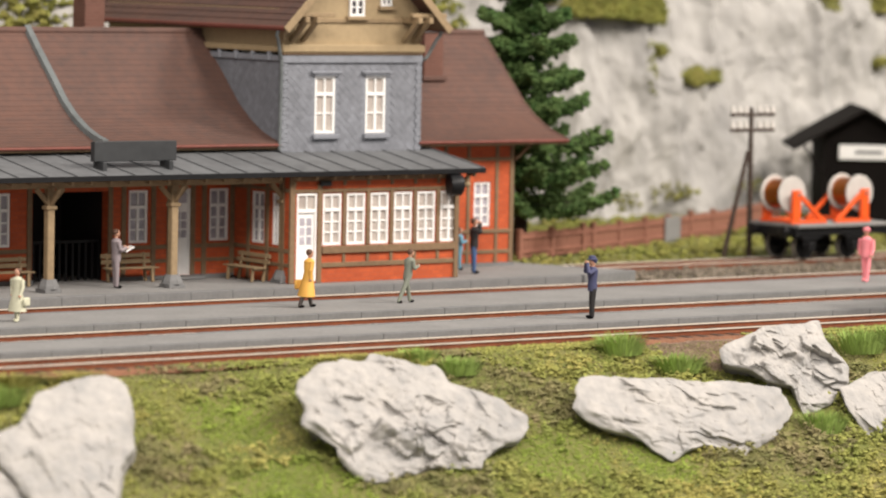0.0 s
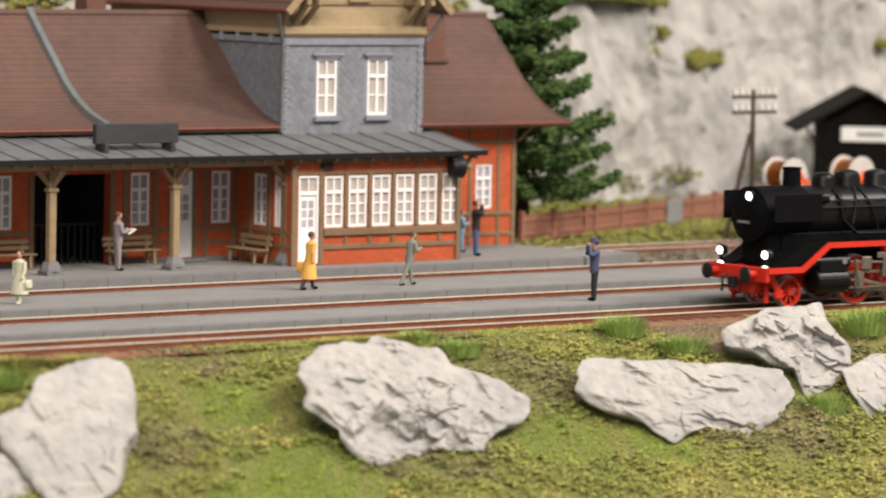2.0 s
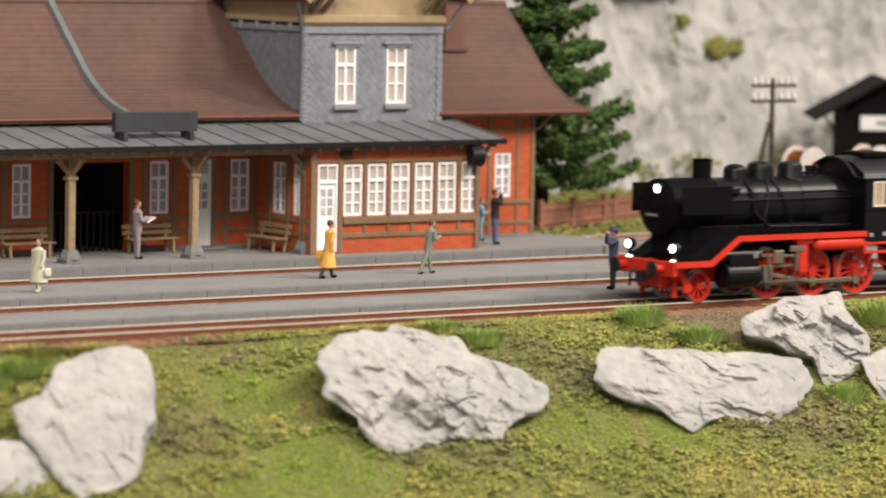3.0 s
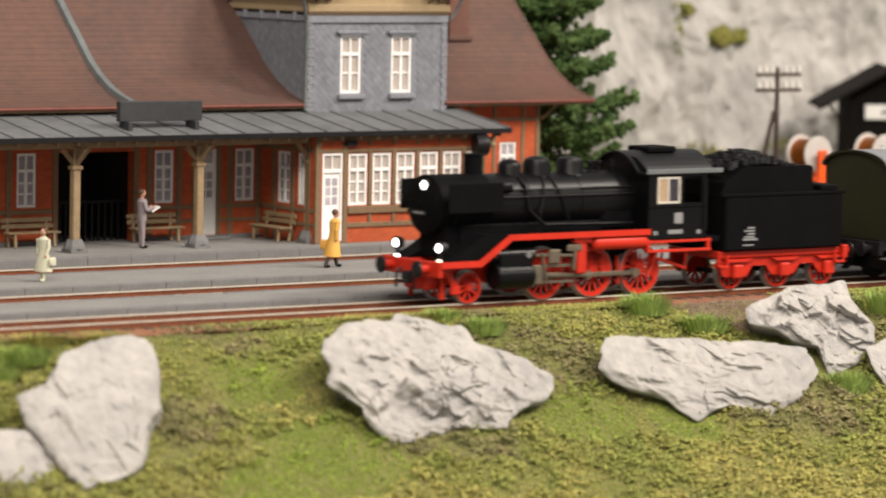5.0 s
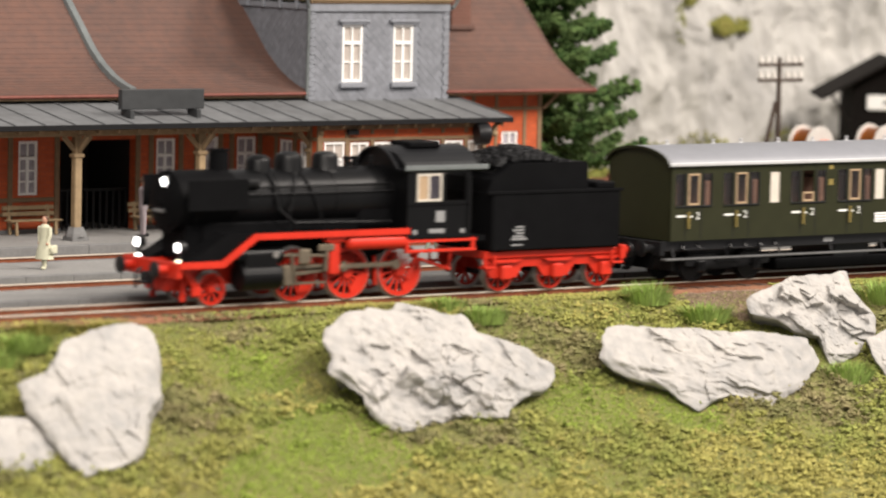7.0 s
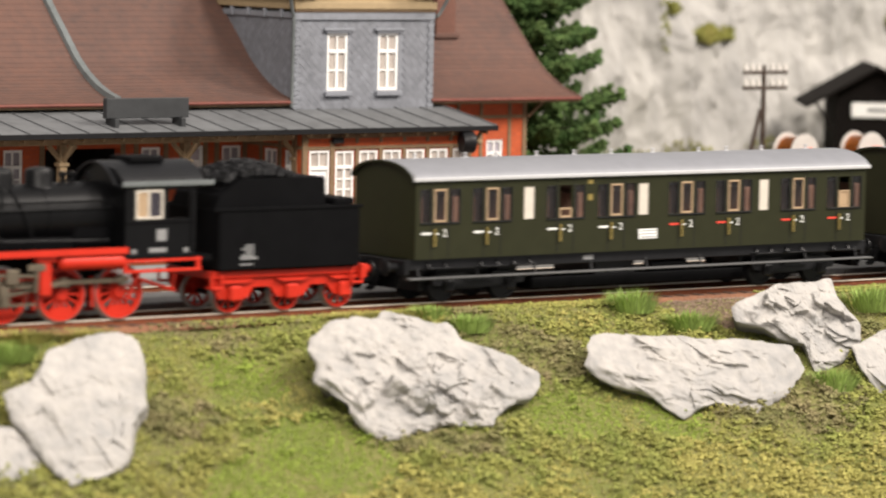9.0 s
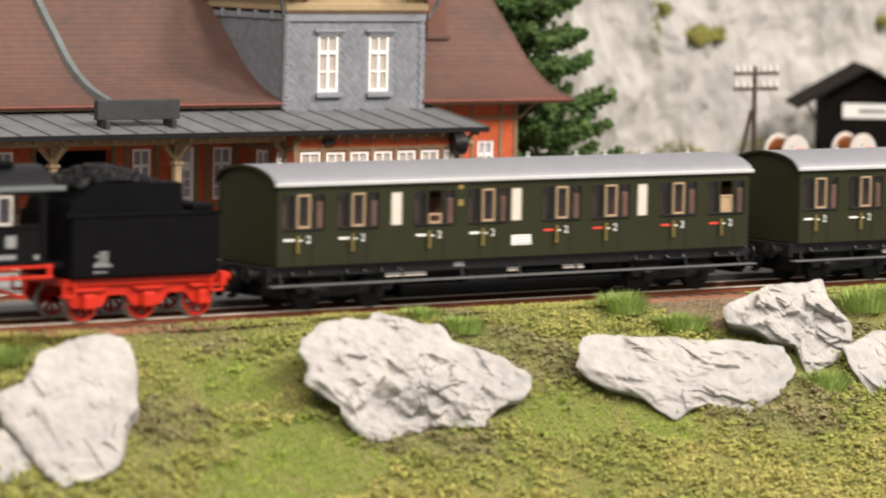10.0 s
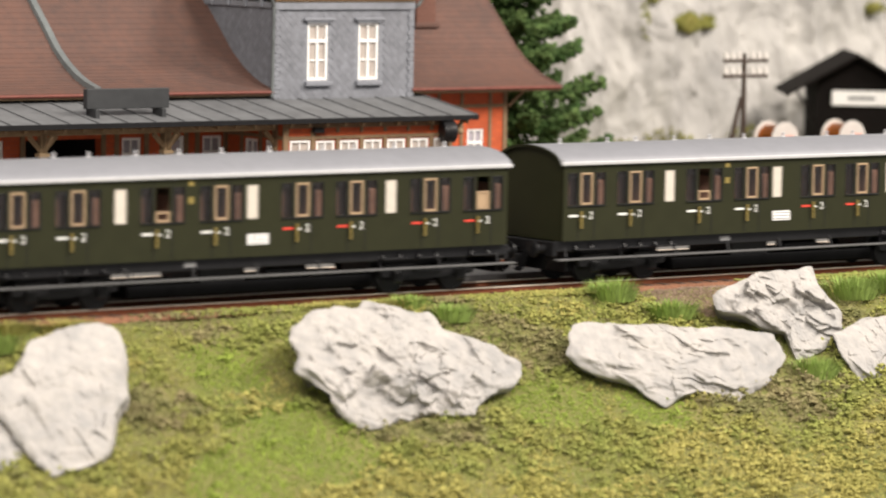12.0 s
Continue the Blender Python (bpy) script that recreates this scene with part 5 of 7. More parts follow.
def carriage(offset, label):
    t = thing("carriage", P(0, 0, 0), label, "railway carriage", "passenger carriages")
    VEHICLES.append((t, offset))
    W, zb, zg = 1.47, 1.30, 3.56
    z0, z1 = 2.34, 3.28
    holes = []
    for x in DOORS:
        holes += [(x - 0.23, x + 0.23, z0, z1), (x - 0.70, x - 0.35, z0, z1), (x + 0.35, x + 0.70, z0, z1)]
    holes += [(x - 0.19, x + 0.19, z0, z1) for x in BLINDS]
    for s in (-1, 1):
        y0, y1 = sorted((s * W, s * (W - 0.06)))
        part("side", wall_with_holes(M(), 0, L_COACH, zb, zg, y0, y1, holes), GREEN, t, "olive green panelled carriage side")
    end = [(-W, zb), (W, zb), (W, 3.5)] + [(W * math.cos(a), 3.42 + 0.58 * math.sin(a)) for a in np.linspace(0.12, math.pi - 0.12, 19)] + [(-W, 3.5)]
    part("end_wall", M().prism(end, "x", 0, 0.08), GREEN, t, "plain olive green end wall")
    part("end_wall", M().prism(end, "x", L_COACH - 0.08, L_COACH), GREEN, t)
    arc = [(1.53 * math.cos(a), 3.44 + 0.60 * math.sin(a) ** 0.9) for a in np.linspace(0.14, math.pi - 0.14, 23)]
    part("roof", M().prism(arc + [(p * 0.985, q - 0.05) for p, q in reversed(arc)], "x", -0.12, L_COACH + 0.12), SILVER, t, "silver-grey arched roof", smooth=True)
    for s in (-1, 1):
        part("rain_gutter", M().box(-0.12, L_COACH + 0.12, *sorted((s * 1.50, s * 1.57)), 3.50, 3.61, 0.02), GUTTER_SILVER, t, "pale silver eave strip along the roof")
    part("end_cap", M().prism(arc + [(p * 0.96, q - 0.07) for p, q in reversed(arc)], "x", -0.14, -0.02), GREEN, t)
    for x in (1.1, 2.9, 4.0, 5.5, 6.9, 8.3, 9.9, 11.7, 12.8, 14.2, 16.0):
        part("roof_ventilator", M().lathe((x, 0.12, 4.0), (0, 0, 1), [(0, 0.08), (0.04, 0.075), (0.07, 0.04), (0.12, 0.035), (0.16, 0.05), (0.19, 0.01)], 10), GUTTER_SILVER, t)
    # interior: floor, partitions with brown seats
    part("floor", M().box(0.08, L_COACH - 0.08, -1.4, 1.4, zb, zb + 0.1), SEAT, t)
    part("seat_wall", M().box(0.1, L_COACH - 0.1, 0.5, 0.56, zb + 0.1, 3.4), SEAT, t, "brown compartment lining")
    for x in DOORS:
        for k in (-1, 1):                      # bench backs either side of the door
            part("bench_seat", M().box(*sorted((x + k * 0.56, x + k * 0.74)), -1.41, 0.45, zb + 0.1, 3.05, 0.05).box(*sorted((x + k * 0.30, x + k * 0.62)), -1.34, 0.45, zb + 0.1, 1.75, 0.05), SEAT, t)
    for x in BLINDS:
        part("partition", M().box(x + 0.26, x + 0.32, -1.38, 0.5, zb + 0.1, 3.4).box(x - 0.32, x - 0.26, -1.38, 0.5, zb + 0.1, 3.4), SEAT, t)
    for i, x in enumerate(DOORS):
        open_ = i in (2, 7)
        d = M()
        zt = z1 - (0.42 if open_ else 0.0) * (1 if i == 7 else 1.55)
        for a, b, c, e in ((x - 0.225, x - 0.17, z0, zt), (x + 0.17, x + 0.225, z0, zt), (x - 0.17, x + 0.17, z0, z0 + 0.06), (x - 0.17, x + 0.17, zt - 0.055, zt)):
            d.box(a, b, -W - 0.012, -W + 0.03, c, e, 0.008)
        fr = part("door_window", d, CREAM, t, "cream-framed drop window")
        if zt - z0 > 0.4:
            part("pane", M().box(x - 0.165, x + 0.165, -W + 0.015, -W + 0.022, z0 + 0.07, zt - 0.06), GLASS_DARK if not open_ else CREAM, fr)
        for s in (-1, 1):
            for e in (-1, 1):
                part("window_post", M().box(x + s * 0.525 + e * 0.165 - 0.02, x + s * 0.525 + e * 0.165 + 0.02, -W - 0.008, -W + 0.06, z0, z1, 0.006), BLACK, t)
            part("side_window", M().box(x + s * 0.525 - 0.175, x + s * 0.525 + 0.175, -W + 0.025, -W + 0.035, z0, z1), GLASS_DARK, t)
        part("window_ledge", M().box(x - 0.70, x + 0.70, -W - 0.035, -W, z0 - 0.055, z0 - 0.01, 0.01), UNDER, t)
        part("drip_strip", M().prism([(x - 0.36, z1 + 0.14), (x, z1 + 0.19), (x + 0.36, z1 + 0.14), (x + 0.36, z1 + 0.17), (x, z1 + 0.22), (x - 0.36, z1 + 0.17)], "y", -W - 0.03, -W), GREEN, t)
        # the door's joints, handle and lettering
        for xx in (x - 0.30, x + 0.30):
            part("door_joint", M().box(xx - 0.012, xx + 0.012, -W - 0.006, -W, zb + 0.03, zg - 0.06), BLACK, t)
        hnd = part("door_handle", M().tube((x - 0.22, -W - 0.06, 1.66), (x - 0.22, -W - 0.06, 2.16), 0.032, n=8).bar((x - 0.22, -W, 1.9), (x - 0.22, -W - 0.07, 1.9), 0.03, 0.03).bar((x - 0.22, -W, 2.12), (x - 0.22, -W - 0.07, 2.12), 0.03, 0.03), BRASS, t, "brass door handle")
        part("hinge_bar", M().box(x - 0.19, x - 0.04, -W - 0.02, -W - 0.004, 1.99, 2.03), LETTER, t)
        part("letter_bar", M().box(x - 0.66, x - 0.30, -W - 0.012, -W - 0.004, 2.00, 2.06), SIGN_RED if i > 3 else LETTER, t)
        cv = bpy.data.curves.new("class_number", "FONT")
        cv.body, cv.size, cv.extrude, cv.align_x = "2", 0.30 * S, 0.003 * S, "CENTER"
        cv.materials.append(LETTER)
        ob = new("class_number", cv)
        ob.parent = t
        ob.matrix_basis = P(x + 0.17, -W - 0.008, 1.93, 90, 0, 0)
    for x in BLINDS:
        part("blind", M().box(x - 0.19, x + 0.19, -W + 0.025, -W + 0.045, z0, z1, 0.005), BLIND, t, "pale frosted window")
    part("destination_board", M().box(8.12, 8.82, -W - 0.02, -W, 1.63, 1.92, 0.008), WHITE, t, "white board with lines of small print")
    for k in range(3):
        part("print_line", M().box(8.18, 8.76, -W - 0.024, -W - 0.02, 1.67 + k * 0.09, 1.70 + k * 0.09), GREY_BAR, t)
    part("emblem", M().box(6.2, 6.36, -W - 0.008, -W, 2.82, 3.0).box(6.2, 6.36, -W - 0.008, -W, 3.3, 3.42), BRASS, t, "small yellow marking")
    # underframe
    part("sole_bar", M().box(-0.1, L_COACH + 0.1, -1.32, -1.2, 0.98, 1.30, 0.02).box(-0.1, L_COACH + 0.1, 1.2, 1.32, 0.98, 1.30, 0.02), BLACK, t)
    part("sole_plate", M().box(6.18, 6.55, -1.335, -1.32, 1.08, 1.22), GREY_BAR, t)
    part("underframe", M().box(0, L_COACH, -1.1, 1.1, 1.0, 1.25), BLACK, t)
    part("buffer_beam", M().box(-0.2, -0.05, -1.3, 1.3, 0.85, 1.28, 0.02), BLACK, t)
    part("buffer_beam", M().box(L_COACH + 0.05, L_COACH + 0.2, -1.3, 1.3, 0.85, 1.28, 0.02), BLACK, t)
    buffers(t, -0.2, -1, BLACK)
    buffers(t, L_COACH + 0.2, 1, BLACK)
    for s in (-1, 1):
        part("footboard", M().box(-0.25, L_COACH + 0.25, s * 1.5 - 0.13, s * 1.5 + 0.13, 0.74, 0.79, 0.01), FOOT, t, "long lower footboard")
        for a in (DOORS[0], DOORS[1], 3.9, 13.1, DOORS[6], DOORS[7]):
            part("step", M().box(a - 0.42, a + 0.42, s * 1.45 - 0.12, s * 1.45 + 0.12, 1.02, 1.06, 0.01).bar((a - 0.3, s * 1.42, 1.03), (a - 0.3, s * 1.3, 1.2), 0.05, 0.05).bar((a + 0.3, s * 1.42, 1.03), (a + 0.3, s * 1.3, 1.2), 0.05, 0.05), UNDER, t, "short upper step below a door")
        for k in range(9):
            part("hanger", M().bar((0.2 + k * 2.08, s * 1.42, 0.76), (0.2 + k * 2.08, s * 1.3, 1.1), 0.05, 0.05), BLACK, t)
    part("battery_box", M().box(6.9, 8.4, -1.0, 1.0, 0.5, 1.0, 0.04), BLACK, t)
    part("equipment_trough", M().box(4.5, 12.6, -1.08, 1.08, 0.26, 0.60, 0.04), DULL_BLACK, t, "long black trough between the bogies")
    part("air_tank", M().tube((9.2, -0.6, 0.75), (10.6, -0.6, 0.75), 0.2, n=14), BLACK, t)
    part("coupler", M().box(-0.85, -0.2, -0.09, 0.09, 0.6, 0.85, 0.02), BLACK, t)
    # thick hoses and black end plates added to darken the shadowed gap between coaches
    for x, k in ((-0.2, -1), (L_COACH + 0.2, 1)):
        for y in (-0.45, -0.28, 0.3, 0.48):
            part("brake_hose", M().path([(x, y, 1.0), (x + k * 0.3, y, 0.9), (x + k * 0.42, y * 0.9, 0.5), (x + k * 0.55, y * 0.8, 0.42)], 0.06, 8), DULL_BLACK, t)
        part("end_bracket", M().prism([(-0.95, 0.9), (0.95, 0.9), (0.8, 0.45), (-0.8, 0.45)], "x", *sorted((x, x - k * 0.12))), DULL_BLACK, t)
    part("coupler", M().box(L_COACH + 0.2, L_COACH + 0.85, -0.09, 0.09, 0.6, 0.85, 0.02), BLACK, t)
    for bx in (2.55, 14.55):
        # black block added inside the bogie so no light shows through
        part("bogie_filler", M().box(bx - 1.75, bx + 1.75, -0.66, 0.66, 0.28, 0.98, 0.04), BLACK, t)
        for s in (-1, 1):
            y0, y1 = sorted((s * 1.02, s * 1.12))
            bg = part("bogie_frame", M().prism([(bx - 1.7, 0.72), (bx - 1.45, 0.84), (bx - 0.5, 0.84), (bx - 0.35, 0.58), (bx + 0.35, 0.58), (bx + 0.5, 0.84), (bx + 1.45, 0.84), (bx + 1.7, 0.72), (bx + 1.6, 0.5), (bx + 0.6, 0.42), (bx - 0.6, 0.42), (bx - 1.6, 0.5)], "y", y0, y1), BLACK, t)
            for ax in (-1.1, 1.1):
                part("axle_box", M().box(bx + ax - 0.16, bx + ax + 0.16, *sorted((s * 1.1, s * 1.26)), 0.32, 0.66, 0.04).tube((bx + ax, s * 1.2, 0.48), (bx + ax, s * 1.29, 0.48), 0.1, n=12), BLACK, bg)
                w = wheel("wheel", 0.48, 0, BLACK, t, P(bx + ax, s * 0.78, 0.48) @ pose(0, 0, 0, 0, 0, 0 if s < 0 else 180), BLACK)
                WHEELS.append((w, bx + ax, s * 0.78, 0.48, s))
            for k in range(3):
                part("leaf_spring", M().prism([(bx - 0.5 + k * 0.06, 0.6 + k * 0.05), (bx + 0.5 - k * 0.06, 0.6 + k * 0.05), (bx + 0.5 - k * 0.06, 0.64 + k * 0.05), (bx - 0.5 + k * 0.06, 0.64 + k * 0.05)], "y", *sorted((s * 1.12, s * 1.2))), BLACK, bg)
        for ax in (-1.1, 1.1):
            part("axle", M().tube((bx + ax, -0.78, 0.48), (bx + ax, 0.78, 0.48), 0.08, n=8), BLACK, t)
    return t


locomotive()
tender()
carriage(15.64, "olive green compartment carriage with a silver roof behind the tender")
carriage(34.79, "second olive green compartment carriage with a silver roof")


# ---- scenery ----
def value_noise(p, seed):
    """Smooth noise from -1 to 1 at the points p, an array of (x, y, z)."""
    i = np.floor(p).astype(np.int64)
    f = p - i
    f = f * f * (3 - 2 * f)
    out = np.zeros(len(p))
    for a in (0, 1):
        for b in (0, 1):
            for c in (0, 1):
                h = ((i[:, 0] + a) * 374761393 + (i[:, 1] + b) * 668265263 + (i[:, 2] + c) * 1440662683 + seed * 974634777) & 0x7FFFFFFF
                h = ((h ^ (h >> 13)) * 1274126177) & 0x7FFFFFFF
                h = h ^ (h >> 16)
                w = np.abs(1 - a - f[:, 0]) * np.abs(1 - b - f[:, 1]) * np.abs(1 - c - f[:, 2])
                out += w * ((h & 0xFFFFFF) / 0x7FFFFF - 1)
    return out


def fractal_noise(p, seed, octaves=4, gain=0.5):
    return sum(gain ** k * value_noise(p * 2.03 ** k + 17.3 * k, seed + k) for k in range(octaves))


def blocks(p, count, low, high, rng, squash):
    """Fractured blocks: the nearest of count seeds in the box low..high, as (block numbers, gap to the next block)."""
    seeds = rng.uniform(low, high, (count, 2))
    d = np.hypot((p[:, :1] - seeds[None, :, 0]), (p[:, 1:2] - seeds[None, :, 1]) * squash)
    order = np.partition(d, 1, axis=1)
    return d.argmin(axis=1), order[:, 1] - order[:, 0]


def rock(at, outline, thick, seed, label, rough=1.0, squash=1.6, smooth_top=0.0, cracked=0.0):
    """A chiselled white plaster boulder leaning on the bank. outline: its corners in metres along its face; thick: how far it bulges."""
    rng = np.random.default_rng(seed)
    ring_n, spoke_n = 84, 340
    ang = np.linspace(0, 2 * math.pi, spoke_n, endpoint=False)
    pts = np.array(outline)
    reach = np.zeros(spoke_n)
    for (ax, ay), (bx, by) in zip(pts, np.roll(pts, -1, axis=0)):       # where each spoke leaves the outline
        ex, ey = bx - ax, by - ay
        den = np.cos(ang) * ey - np.sin(ang) * ex
        den = np.where(np.abs(den) < 1e-9, 1e-9, den)
        dist = (ax * ey - ay * ex) / den
        along = (ax * np.sin(ang) - ay * np.cos(ang)) / den
        ok = (dist > 0) & (along >= -1e-6) & (along <= 1 + 1e-6)
        reach = np.where(ok, np.maximum(reach, dist), reach)
    for _ in range(2):
        reach = 0.5 * reach + 0.25 * (np.roll(reach, 1) + np.roll(reach, -1))
    s = (np.arange(ring_n) / (ring_n - 1)) ** 0.8
    ss = np.repeat(s, spoke_n)
    rr = ss * np.tile(reach, ring_n)
    u, a = rr * np.tile(np.cos(ang), ring_n), rr * np.tile(np.sin(ang), ring_n)
    p = np.stack([u, a, np.zeros_like(u)], -1)
    rim = 1 + 0.05 * fractal_noise(p * 1.9, seed + 5, 3)
    u, a = u * (1 - ss + ss * rim), a * (1 - ss + ss * rim)
    dome = thick * np.clip(1 - ss ** 3.0, 0, 1) ** 0.6
    h = dome * 1.12
    for _ in range(46):                                               # chiselled faces
        k = rng.integers(0, len(u))
        gx = -thick * 1.1 * u[k] / max(reach.mean(), 0.5) ** 2 + rng.normal() * 0.22
        gy = -thick * 1.1 * a[k] / max(reach.mean(), 0.5) ** 2 + rng.normal() * 0.22
        face = dome[k] * rng.uniform(0.93, 1.08) + gx * (u - u[k]) + gy * (a - a[k])
        h = np.minimum(h, np.maximum(face, 0.5 * dome))
    low, high = (u.min(), a.min()), (u.max(), a.max())
    warp = np.stack([u + 0.09 * fractal_noise(p * 2.0 + 3, seed + 9, 3), a + 0.09 * fractal_noise(p * 2.0 + 8, seed + 13, 3)], -1)
    lean = warp @ np.array([[0.94, 0.34], [-0.34, 0.94]])
    fade = np.clip((1 - ss) * 7, 0, 1)
    calm = 1 - smooth_top * np.clip(0.5 + a / (high[1] - low[1]) * 2.2, 0, 1)
    area = (high[0] - low[0]) * (high[1] - low[1])
    for count, deep, crack in ((int(area * 1.3), 0.30, 1.0), (int(area * 5), 0.20, 0.0), (int(area * 18), 0.09, 0.0)):
        n, gap = blocks(lean, count, (low[0] - 1, low[1] - 1), (high[0] + 1, high[1] + 1), rng, squash)
        push = np.where(rng.uniform(size=count) < 0.3, rng.uniform(-1, -0.3, count), rng.uniform(-0.12, 0.12, count))
        tilt = rng.normal(size=(count, 2)) * (0.28, 0.40)
        mid = np.stack([np.bincount(n, lean[:, 0], count), np.bincount(n, lean[:, 1], count)], -1) / np.maximum(np.bincount(n, minlength=count), 1)[:, None]
        h += fade * calm * rough * (deep * push[n] + (tilt[n] * (lean - mid[n])).sum(axis=1))
        h -= fade * cracked * crack * np.clip(1 - gap / 0.06, 0, 1) * (rng.uniform(size=count) > 0.45)[n]
    grid = np.maximum(h, 0.3 * dome).reshape(ring_n, spoke_n)
    for _ in range(2):                                                # edges worn a little
        near = 0.25 * (np.roll(grid, 1, 1) + np.roll(grid, -1, 1) + np.vstack([grid[:1], grid[:-1]]) + np.vstack([grid[1:], grid[-1:]]))
        grid = 0.5 * grid + 0.5 * near
    for _ in range(30):                                               # even spacing of detail towards the middle
        inner = np.clip(1 - s / 0.3, 0, 1)[:, None]
        grid = grid * (1 - 0.6 * inner) + 0.3 * inner * (np.roll(grid, 1, 1) + np.roll(grid, -1, 1))
    grid[0] = grid[0].mean()
    h = grid.ravel() + (0.35 + 0.65 * rough) * (0.07 * fractal_noise(np.stack([u * 1.6, a * 1.6, h], -1), seed + 21, 5, 0.6) + 0.012 * value_noise(np.stack([u * 14, a * 14, h * 9], -1), seed + 31))
    lean_up = radians(54)
    verts = np.stack([u - 0.56 * h, a * math.cos(lean_up) - 0.78 * h, a * math.sin(lean_up) + 0.22 * h], -1)
    edge = verts[-spoke_n:]
    back = [edge * (0.97, 1, 1) + (0.48, 0.6, -0.2), edge * (0.88, 1, 1) + (1.0, 1.3, -0.9), edge * (0.6, 1, 1) + (1.2, 1.7, -1.9)]
    verts = np.concatenate([verts, *back])
    mesh, rings = M(), ring_n + 3
    mesh.v = [tuple(q) for q in verts.tolist()]
    mesh.f = [(k * spoke_n + i, k * spoke_n + (i + 1) % spoke_n, (k + 1) * spoke_n + (i + 1) % spoke_n, (k + 1) * spoke_n + i) for k in range(1, rings - 1) for i in range(spoke_n)]
    mesh.f += [(0, spoke_n + (i + 1) % spoke_n, spoke_n + i) for i in range(spoke_n)] + [tuple((rings - 1) * spoke_n + i for i in range(spoke_n))]
    mesh.m = [0] * len(mesh.f)
    ob = part("rock", mesh, ROCK, label=label, category="rock", smooth=True, at=P(*at))
    return tagged(ob, group="boulders on the bank")


rock((-2.04, -5.32, -1.55), [(-3.1, 1.5), (-2.2, 2.1), (0.0, 2.1), (1.4, 1.7), (1.7, 1.2), (3.1, 0.6), (3.8, 0.0), (3.4, -0.7), (2.2, -1.0), (1.6, -1.5), (0.5, -1.4), (-0.7, -1.5), (-2.1, -1.8), (-2.8, -1.2), (-2.9, -0.4), (-3.6, 0.2)],
     0.95, 3, "broad white plaster boulder with dark hollows on grass", 1.1, 1.2, 0.75)
rock((-12.98, -5.68, -1.64), [(-0.5, 1.7), (0.4, 2.1), (1.7, 2.2), (2.1, 1.8), (2.2, 1.2), (1.8, 0.0), (1.2, -0.5), (0.8, -1.4), (0.4, -1.8), (-0.4, -2.0), (-1.2, -2.2), (-1.5, -1.7), (-2.0, -0.8), (-2.3, -0.2), (-2.2, 0.6), (-1.4, 0.9)],
     0.85, 8, "tall pale plaster boulder on the grass bank", 0.17, 1.0)
rock((-15.3, -6.16, -2.6), [(-1.4, 1.0), (0.2, 0.8), (0.5, 0.4), (0.7, -0.2), (0.5, -0.6), (-0.3, -0.7), (-1.4, -0.6)],
     0.45, 11, "low pale boulder beside a taller one", 0.2, 1.0)
rock((7.43, -5.47, -1.93), [(-3.6, 1.2), (-2.8, 1.6), (1.2, 1.15), (1.7, 1.2), (4.2, 0.65), (3.9, -0.2), (3.0, -0.9), (1.5, -1.4), (0.8, -1.0), (0.2, -0.9), (-1.1, -1.3), (-2.1, -0.5), (-3.3, -0.1), (-3.8, 0.6)],
     0.7, 33, "long cracked white boulder in two humps", 0.36, 2.4, 0.0, 0.16)
rock((12.81, -3.96, -0.86), [(-2.4, 0.7), (-1.8, 1.0), (-0.3, 1.4), (1.8, 1.5), (1.7, 0.9), (1.9, 0.4), (2.2, -0.1), (1.9, -0.6), (1.1, -1.3), (0.1, -1.5), (-0.4, -1.6), (-0.4, -0.7), (-1.2, -0.4), (-1.7, 0.0), (-2.5, 0.2)],
     0.8, 21, "angular white boulder beside the track", 0.8, 1.5, 0.0, 0.08)
rock((15.28, -5.35, -1.92), [(-1.5, 0.6), (-0.3, 1.0), (1.0, 1.1), (1.7, 0.9), (1.5, -0.1), (0.8, -1.0), (-0.3, -1.1), (-1.3, -1.0), (-1.5, -0.4)],
     0.6, 27, "small grey-white boulder half hidden in turf", 0.35, 1.2)


def scatter(name, label, mat, points, sizes, seed, flat=0.7, category="turf"):
    """Many small ragged clumps as one piece of stuff."""
    rng = np.random.default_rng(seed)
    base = np.array([(1, 0, 0), (-1, 0, 0), (0, 1, 0), (0, -1, 0), (0, 0, 1), (0, 0, -1)], float)
    faces = np.array([(0, 2, 4), (2, 1, 4), (1, 3, 4), (3, 0, 4), (2, 0, 5), (1, 2, 5), (3, 1, 5), (0, 3, 5)])
    n = len(points)
    v = base[None] * rng.uniform(0.45, 1.25, (n, 6, 1)) + rng.uniform(-0.3, 0.3, (n, 6, 3))
    a = rng.uniform(0, 6.283, n)
    c, s = np.cos(a)[:, None], np.sin(a)[:, None]
    v = np.stack([v[..., 0] * c - v[..., 1] * s, v[..., 0] * s + v[..., 1] * c, v[..., 2] * flat], -1) * np.asarray(sizes)[:, None, None]
    v = (v + np.asarray(points)[:, None, :]).reshape(-1, 3)
    f = (faces[None] + 6 * np.arange(n)[:, None, None]).reshape(-1, 3)
    data = bpy.data.meshes.new(name)
    data.from_pydata((v * S).tolist(), [], f.tolist())
    data.materials.append(mat)
    return tagged(new(name, data), label, category, kind="stuff")


def bank_z(x, y):
    return slope(y) + 0.10 * noise.noise((x * 0.9, y * 0.9, 3)) + 0.22 * noise.noise((x * 0.22, y * 0.3, 8))


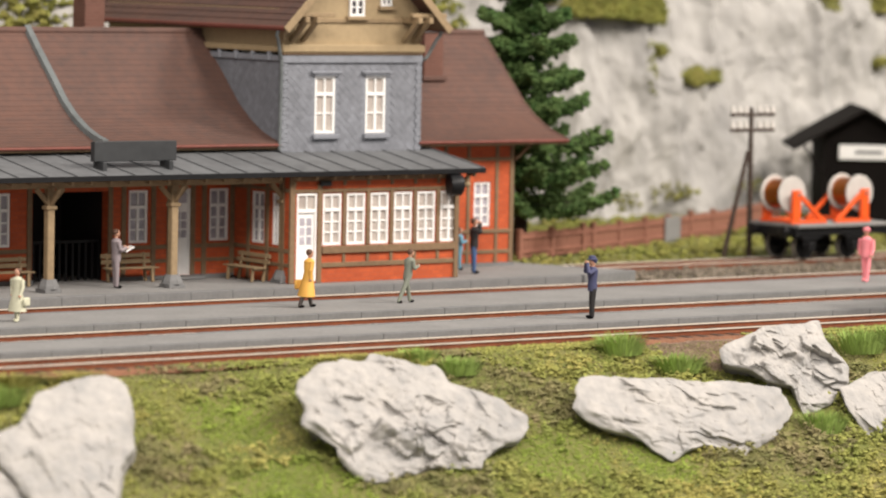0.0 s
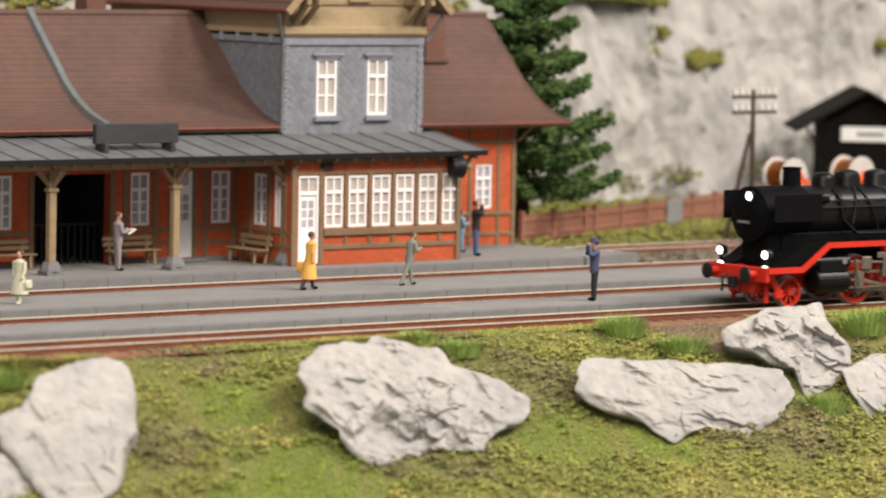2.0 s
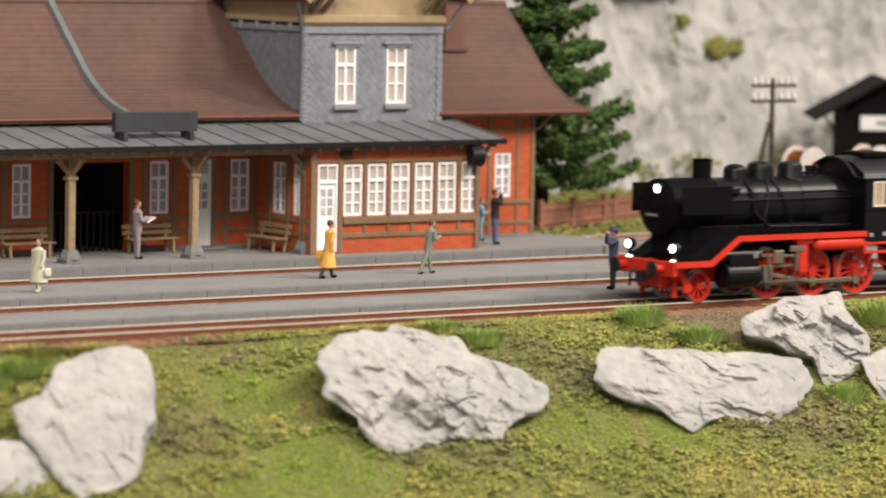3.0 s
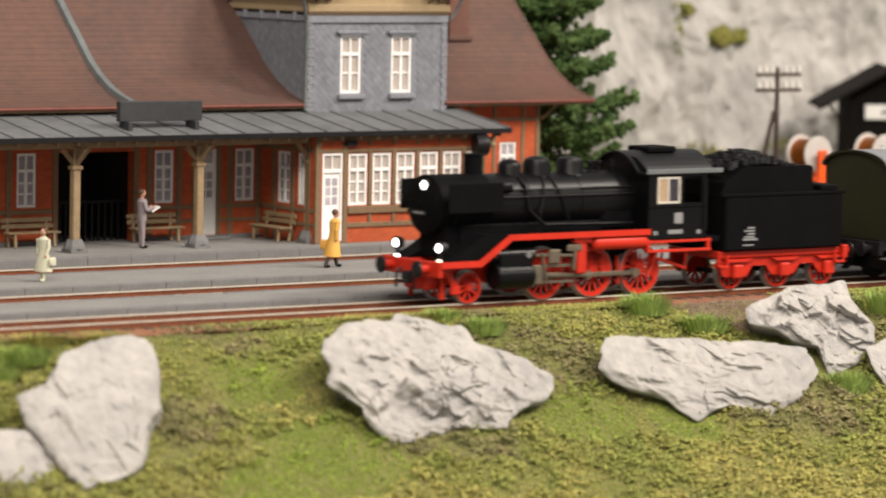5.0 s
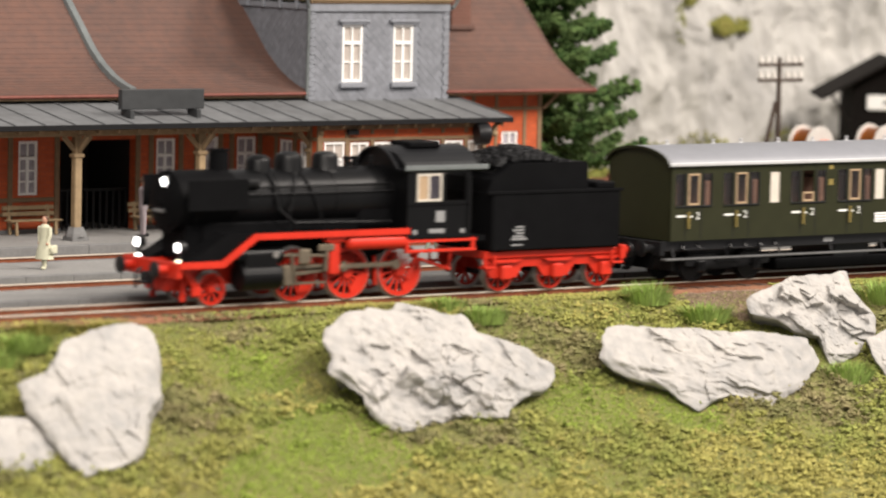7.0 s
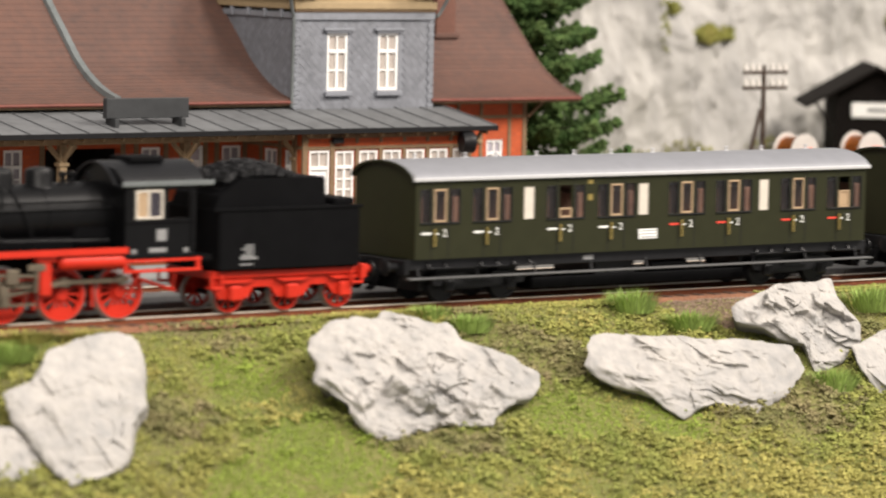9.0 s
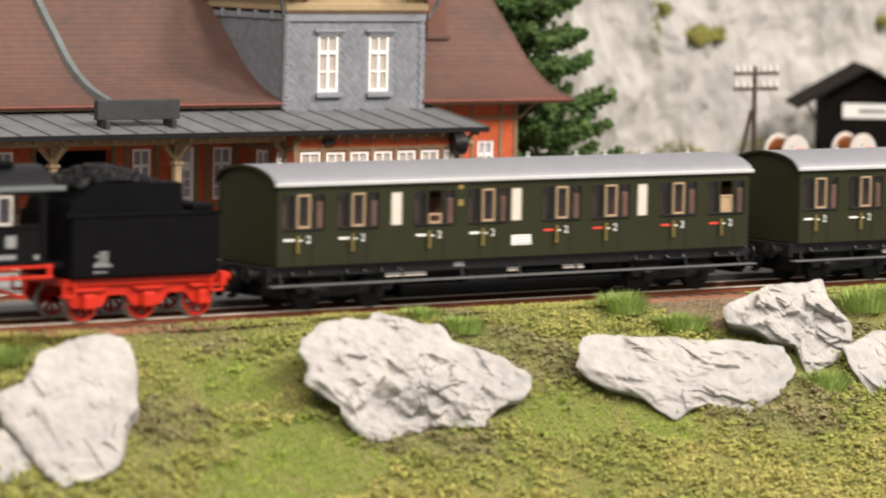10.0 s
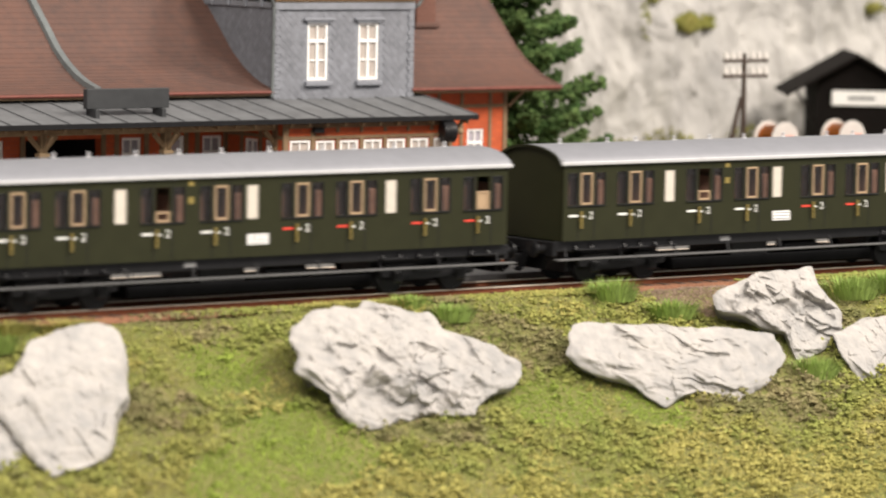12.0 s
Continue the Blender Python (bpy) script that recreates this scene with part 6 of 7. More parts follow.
def turf_kind(x, y, jitter):
    """Yellow towards the foot of the bank and the track's edge, dark in patches, green elsewhere."""
    tone = 1.25 * noise.noise((x * 0.24, y * 0.42, 9.1)) + 0.45 * noise.noise((x * 0.8, y * 1.2, 2.2)) + jitter
    tone += max(0.0, (-6.6 - y) * 0.24) - 0.10
    if y > -2.1 and x < 4:
        tone += 0.12
    for cx, cy, r in ((2.6, -5.9, 1.5), (-6.3, -6.6, 2.2), (6.0, -6.2, 1.3), (-6.8, -3.6, 1.4), (-9.0, -7.6, 1.6)):
        if math.hypot((x - cx) * 0.8, (y - cy) * 1.25) < r * (0.8 + 0.6 * jitter):
            return "d"
    return "b" if tone > 0.40 else ("c" if tone < -0.36 else "a")


def bank_turf():
    rng = np.random.default_rng(4)
    pts, sizes = {k: [] for k in "abcd"}, {k: [] for k in "abcd"}
    def bare(x, y):
        return ((x - 11.4) / 2.1) ** 2 + ((y + 1.9) / 0.95) ** 2 < 1 + 0.5 * noise.noise((x * 1.5, y * 1.5, 6))
    for i in range(95000):                       # short nap
        x, y = rng.uniform(-20, 27), -1.45 - 12.0 * rng.uniform() ** 1.05
        if bare(x, y) or (y > -1.8 and rng.uniform() < 0.5):
            continue
        k = turf_kind(x, y, rng.uniform(-0.2, 0.2))
        if k != "d" and rng.uniform() < 0.2:
            k = "c"                              # brownish thatch, dark to put the shade of tussock gaps into the nap
        pts[k].append((x, y, bank_z(x, y) + rng.uniform(0.0, 0.04)))
        sizes[k].append(rng.uniform(0.028, 0.065))
    for i in range(9000):                        # nap creeping up to the front rail
        x = rng.uniform(-9, 27)
        if x < -3 and rng.uniform() > (x + 9) / 6:
            continue
        y = rng.uniform(-1.75, -1.12 - 0.2 * noise.noise((x * 0.7, 0, 4)))
        if 8.8 < x < 13.2:
            continue
        k = turf_kind(x, y, rng.uniform(-0.2, 0.2))
        pts[k].append((x, y, (-0.19 if y > -1.55 else -0.24) + rng.uniform(0.0, 0.06)))
        sizes[k].append(rng.uniform(0.035, 0.08))
    for i in range(8600):                        # foam tussocks
        x, y = rng.uniform(-20, 27), -2.0 - 11.1 * rng.uniform() ** 1.05
        if bare(x, y) or noise.noise((x * 0.45, y * 0.7, 1.7)) + rng.uniform(-0.25, 0.25) < -0.2:
            continue
        k = turf_kind(x, y, rng.uniform(-0.15, 0.15))
        if k == "d" and rng.uniform() < 0.93:
            continue
        r, z = 0.12 + 0.26 * rng.uniform() ** 1.4, bank_z(x, y)
        if y > -2.5:
            r *= 0.6
        for _ in range(int(5 + 34 * r)):
            d = rng.normal(size=3)
            d /= np.linalg.norm(d)
            q = r * rng.uniform(0.35, 0.9)
            pts[k].append((x + d[0] * q * 1.25, y + d[1] * q, z + abs(d[2]) * q * 1.1))
            sizes[k].append(rng.uniform(0.045, 0.105))
    scatter("turf", "green foam turf covering the bank", TURF, pts["a"], sizes["a"], 1)
    scatter("turf", "yellowish foam turf covering the bank", TURF_YELLOW, pts["b"], sizes["b"], 2)
    scatter("turf", "dark brown-green foam turf on the bank", TURF_DARK, pts["c"], sizes["c"], 3)
    scatter("turf", "lime green fine turf below the boulders", LIME, pts["d"], sizes["d"], 5)
    soil, size = [], []
    for i in range(9000):
        x, y = rng.uniform(8.8, 14), rng.uniform(-3.1, -1.35)
        if bare(x, y) or (y > -1.9 and rng.uniform() < 0.4):
            soil.append((x, y, bank_z(x, y) + rng.uniform(-0.01, 0.02)))
            size.append(rng.uniform(0.02, 0.05))
    scatter("soil", "bare pinkish-brown soil on the bank", SOIL, soil, size, 14, 0.6, "soil")


bank_turf()


def grass_tuft(x, y, w, h, seed, mat=GRASS, label="bright green tuft of standing grass"):
    rnd = random.Random(seed)
    m = M()
    for i in range(int(260 * w)):
        r, a = w * 0.5 * math.sqrt(rnd.random()), rnd.uniform(0, 6.283)
        bx, by = r * math.cos(a), r * math.sin(a) * 0.7
        hh = h * rnd.uniform(0.5, 1.0) * (1 - 0.5 * (r / w))
        lx, ly = bx * 0.6 + rnd.uniform(-0.12, 0.12), by * 0.5 + rnd.uniform(-0.12, 0.12)
        t = 0.022
        ca, sa = math.cos(a + 1.2) * t, math.sin(a + 1.2) * t
        m.add([(bx - ca, by - sa, -0.1), (bx + ca, by + sa, -0.1), (bx + lx * 0.5 + ca * 0.7, by + ly * 0.5 + sa * 0.7, hh * 0.6), (bx + lx * 0.5 - ca * 0.7, by + ly * 0.5 - sa * 0.7, hh * 0.6), (bx + lx, by + ly, hh)],
              [(0, 1, 2, 3), (3, 2, 4)])
    return part("grass_tuft", m, mat, label=label, category="grass", at=P(x, y, slope(y)), group="grass tufts on the bank")


for i, (x, y, w, h) in enumerate([(7.9, -1.9, 1.4, 0.75), (9.4, -2.75, 1.6, 0.6), (1.6, -2.3, 1.4, 0.55), (0.7, -1.6, 1.2, 0.4), (12.6, -5.5, 1.5, 0.7), (16.9, -2.4, 1.8, 0.8), (18.6, -2.2, 1.8, 0.7),
                                  (-13.4, -2.4, 1.5, 0.6), (-14.6, -2.9, 1.6, 0.6), (15.6, -4.3, 1.1, 0.6)]):
    grass_tuft(x, y, w, h, i)

for i, (x, y, w, h) in enumerate([(-1.9, -1.75, 1.5, 0.35), (-0.4, -1.7, 1.3, 0.3), (-10.6, -1.85, 1.5, 0.35), (-12.6, -1.7, 1.6, 0.3)]):
    grass_tuft(x, y, w, h, 40 + i, TURF_YELLOW, "straw-yellow tuft of short grass")


def fir_tree():
    t = thing("fir_tree", P(23.95, 23.6, -0.33), "tall dark green fir with drooping layered branches", "tree")
    m = M()
    rnd = random.Random(7)
    pts = [(rnd.uniform(-0.05, 0.05), rnd.uniform(-0.05, 0.05), z) for z in np.linspace(0, 13, 9)]
    for k, (p, q) in enumerate(zip(pts, pts[1:])):
        m.tube(p, q, 0.30 * (1 - k / 8.6), 0.30 * (1 - (k + 1) / 8.6), n=10)
    part("trunk", m, BARK, t, "grey-brown bark", smooth=True)
    P_, sz = [], []
    limbs = M()
    z, k = 2.5, 0
    while z < 12.6:
        reach = 4.3 * (1 - (z - 2.0) / 11.6) ** 0.85
        n = 9 if z < 8 else 8
        for i in range(n):
            a = 6.283 * i / n + k * 0.7 + rnd.uniform(-0.3, 0.3)
            L = reach * rnd.uniform(0.66, 1.08)
            zz = z + rnd.uniform(-0.15, 0.15)
            dirx, diry = math.cos(a), math.sin(a)
            if dirx < -0.1 and 4.0 < zz < 9.3:          # kept short beside the station's verge
                L = min(L, 1.9 / -dirx)
            old = None
            for s in range(13):
                f = s / 12
                r = L * f
                h = zz - 0.5 * math.sin(f * 2.2) * (L / 4.5) + 0.75 * f * f * (L / 4.5)
                p = (dirx * r, diry * r, h)
                if old and s % 3 == 0:
                    limbs.tube(old, p, 0.06 * (1.15 - f), 0.06 * (1.1 - f) + 0.004, n=5)
                    old = p
                if old is None:
                    old = p
                if f < 0.14:
                    continue
                half = 0.62 * (L / 4.5) ** 0.5 * math.sin(min(1.0, 1.25 * (1 - f) + 0.18) * 1.57)
                for c in range(36):
                    side = rnd.uniform(-half, half)
                    P_.append((p[0] - diry * side + rnd.uniform(-0.1, 0.1), p[1] + dirx * side + rnd.uniform(-0.1, 0.1), p[2] - abs(side) * 0.45 + rnd.uniform(-0.27, 0.13)))
                    sz.append(rnd.uniform(0.06, 0.15))
        z += 1.22 * (1 - 0.03 * k)
        k += 1
    for _ in range(5200):                       # dense inner growth round the trunk
        z = rnd.uniform(2.6, 12.4)
        r, a = 1.9 * (1 - (z - 2.0) / 11.6) ** 0.85 * math.sqrt(rnd.random()), rnd.uniform(0, 6.283)
        P_.append((r * math.cos(a), r * math.sin(a), z - 0.15 * r))
        sz.append(rnd.uniform(0.06, 0.15))
    part("limb", limbs, BARK, t, kind="stuff")
    crown = scatter("crown", "", NEEDLES, P_, sz, 9, 0.8)
    crown.parent = t
    crown["label"], crown["kind"] = "dense dark green needle clumps", "stuff"
    del crown["category"]


fir_tree()


def cliff_y(x, z):
    return 33.0 + 0.22 * z + 1.3 * noise.noise((x * 0.13, z * 0.06, 5)) + 0.7 * noise.noise((x * 0.3, z * 0.10, 1)) + max(0, (30 - x) * 0.02)


def cliff():
    m = M()
    xs, zs = np.concatenate([np.linspace(-25, 21, 90), np.linspace(21.2, 64, 430), np.linspace(64.5, 95, 60)]), np.linspace(-0.6, 17, 190)
    gx, gz = np.meshgrid(xs, zs)
    x, z = gx.ravel(), gz.ravel()
    q = np.stack([x, z, np.zeros_like(x)], -1)
    wx, wz = x + 0.9 * fractal_noise(q * 0.35, 3, 3), z + 0.9 * fractal_noise(q * 0.35 + 5, 7, 3)
    fx = x + 0.3 * fractal_noise(q * 0.5, 3, 2)
    flutes = np.abs(fractal_noise(np.stack([fx * 0.5, z * 0.09, 0 * x], -1), 11, 2)) ** 0.8      # upright clefts
    ledges = fractal_noise(np.stack([wx * 0.12, wz * 0.62, 0 * x], -1), 17, 2)
    deep = 1.0 * flutes + 0.22 * ledges
    rng = np.random.default_rng(31)
    cell = rng.uniform(-0.5, 0.5, 400)
    bx, bz = np.floor(wx * 0.52 + 0.3 * np.sin(np.floor(wz * 0.3) * 2.1)), np.floor(wz * 0.30 + 0.35 * np.sin(np.floor(wx * 0.52) * 1.7))
    deep += 0.14 * cell[((bx * 31 + bz * 57) % 400).astype(int)]                                 # broken blocks
    deep += 0.20 * fractal_noise(np.stack([x * 1.5, z * 0.8, 0 * x], -1), 23, 4, 0.55)
    base = np.array([cliff_y(a, b) for a, b in zip(x.tolist(), z.tolist())])
    v = np.stack([x + 0.15 * value_noise(q * 0.8, 41), base + deep - 0.35, z + 0.25 * value_noise(q * 0.8, 43)], -1)
    n = len(xs)
    m.add(v.tolist(), [(j * n + i, j * n + i + 1, (j + 1) * n + i + 1, (j + 1) * n + i) for j in range(len(zs) - 1) for i in range(n - 1)])
    part("cliff", m, CLIFF, label="pale craggy plaster rock face behind the station", category="cliff", kind="structure", smooth=True)
    rng = np.random.default_rng(12)
    pts, size = [], []
    patches = [(37.6, 9.6, 4.6, 2.1, 7600), (41.8, 6.25, 1.5, 0.45, 950), (38.9, 6.7, 0.25, 1.1, 130), (39.7, 7.3, 0.35, 0.3, 90), (51.4, 9.6, 2.6, 1.0, 1900), (52.6, 6.8, 0.6, 0.3, 140),
               (33.0, 1.0, 3.5, 0.5, 260), (39.5, 1.5, 1.6, 0.6, 50), (36.5, 1.2, 2.4, 0.5, 120), (45, 1.6, 3.0, 0.5, 90)]
    for cx, cz, rx, rz, k in patches:
        for _ in range(k):
            a, r = rng.uniform(0, 6.283), math.sqrt(rng.uniform())
            r *= 0.75 + 0.45 * noise.noise((math.cos(a) * 1.5 + cx, math.sin(a) * 1.5, cz))
            x, z = cx + rx * r * math.cos(a), cz + rz * r * math.sin(a)
            pts.append((x, cliff_y(x, z) + rng.uniform(-0.2, 0.4), z))
            size.append(rng.uniform(0.06, 0.16))
    for _ in range(9000):
        x, z = rng.uniform(-8, 29.5), rng.uniform(5.0, 14)
        pts.append((x, cliff_y(x, z) + rng.uniform(-0.3, 0.6), z))
        size.append(rng.uniform(0.12, 0.32))
    scatter("moss", "yellow-green moss and shrubs on the rock face", MOSS, pts, size, 6, 0.9, "moss")
    pts, size = [], []
    for _ in range(9000):
        x, y = rng.uniform(20, 60), rng.uniform(21.4, 33.5)
        if noise.noise((x * 0.3, y * 0.4, 3)) < -0.25:
            continue
        pts.append((x, y, slope(y) + rng.uniform(0.0, 0.12)))
        size.append(rng.uniform(0.07, 0.2))
    scatter("turf", "yellow-green rough turf behind the siding", MOSS, pts, size, 8)
    stones, size = [], []
    for _ in range(4200):
        x, y = rng.uniform(21.5, 48), rng.uniform(14.6, 18.6)
        if x < 23.5 + (y - 15) * -0.1 and y > 15.2 or abs(y - 18.6) < 0.02:
            continue
        if x < 23 and y < 16:
            continue
        stones.append((x, y, -0.24 + rng.uniform(0, 0.10)))
        size.append(rng.uniform(0.05, 0.13))
    scatter("ballast_stones", "loose grey-brown stones between the tracks", GREY_BALLAST, stones, size, 10, 0.8, "ballast")


cliff()


def fence():
    t = thing("fence", P(0, 0, 0), "red-brown close-boarded garden fence", "fence")
    line = [(22.6, 21.95), (27.0, 23.15), (32.3, 25.1), (37.7, 27.4), (43.0, 30.6)]
    first = {}
    for (xa, ya), (xb, yb) in zip(line, line[1:]):
        L, ang = math.hypot(xb - xa, yb - ya), math.degrees(math.atan2(yb - ya, xb - xa))
        n = int(L / 0.21)
        for i in range(n):
            f = (i + 0.5) / n
            x, y = xa + (xb - xa) * f, ya + (yb - ya) * f
            key = "post" if i % 9 == 0 else "board"
            if key not in first:
                mm = M().box(-0.1, 0.1, -0.1, 0.1, 0, 1.12, 0.02) if key == "post" else M().box(-0.095, 0.095, -0.025, 0.025, 0.03, 0.98, 0.015)
                first[key] = part(key, mm, FENCE, t, at=P(x, y, slope(y), 0, 0, ang)).data
            else:
                ob = new(key, first[key])
                ob.parent = t
                ob.matrix_basis = P(x, y, slope(y) + random.uniform(-0.03, 0.02), 0, random.uniform(-0.8, 0.8), ang)
        part("rail", M().bar((xa, ya - 0.05, slope(ya) + 0.80), (xb, yb - 0.05, slope(yb) + 0.80), 0.06, 0.09), FENCE, t)
        part("rail", M().bar((xa, ya - 0.05, slope(ya) + 0.28), (xb, yb - 0.05, slope(yb) + 0.28), 0.06, 0.09), FENCE, t)
    part("gate", M().box(-0.62, 0.62, -0.12, -0.06, 0.05, 1.0, 0.02).box(-0.5, 0.5, -0.14, -0.12, 0.15, 0.9, 0.01), PAVING, t, "plain grey metal gate panel", at=P(32.6, 25.2, slope(25.2), 0, 0, 22))


fence()


def telegraph_pole():
    t = thing("telegraph_pole", P(33.2, 21.3, -0.3), "dark wooden telegraph pole with strut and white insulators", "pole")
    part("mast", M().tube((0, 0, 0), (-0.06, 0, 5.85), 0.12, 0.085, n=10), POLE, t)
    part("strut", M().tube((-1.25, 0.1, 0), (-0.12, 0.06, 4.2), 0.10, 0.08, n=10), POLE, t)
    for z in (5.0, 5.58):
        arm = part("crossarm", M().box(-1.16, 1.04, -0.13, -0.05, z - 0.06, z + 0.06, 0.01), POLE, t)
        for x in (-1.05, -0.72, -0.39, 0.27, 0.60, 0.93):
            part("insulator", M().lathe((x, -0.09, z + 0.05), (0, 0, 1), [(0, 0.03), (0.03, 0.11), (0.12, 0.115), (0.18, 0.075), (0.26, 0.08), (0.3, 0.03)], 12), PORCELAIN, arm, smooth=True)


telegraph_pole()


def goods_shed():
    g = slope(27)
    t = thing("goods_shed", P(44.25, 27.0, g, 0, 0, -36.8), "blackened timber goods shed with a gabled roof", "shed")
    ap, ev, half, wall = 5.22 - g, 3.58 - g, 2.85, 1.62
    k = (ap - ev) / half
    zw = ap - k * wall
    part("body", M().prism([(-wall, 0), (wall, 0), (wall, zw), (0, ap - 0.1), (-wall, zw)], "y", 0, 5), SHED, t, "black-brown boarded walls")
    for i in range(16):
        x = -wall + 0.1 + i * 0.203
        part("board", M().box(x - 0.085, x + 0.085, -0.04, 0, 0.05, ap - 0.15 - k * abs(x), 0.01), SHED, t)
    for s in (-1, 1):
        part("roof", M().prism([(0, ap), (s * half, ev), (s * half, ev - 0.12), (0, ap - 0.14)], "y", -0.6, 5.5), SHED, t, "dark felted roof slope")
        part("brace", M().bar((s * wall, -0.1, 2.2), (s * half * 0.86, -0.1, ev + 0.1), 0.09, 0.1, 0.01), SHED, t)
    sg = part("sign", M().box(-1.0, 1.5, -0.12, -0.05, 3.1 - g, 3.70 - g, 0.02), WHITE, t, "white name board with faded lettering")
    part("letter_bar", M().box(-0.35, 0.75, -0.13, -0.12, 3.32 - g, 3.48 - g), GREY_BAR, sg)


goods_shed()


def cable_wagon():
    t = thing("flat_wagon", P(0, 19.35, 0), "black flat wagon on the goods siding", "wagon")
    part("deck", M().box(32.7, 37.5, -1.4, 1.4, 1.22, 1.34, 0.02), PAVING, t, "grey plank deck")
    part("sole_bar", M().box(32.75, 37.45, -1.25, -1.1, 0.92, 1.22, 0.02).box(32.75, 37.45, 1.1, 1.25, 0.92, 1.22, 0.02), BLACK, t)
    for x, way in ((32.75, -1), (37.45, 1)):
        part("buffer_beam", M().box(x - 0.08, x + 0.08, -1.3, 1.3, 0.85, 1.22, 0.02), BLACK, t)
        buffers(t, x, way, BLACK)
    for x in (33.5, 35.7):
        for s in (-1, 1):
            wheel("wheel", 0.5, 0, BLACK, t, P(x, s * 0.78, 0.5) @ pose(0, 0, 0, 0, 0, 0 if s < 0 else 180))
            part("axle_guard", M().prism([(x - 0.45, 0.95), (x + 0.45, 0.95), (x + 0.2, 0.3), (x - 0.2, 0.3)], "y", *sorted((s * 1.05, s * 1.12))).box(x - 0.17, x + 0.17, *sorted((s * 1.1, s * 1.26)), 0.34, 0.66, 0.03), BLACK, t)
            part("leaf_spring", M().prism([(x - 0.6, 0.9), (x + 0.6, 0.9), (x + 0.3, 0.76), (x - 0.3, 0.76)], "y", *sorted((s * 1.12, s * 1.22))), BLACK, t)
        part("axle", M().tube((x, -0.78, 0.5), (x, 0.78, 0.5), 0.08, n=8), BLACK, t)
    c = thing("cable_cradle", P(0, 19.35, 1.34), "bright orange steel cradle on the flat wagon", "cradle")
    for s in (-1, 1):
        for x, k in ((33.05, 1), (36.5, -1)):
            part("base_rail", M().box(*sorted((x - k * 0.28, x + k * 1.5)), s * 0.8 - 0.1, s * 0.8 + 0.1, 0, 0.13, 0.02), ORANGE, c)
            part("upright", M().box(x - 0.2, x + 0.2, s * 0.8 - 0.09, s * 0.8 + 0.09, 0.13, 1.25, 0.04), ORANGE, c)
            part("stay", M().bar((x + k * 0.1, s * 0.8, 1.12), (x + k * 1.35, s * 0.8, 0.1), 0.12, 0.16, 0.02), ORANGE, c)
    for x in (33.05, 36.5):
        part("cross_rail", M().box(x - 0.08, x + 0.08, -0.7, 0.7, 0, 0.10, 0.02), ORANGE, c)
    for x in (33.1, 36.5):
        d = thing("cable_drum", P(x, 19.35, 2.42), "grey cable drum wound with copper wire", "cable drum", "cable drums")
        part("winding", M().lathe((0, -0.46, 0), (0, 1, 0), [(0, 0.52)] + [(0.02 + k * 0.08, 0.52 + 0.022 * (k % 2)) for k in range(12)] + [(0.92, 0.52)], 28), COPPER, d, "copper wire winding", smooth=True)
        for y in (-0.54, 0.46):
            part("flange", M().lathe((0, y, 0), (0, 1, 0), [(0, 0.66), (0.02, 0.68), (0.06, 0.68), (0.08, 0.66)], 36), DRUM, d, "pale grey round flange")
        part("axle", M().tube((0, -0.92, 0), (0, 0.92, 0), 0.07, n=10), STEEL, d)


cable_wagon()


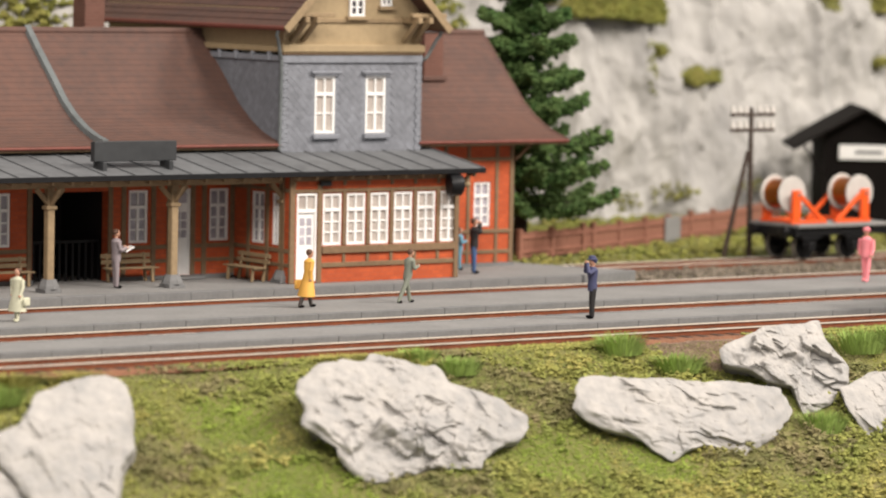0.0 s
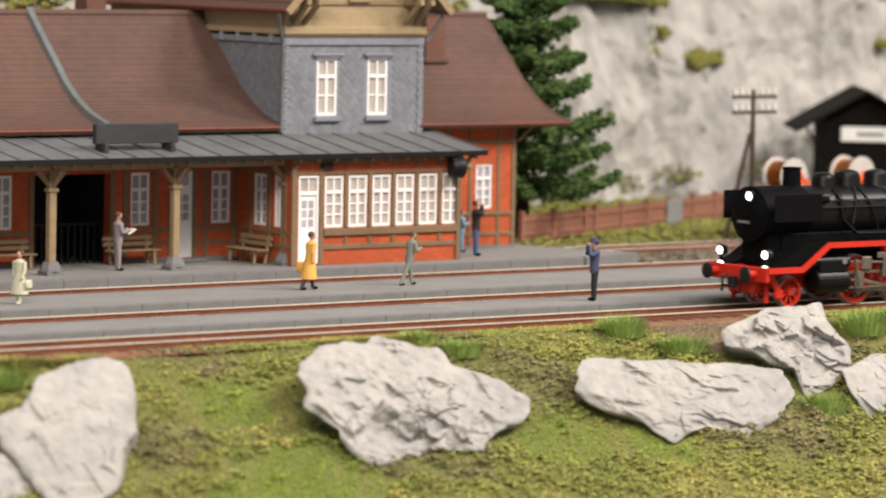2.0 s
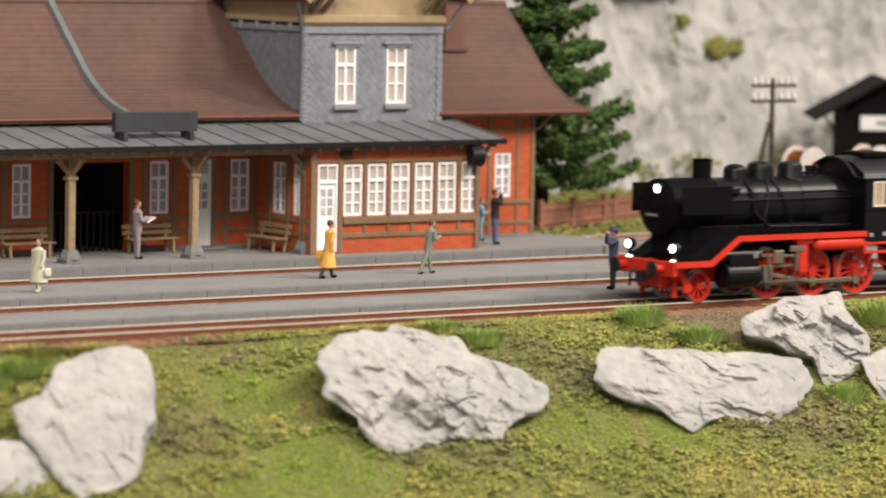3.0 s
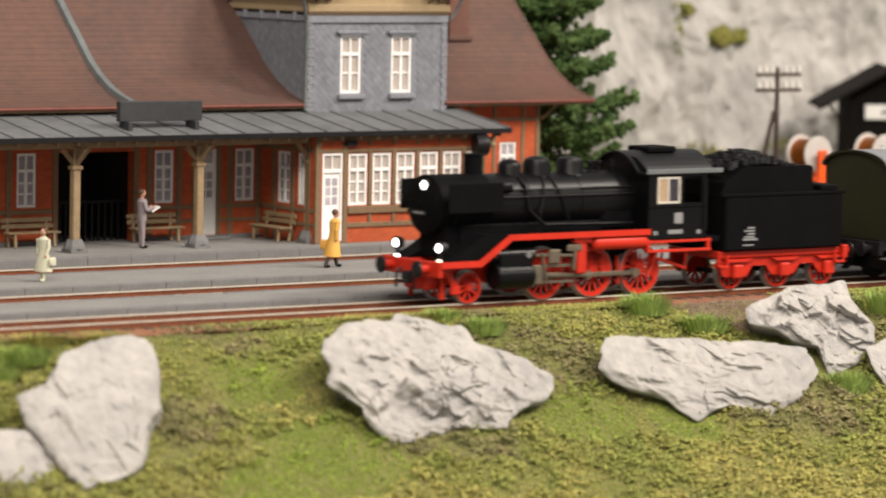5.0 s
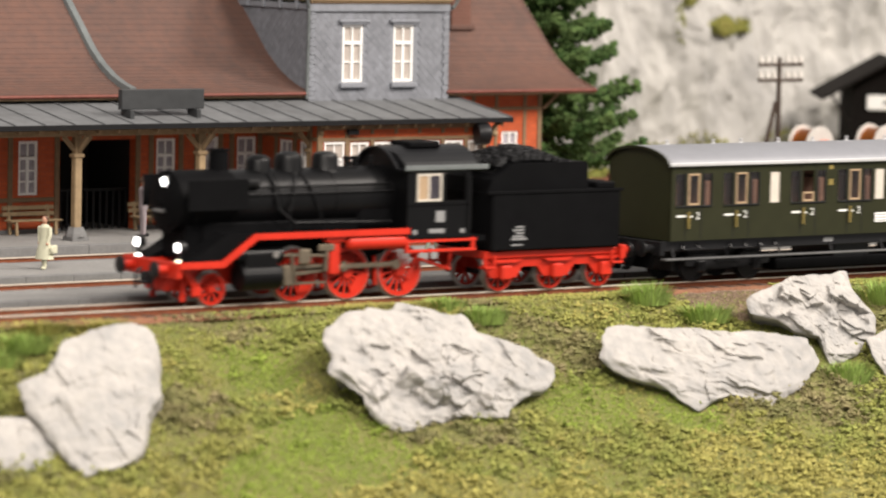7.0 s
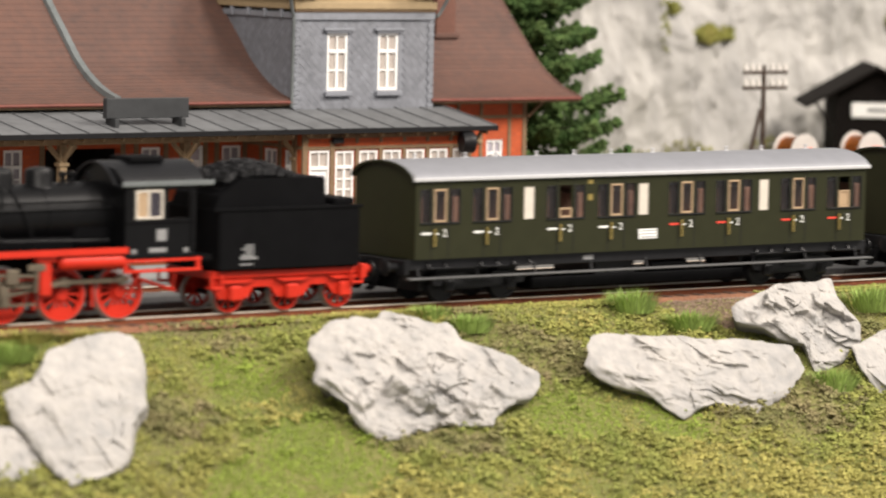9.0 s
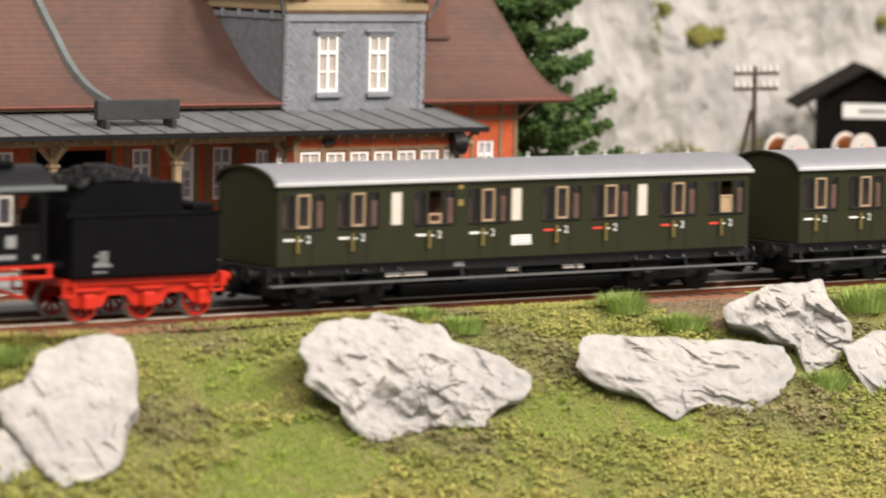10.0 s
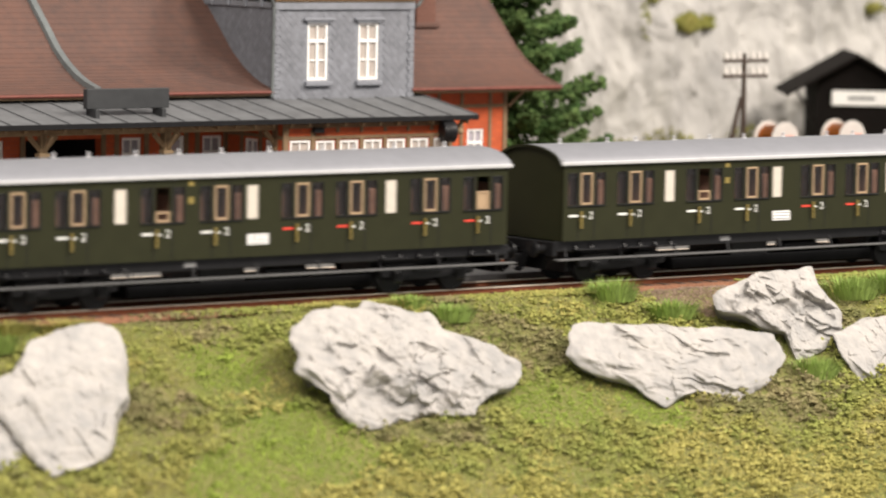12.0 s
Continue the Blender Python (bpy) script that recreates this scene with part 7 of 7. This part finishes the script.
# ---- painted figurines, each one plain piece ----
def figurine(x, y, z, turn, h, coat, legs, hair, label, long_coat=False, stride=0.0, arms="down", hat=None, bag=None, lean=0.0, paper=False, shoes=None):
    m = M()
    mats = [coat, legs, SKIN, hair, hat or hair, bag or coat, shoes or DULL_BLACK]
    k = h / 1.75
    def at(p):
        return (p[0] * k + lean * p[2] * k, p[1] * k, p[2] * k)
    for s in (-1, 1):
        m.slot = 1
        fx = stride * s
        m.tube(at((0.02, s * 0.09, 0.86)), at((fx * 0.5, s * 0.1, 0.46)), 0.095 * k, 0.075 * k, 10)
        m.tube(at((fx * 0.5, s * 0.1, 0.48)), at((fx, s * 0.1, 0.05)), 0.075 * k, 0.055 * k, 10)
        m.slot = 6
        m.ball(at((fx - 0.06, s * 0.1, 0.045)), 0.11 * k, 5, (1, 0.55, 0.45))
    m.slot = 0
    rings = [(0.80, 0.17), (0.95, 0.18), (1.10, 0.165), (1.25, 0.19), (1.40, 0.2), (1.47, 0.13), (1.5, 0.06)]
    if long_coat:
        rings = [(0.34, 0.33), (0.5, 0.30), (0.75, 0.24)] + rings[1:]
    n = 14
    v = []
    for zz, r in rings:
        v += [at((r * 0.78 * math.cos(6.283 * i / n), r * 1.05 * math.sin(6.283 * i / n), zz)) for i in range(n)]
    m.add(v, [(a * n + i, a * n + (i + 1) % n, (a + 1) * n + (i + 1) % n, (a + 1) * n + i) for a in range(len(rings) - 1) for i in range(n)] + [tuple(range(n)), tuple((len(rings) - 1) * n + i for i in range(n))])
    for s in (-1, 1):
        sh = (0, s * 0.22, 1.40)
        if arms == "down":
            el, ha = (0.05 * s, s * 0.27, 1.12), (-0.08 + 0.1 * s, s * 0.25, 0.86)
        elif arms == "fore" or (arms == "point" and s > 0):
            el, ha = (-0.06, s * 0.27, 1.14), (-0.30, s * 0.12, 1.22)
        else:                                   # raised to the face
            el, ha = (-0.16, s * 0.34, 1.32), (-0.18, s * 0.12, 1.62)
        m.slot = 0
        m.tube(at(sh), at(el), 0.07 * k, 0.06 * k, 9)
        m.tube(at(el), at(ha), 0.06 * k, 0.045 * k, 9)
        m.slot = 2
        m.ball(at(ha), 0.052 * k, 5)
    m.slot = 2
    m.tube(at((0, 0, 1.46)), at((0, 0, 1.56)), 0.055 * k, n=8)
    m.ball(at((-0.01, 0, 1.64)), 0.105 * k, 7, (1, 0.88, 1.15))
    m.slot = 3
    m.ball(at((0.025, 0, 1.675)), 0.11 * k, 6, (1, 0.95, 0.95))
    if hat:
        m.slot = 4
        m.lathe(at((-0.02, 0, 1.70)), (0, 0, 1), [(0, 0.155 * k), (0.02 * k, 0.155 * k), (0.03 * k, 0.11 * k), (0.1 * k, 0.10 * k), (0.12 * k, 0.05 * k)], 14)
    if paper:
        m.slot = 5
        m.box(-0.50 * k, -0.22 * k, -0.22 * k, 0.2 * k, 1.14 * k, 1.18 * k, 0, Matrix.Translation((0, 0, 0)) @ pose(-0.35 * k, 0, 1.2 * k, 0, 32, 0) @ Matrix.Translation((0.35 * k, 0, -1.2 * k)))
    elif bag:
        m.slot = 5
        m.box(-0.12 * k, 0.2 * k, -0.42 * k, -0.3 * k, 0.52 * k, 0.82 * k, 0.04)
    part("figurine", m, mats, label=label, category="figurine", at=P(x, y, z, 0, 0, turn), smooth=True, group="platform figurines")


def cloth(name, c):
    return material(name, c, 0.65, vary=0.2, grain=4, bump=0.15)


C_YELLOW, C_GREY, C_NAVY = cloth("yellow_cloth", (0.72, 0.39, 0.08)), cloth("grey_green_cloth", (0.20, 0.215, 0.17)), cloth("navy_cloth", (0.055, 0.06, 0.125))
C_BLACK, C_JEANS, C_WHITE = cloth("black_cloth", (0.02, 0.018, 0.018)), cloth("blue_denim", (0.05, 0.10, 0.22)), cloth("cream_cloth", (0.55, 0.54, 0.40))
C_LILAC, C_PINK, C_BROWN = cloth("grey_lilac_cloth", (0.26, 0.22, 0.23)), cloth("pink_cloth", (0.85, 0.27, 0.30)), cloth("brown_hair", (0.10, 0.05, 0.03))
C_BLUE, C_DARKLEG = cloth("light_blue_cloth", (0.14, 0.33, 0.45)), cloth("dark_leg_cloth", (0.06, 0.05, 0.045))
figurine(-5.97, 9.08, 0.10, 20, 1.55, C_WHITE, C_WHITE, C_BROWN, "figurine in a cream coat on the island platform", True, 0.1, bag=C_WHITE, shoes=C_WHITE)
figurine(2.06, 16.51, 0.2, 165, 1.88, C_LILAC, C_LILAC, C_BROWN, "figurine in a grey-lilac suit reading a newspaper", arms="fore", paper=True, bag=WHITE)
figurine(4.45, 9.29, 0.10, 170, 1.78, C_YELLOW, C_DARKLEG, C_BROWN, "figurine in a long yellow coat walking", True, 0.24, lean=-0.08, bag=C_YELLOW)
figurine(8.23, 9.28, 0.10, 175, 1.68, C_GREY, C_GREY, C_BROWN, "stooping figurine in a grey suit walking", False, 0.28, lean=-0.14, arms="fore")
figurine(16.45, 16.48, 0.2, 150, 1.88, C_BLACK, C_JEANS, C_BROWN, "figurine in black top and blue jeans holding a camera", arms="up")
figurine(16.9, 17.9, 0.2, 150, 1.45, C_BLUE, C_BLUE, C_BROWN, "figurine in light blue by the station wall", arms="fore")
figurine(10.65, 2.85, 0.07, -30, 1.86, C_NAVY, C_BLACK, C_NAVY, "figurine in navy uniform and cap with raised arms", arms="up", hat=C_NAVY)
figurine(28.05, 9.32, 0.10, 25, 1.82, C_PINK, C_PINK, C_BLACK, "figurine in pink overalls and cap", stride=0.12, hat=C_PINK, shoes=C_PINK)


# ---- what moves: the train rolls to the left at a steady crawl ----
def motions():
    speed, zero = 4.385, 5.5                     # full-size metres a second; the leading wheel passes x = 0 at this time
    times = [round(0.1 * k, 1) for k in range(121)]
    for ob, offset in VEHICLES:
        walk(ob, [(t, P(offset - speed * (t - zero), 0, 0)) for t in (0.0, 4.0, 8.0, 12.0)])
    for ob, x, y, z, s in WHEELS:
        rows = []
        for t in times:
            turn = math.degrees(speed * (t - zero) / z)
            rows.append((t, P(x, y, z) @ pose(0, 0, 0, 0, -turn, 0) @ pose(0, 0, 0, 0, 0, 0 if s < 0 else 180)))
        walk(ob, rows)
    for ob, x, y, z, how, s in RODS:
        rows = []
        for t in times:
            a = speed * (t - zero) / 0.75
            if s > 0:
                a += math.pi
            dx, dz = 0.32 * math.cos(a), 0.32 * math.sin(a)
            if how == "round":
                rows.append((t, P(x + dx, y, z + dz)))
            else:
                cx = 4.5 + dx - math.sqrt(4.0 - dz ** 2)
                if how == "slide":
                    rows.append((t, P(cx, y, z)))
                else:
                    rows.append((t, P(cx, y, z, 0, -math.degrees(math.asin((dz - 0.03) / 2.0)), 0)))
        walk(ob, rows)


motions()
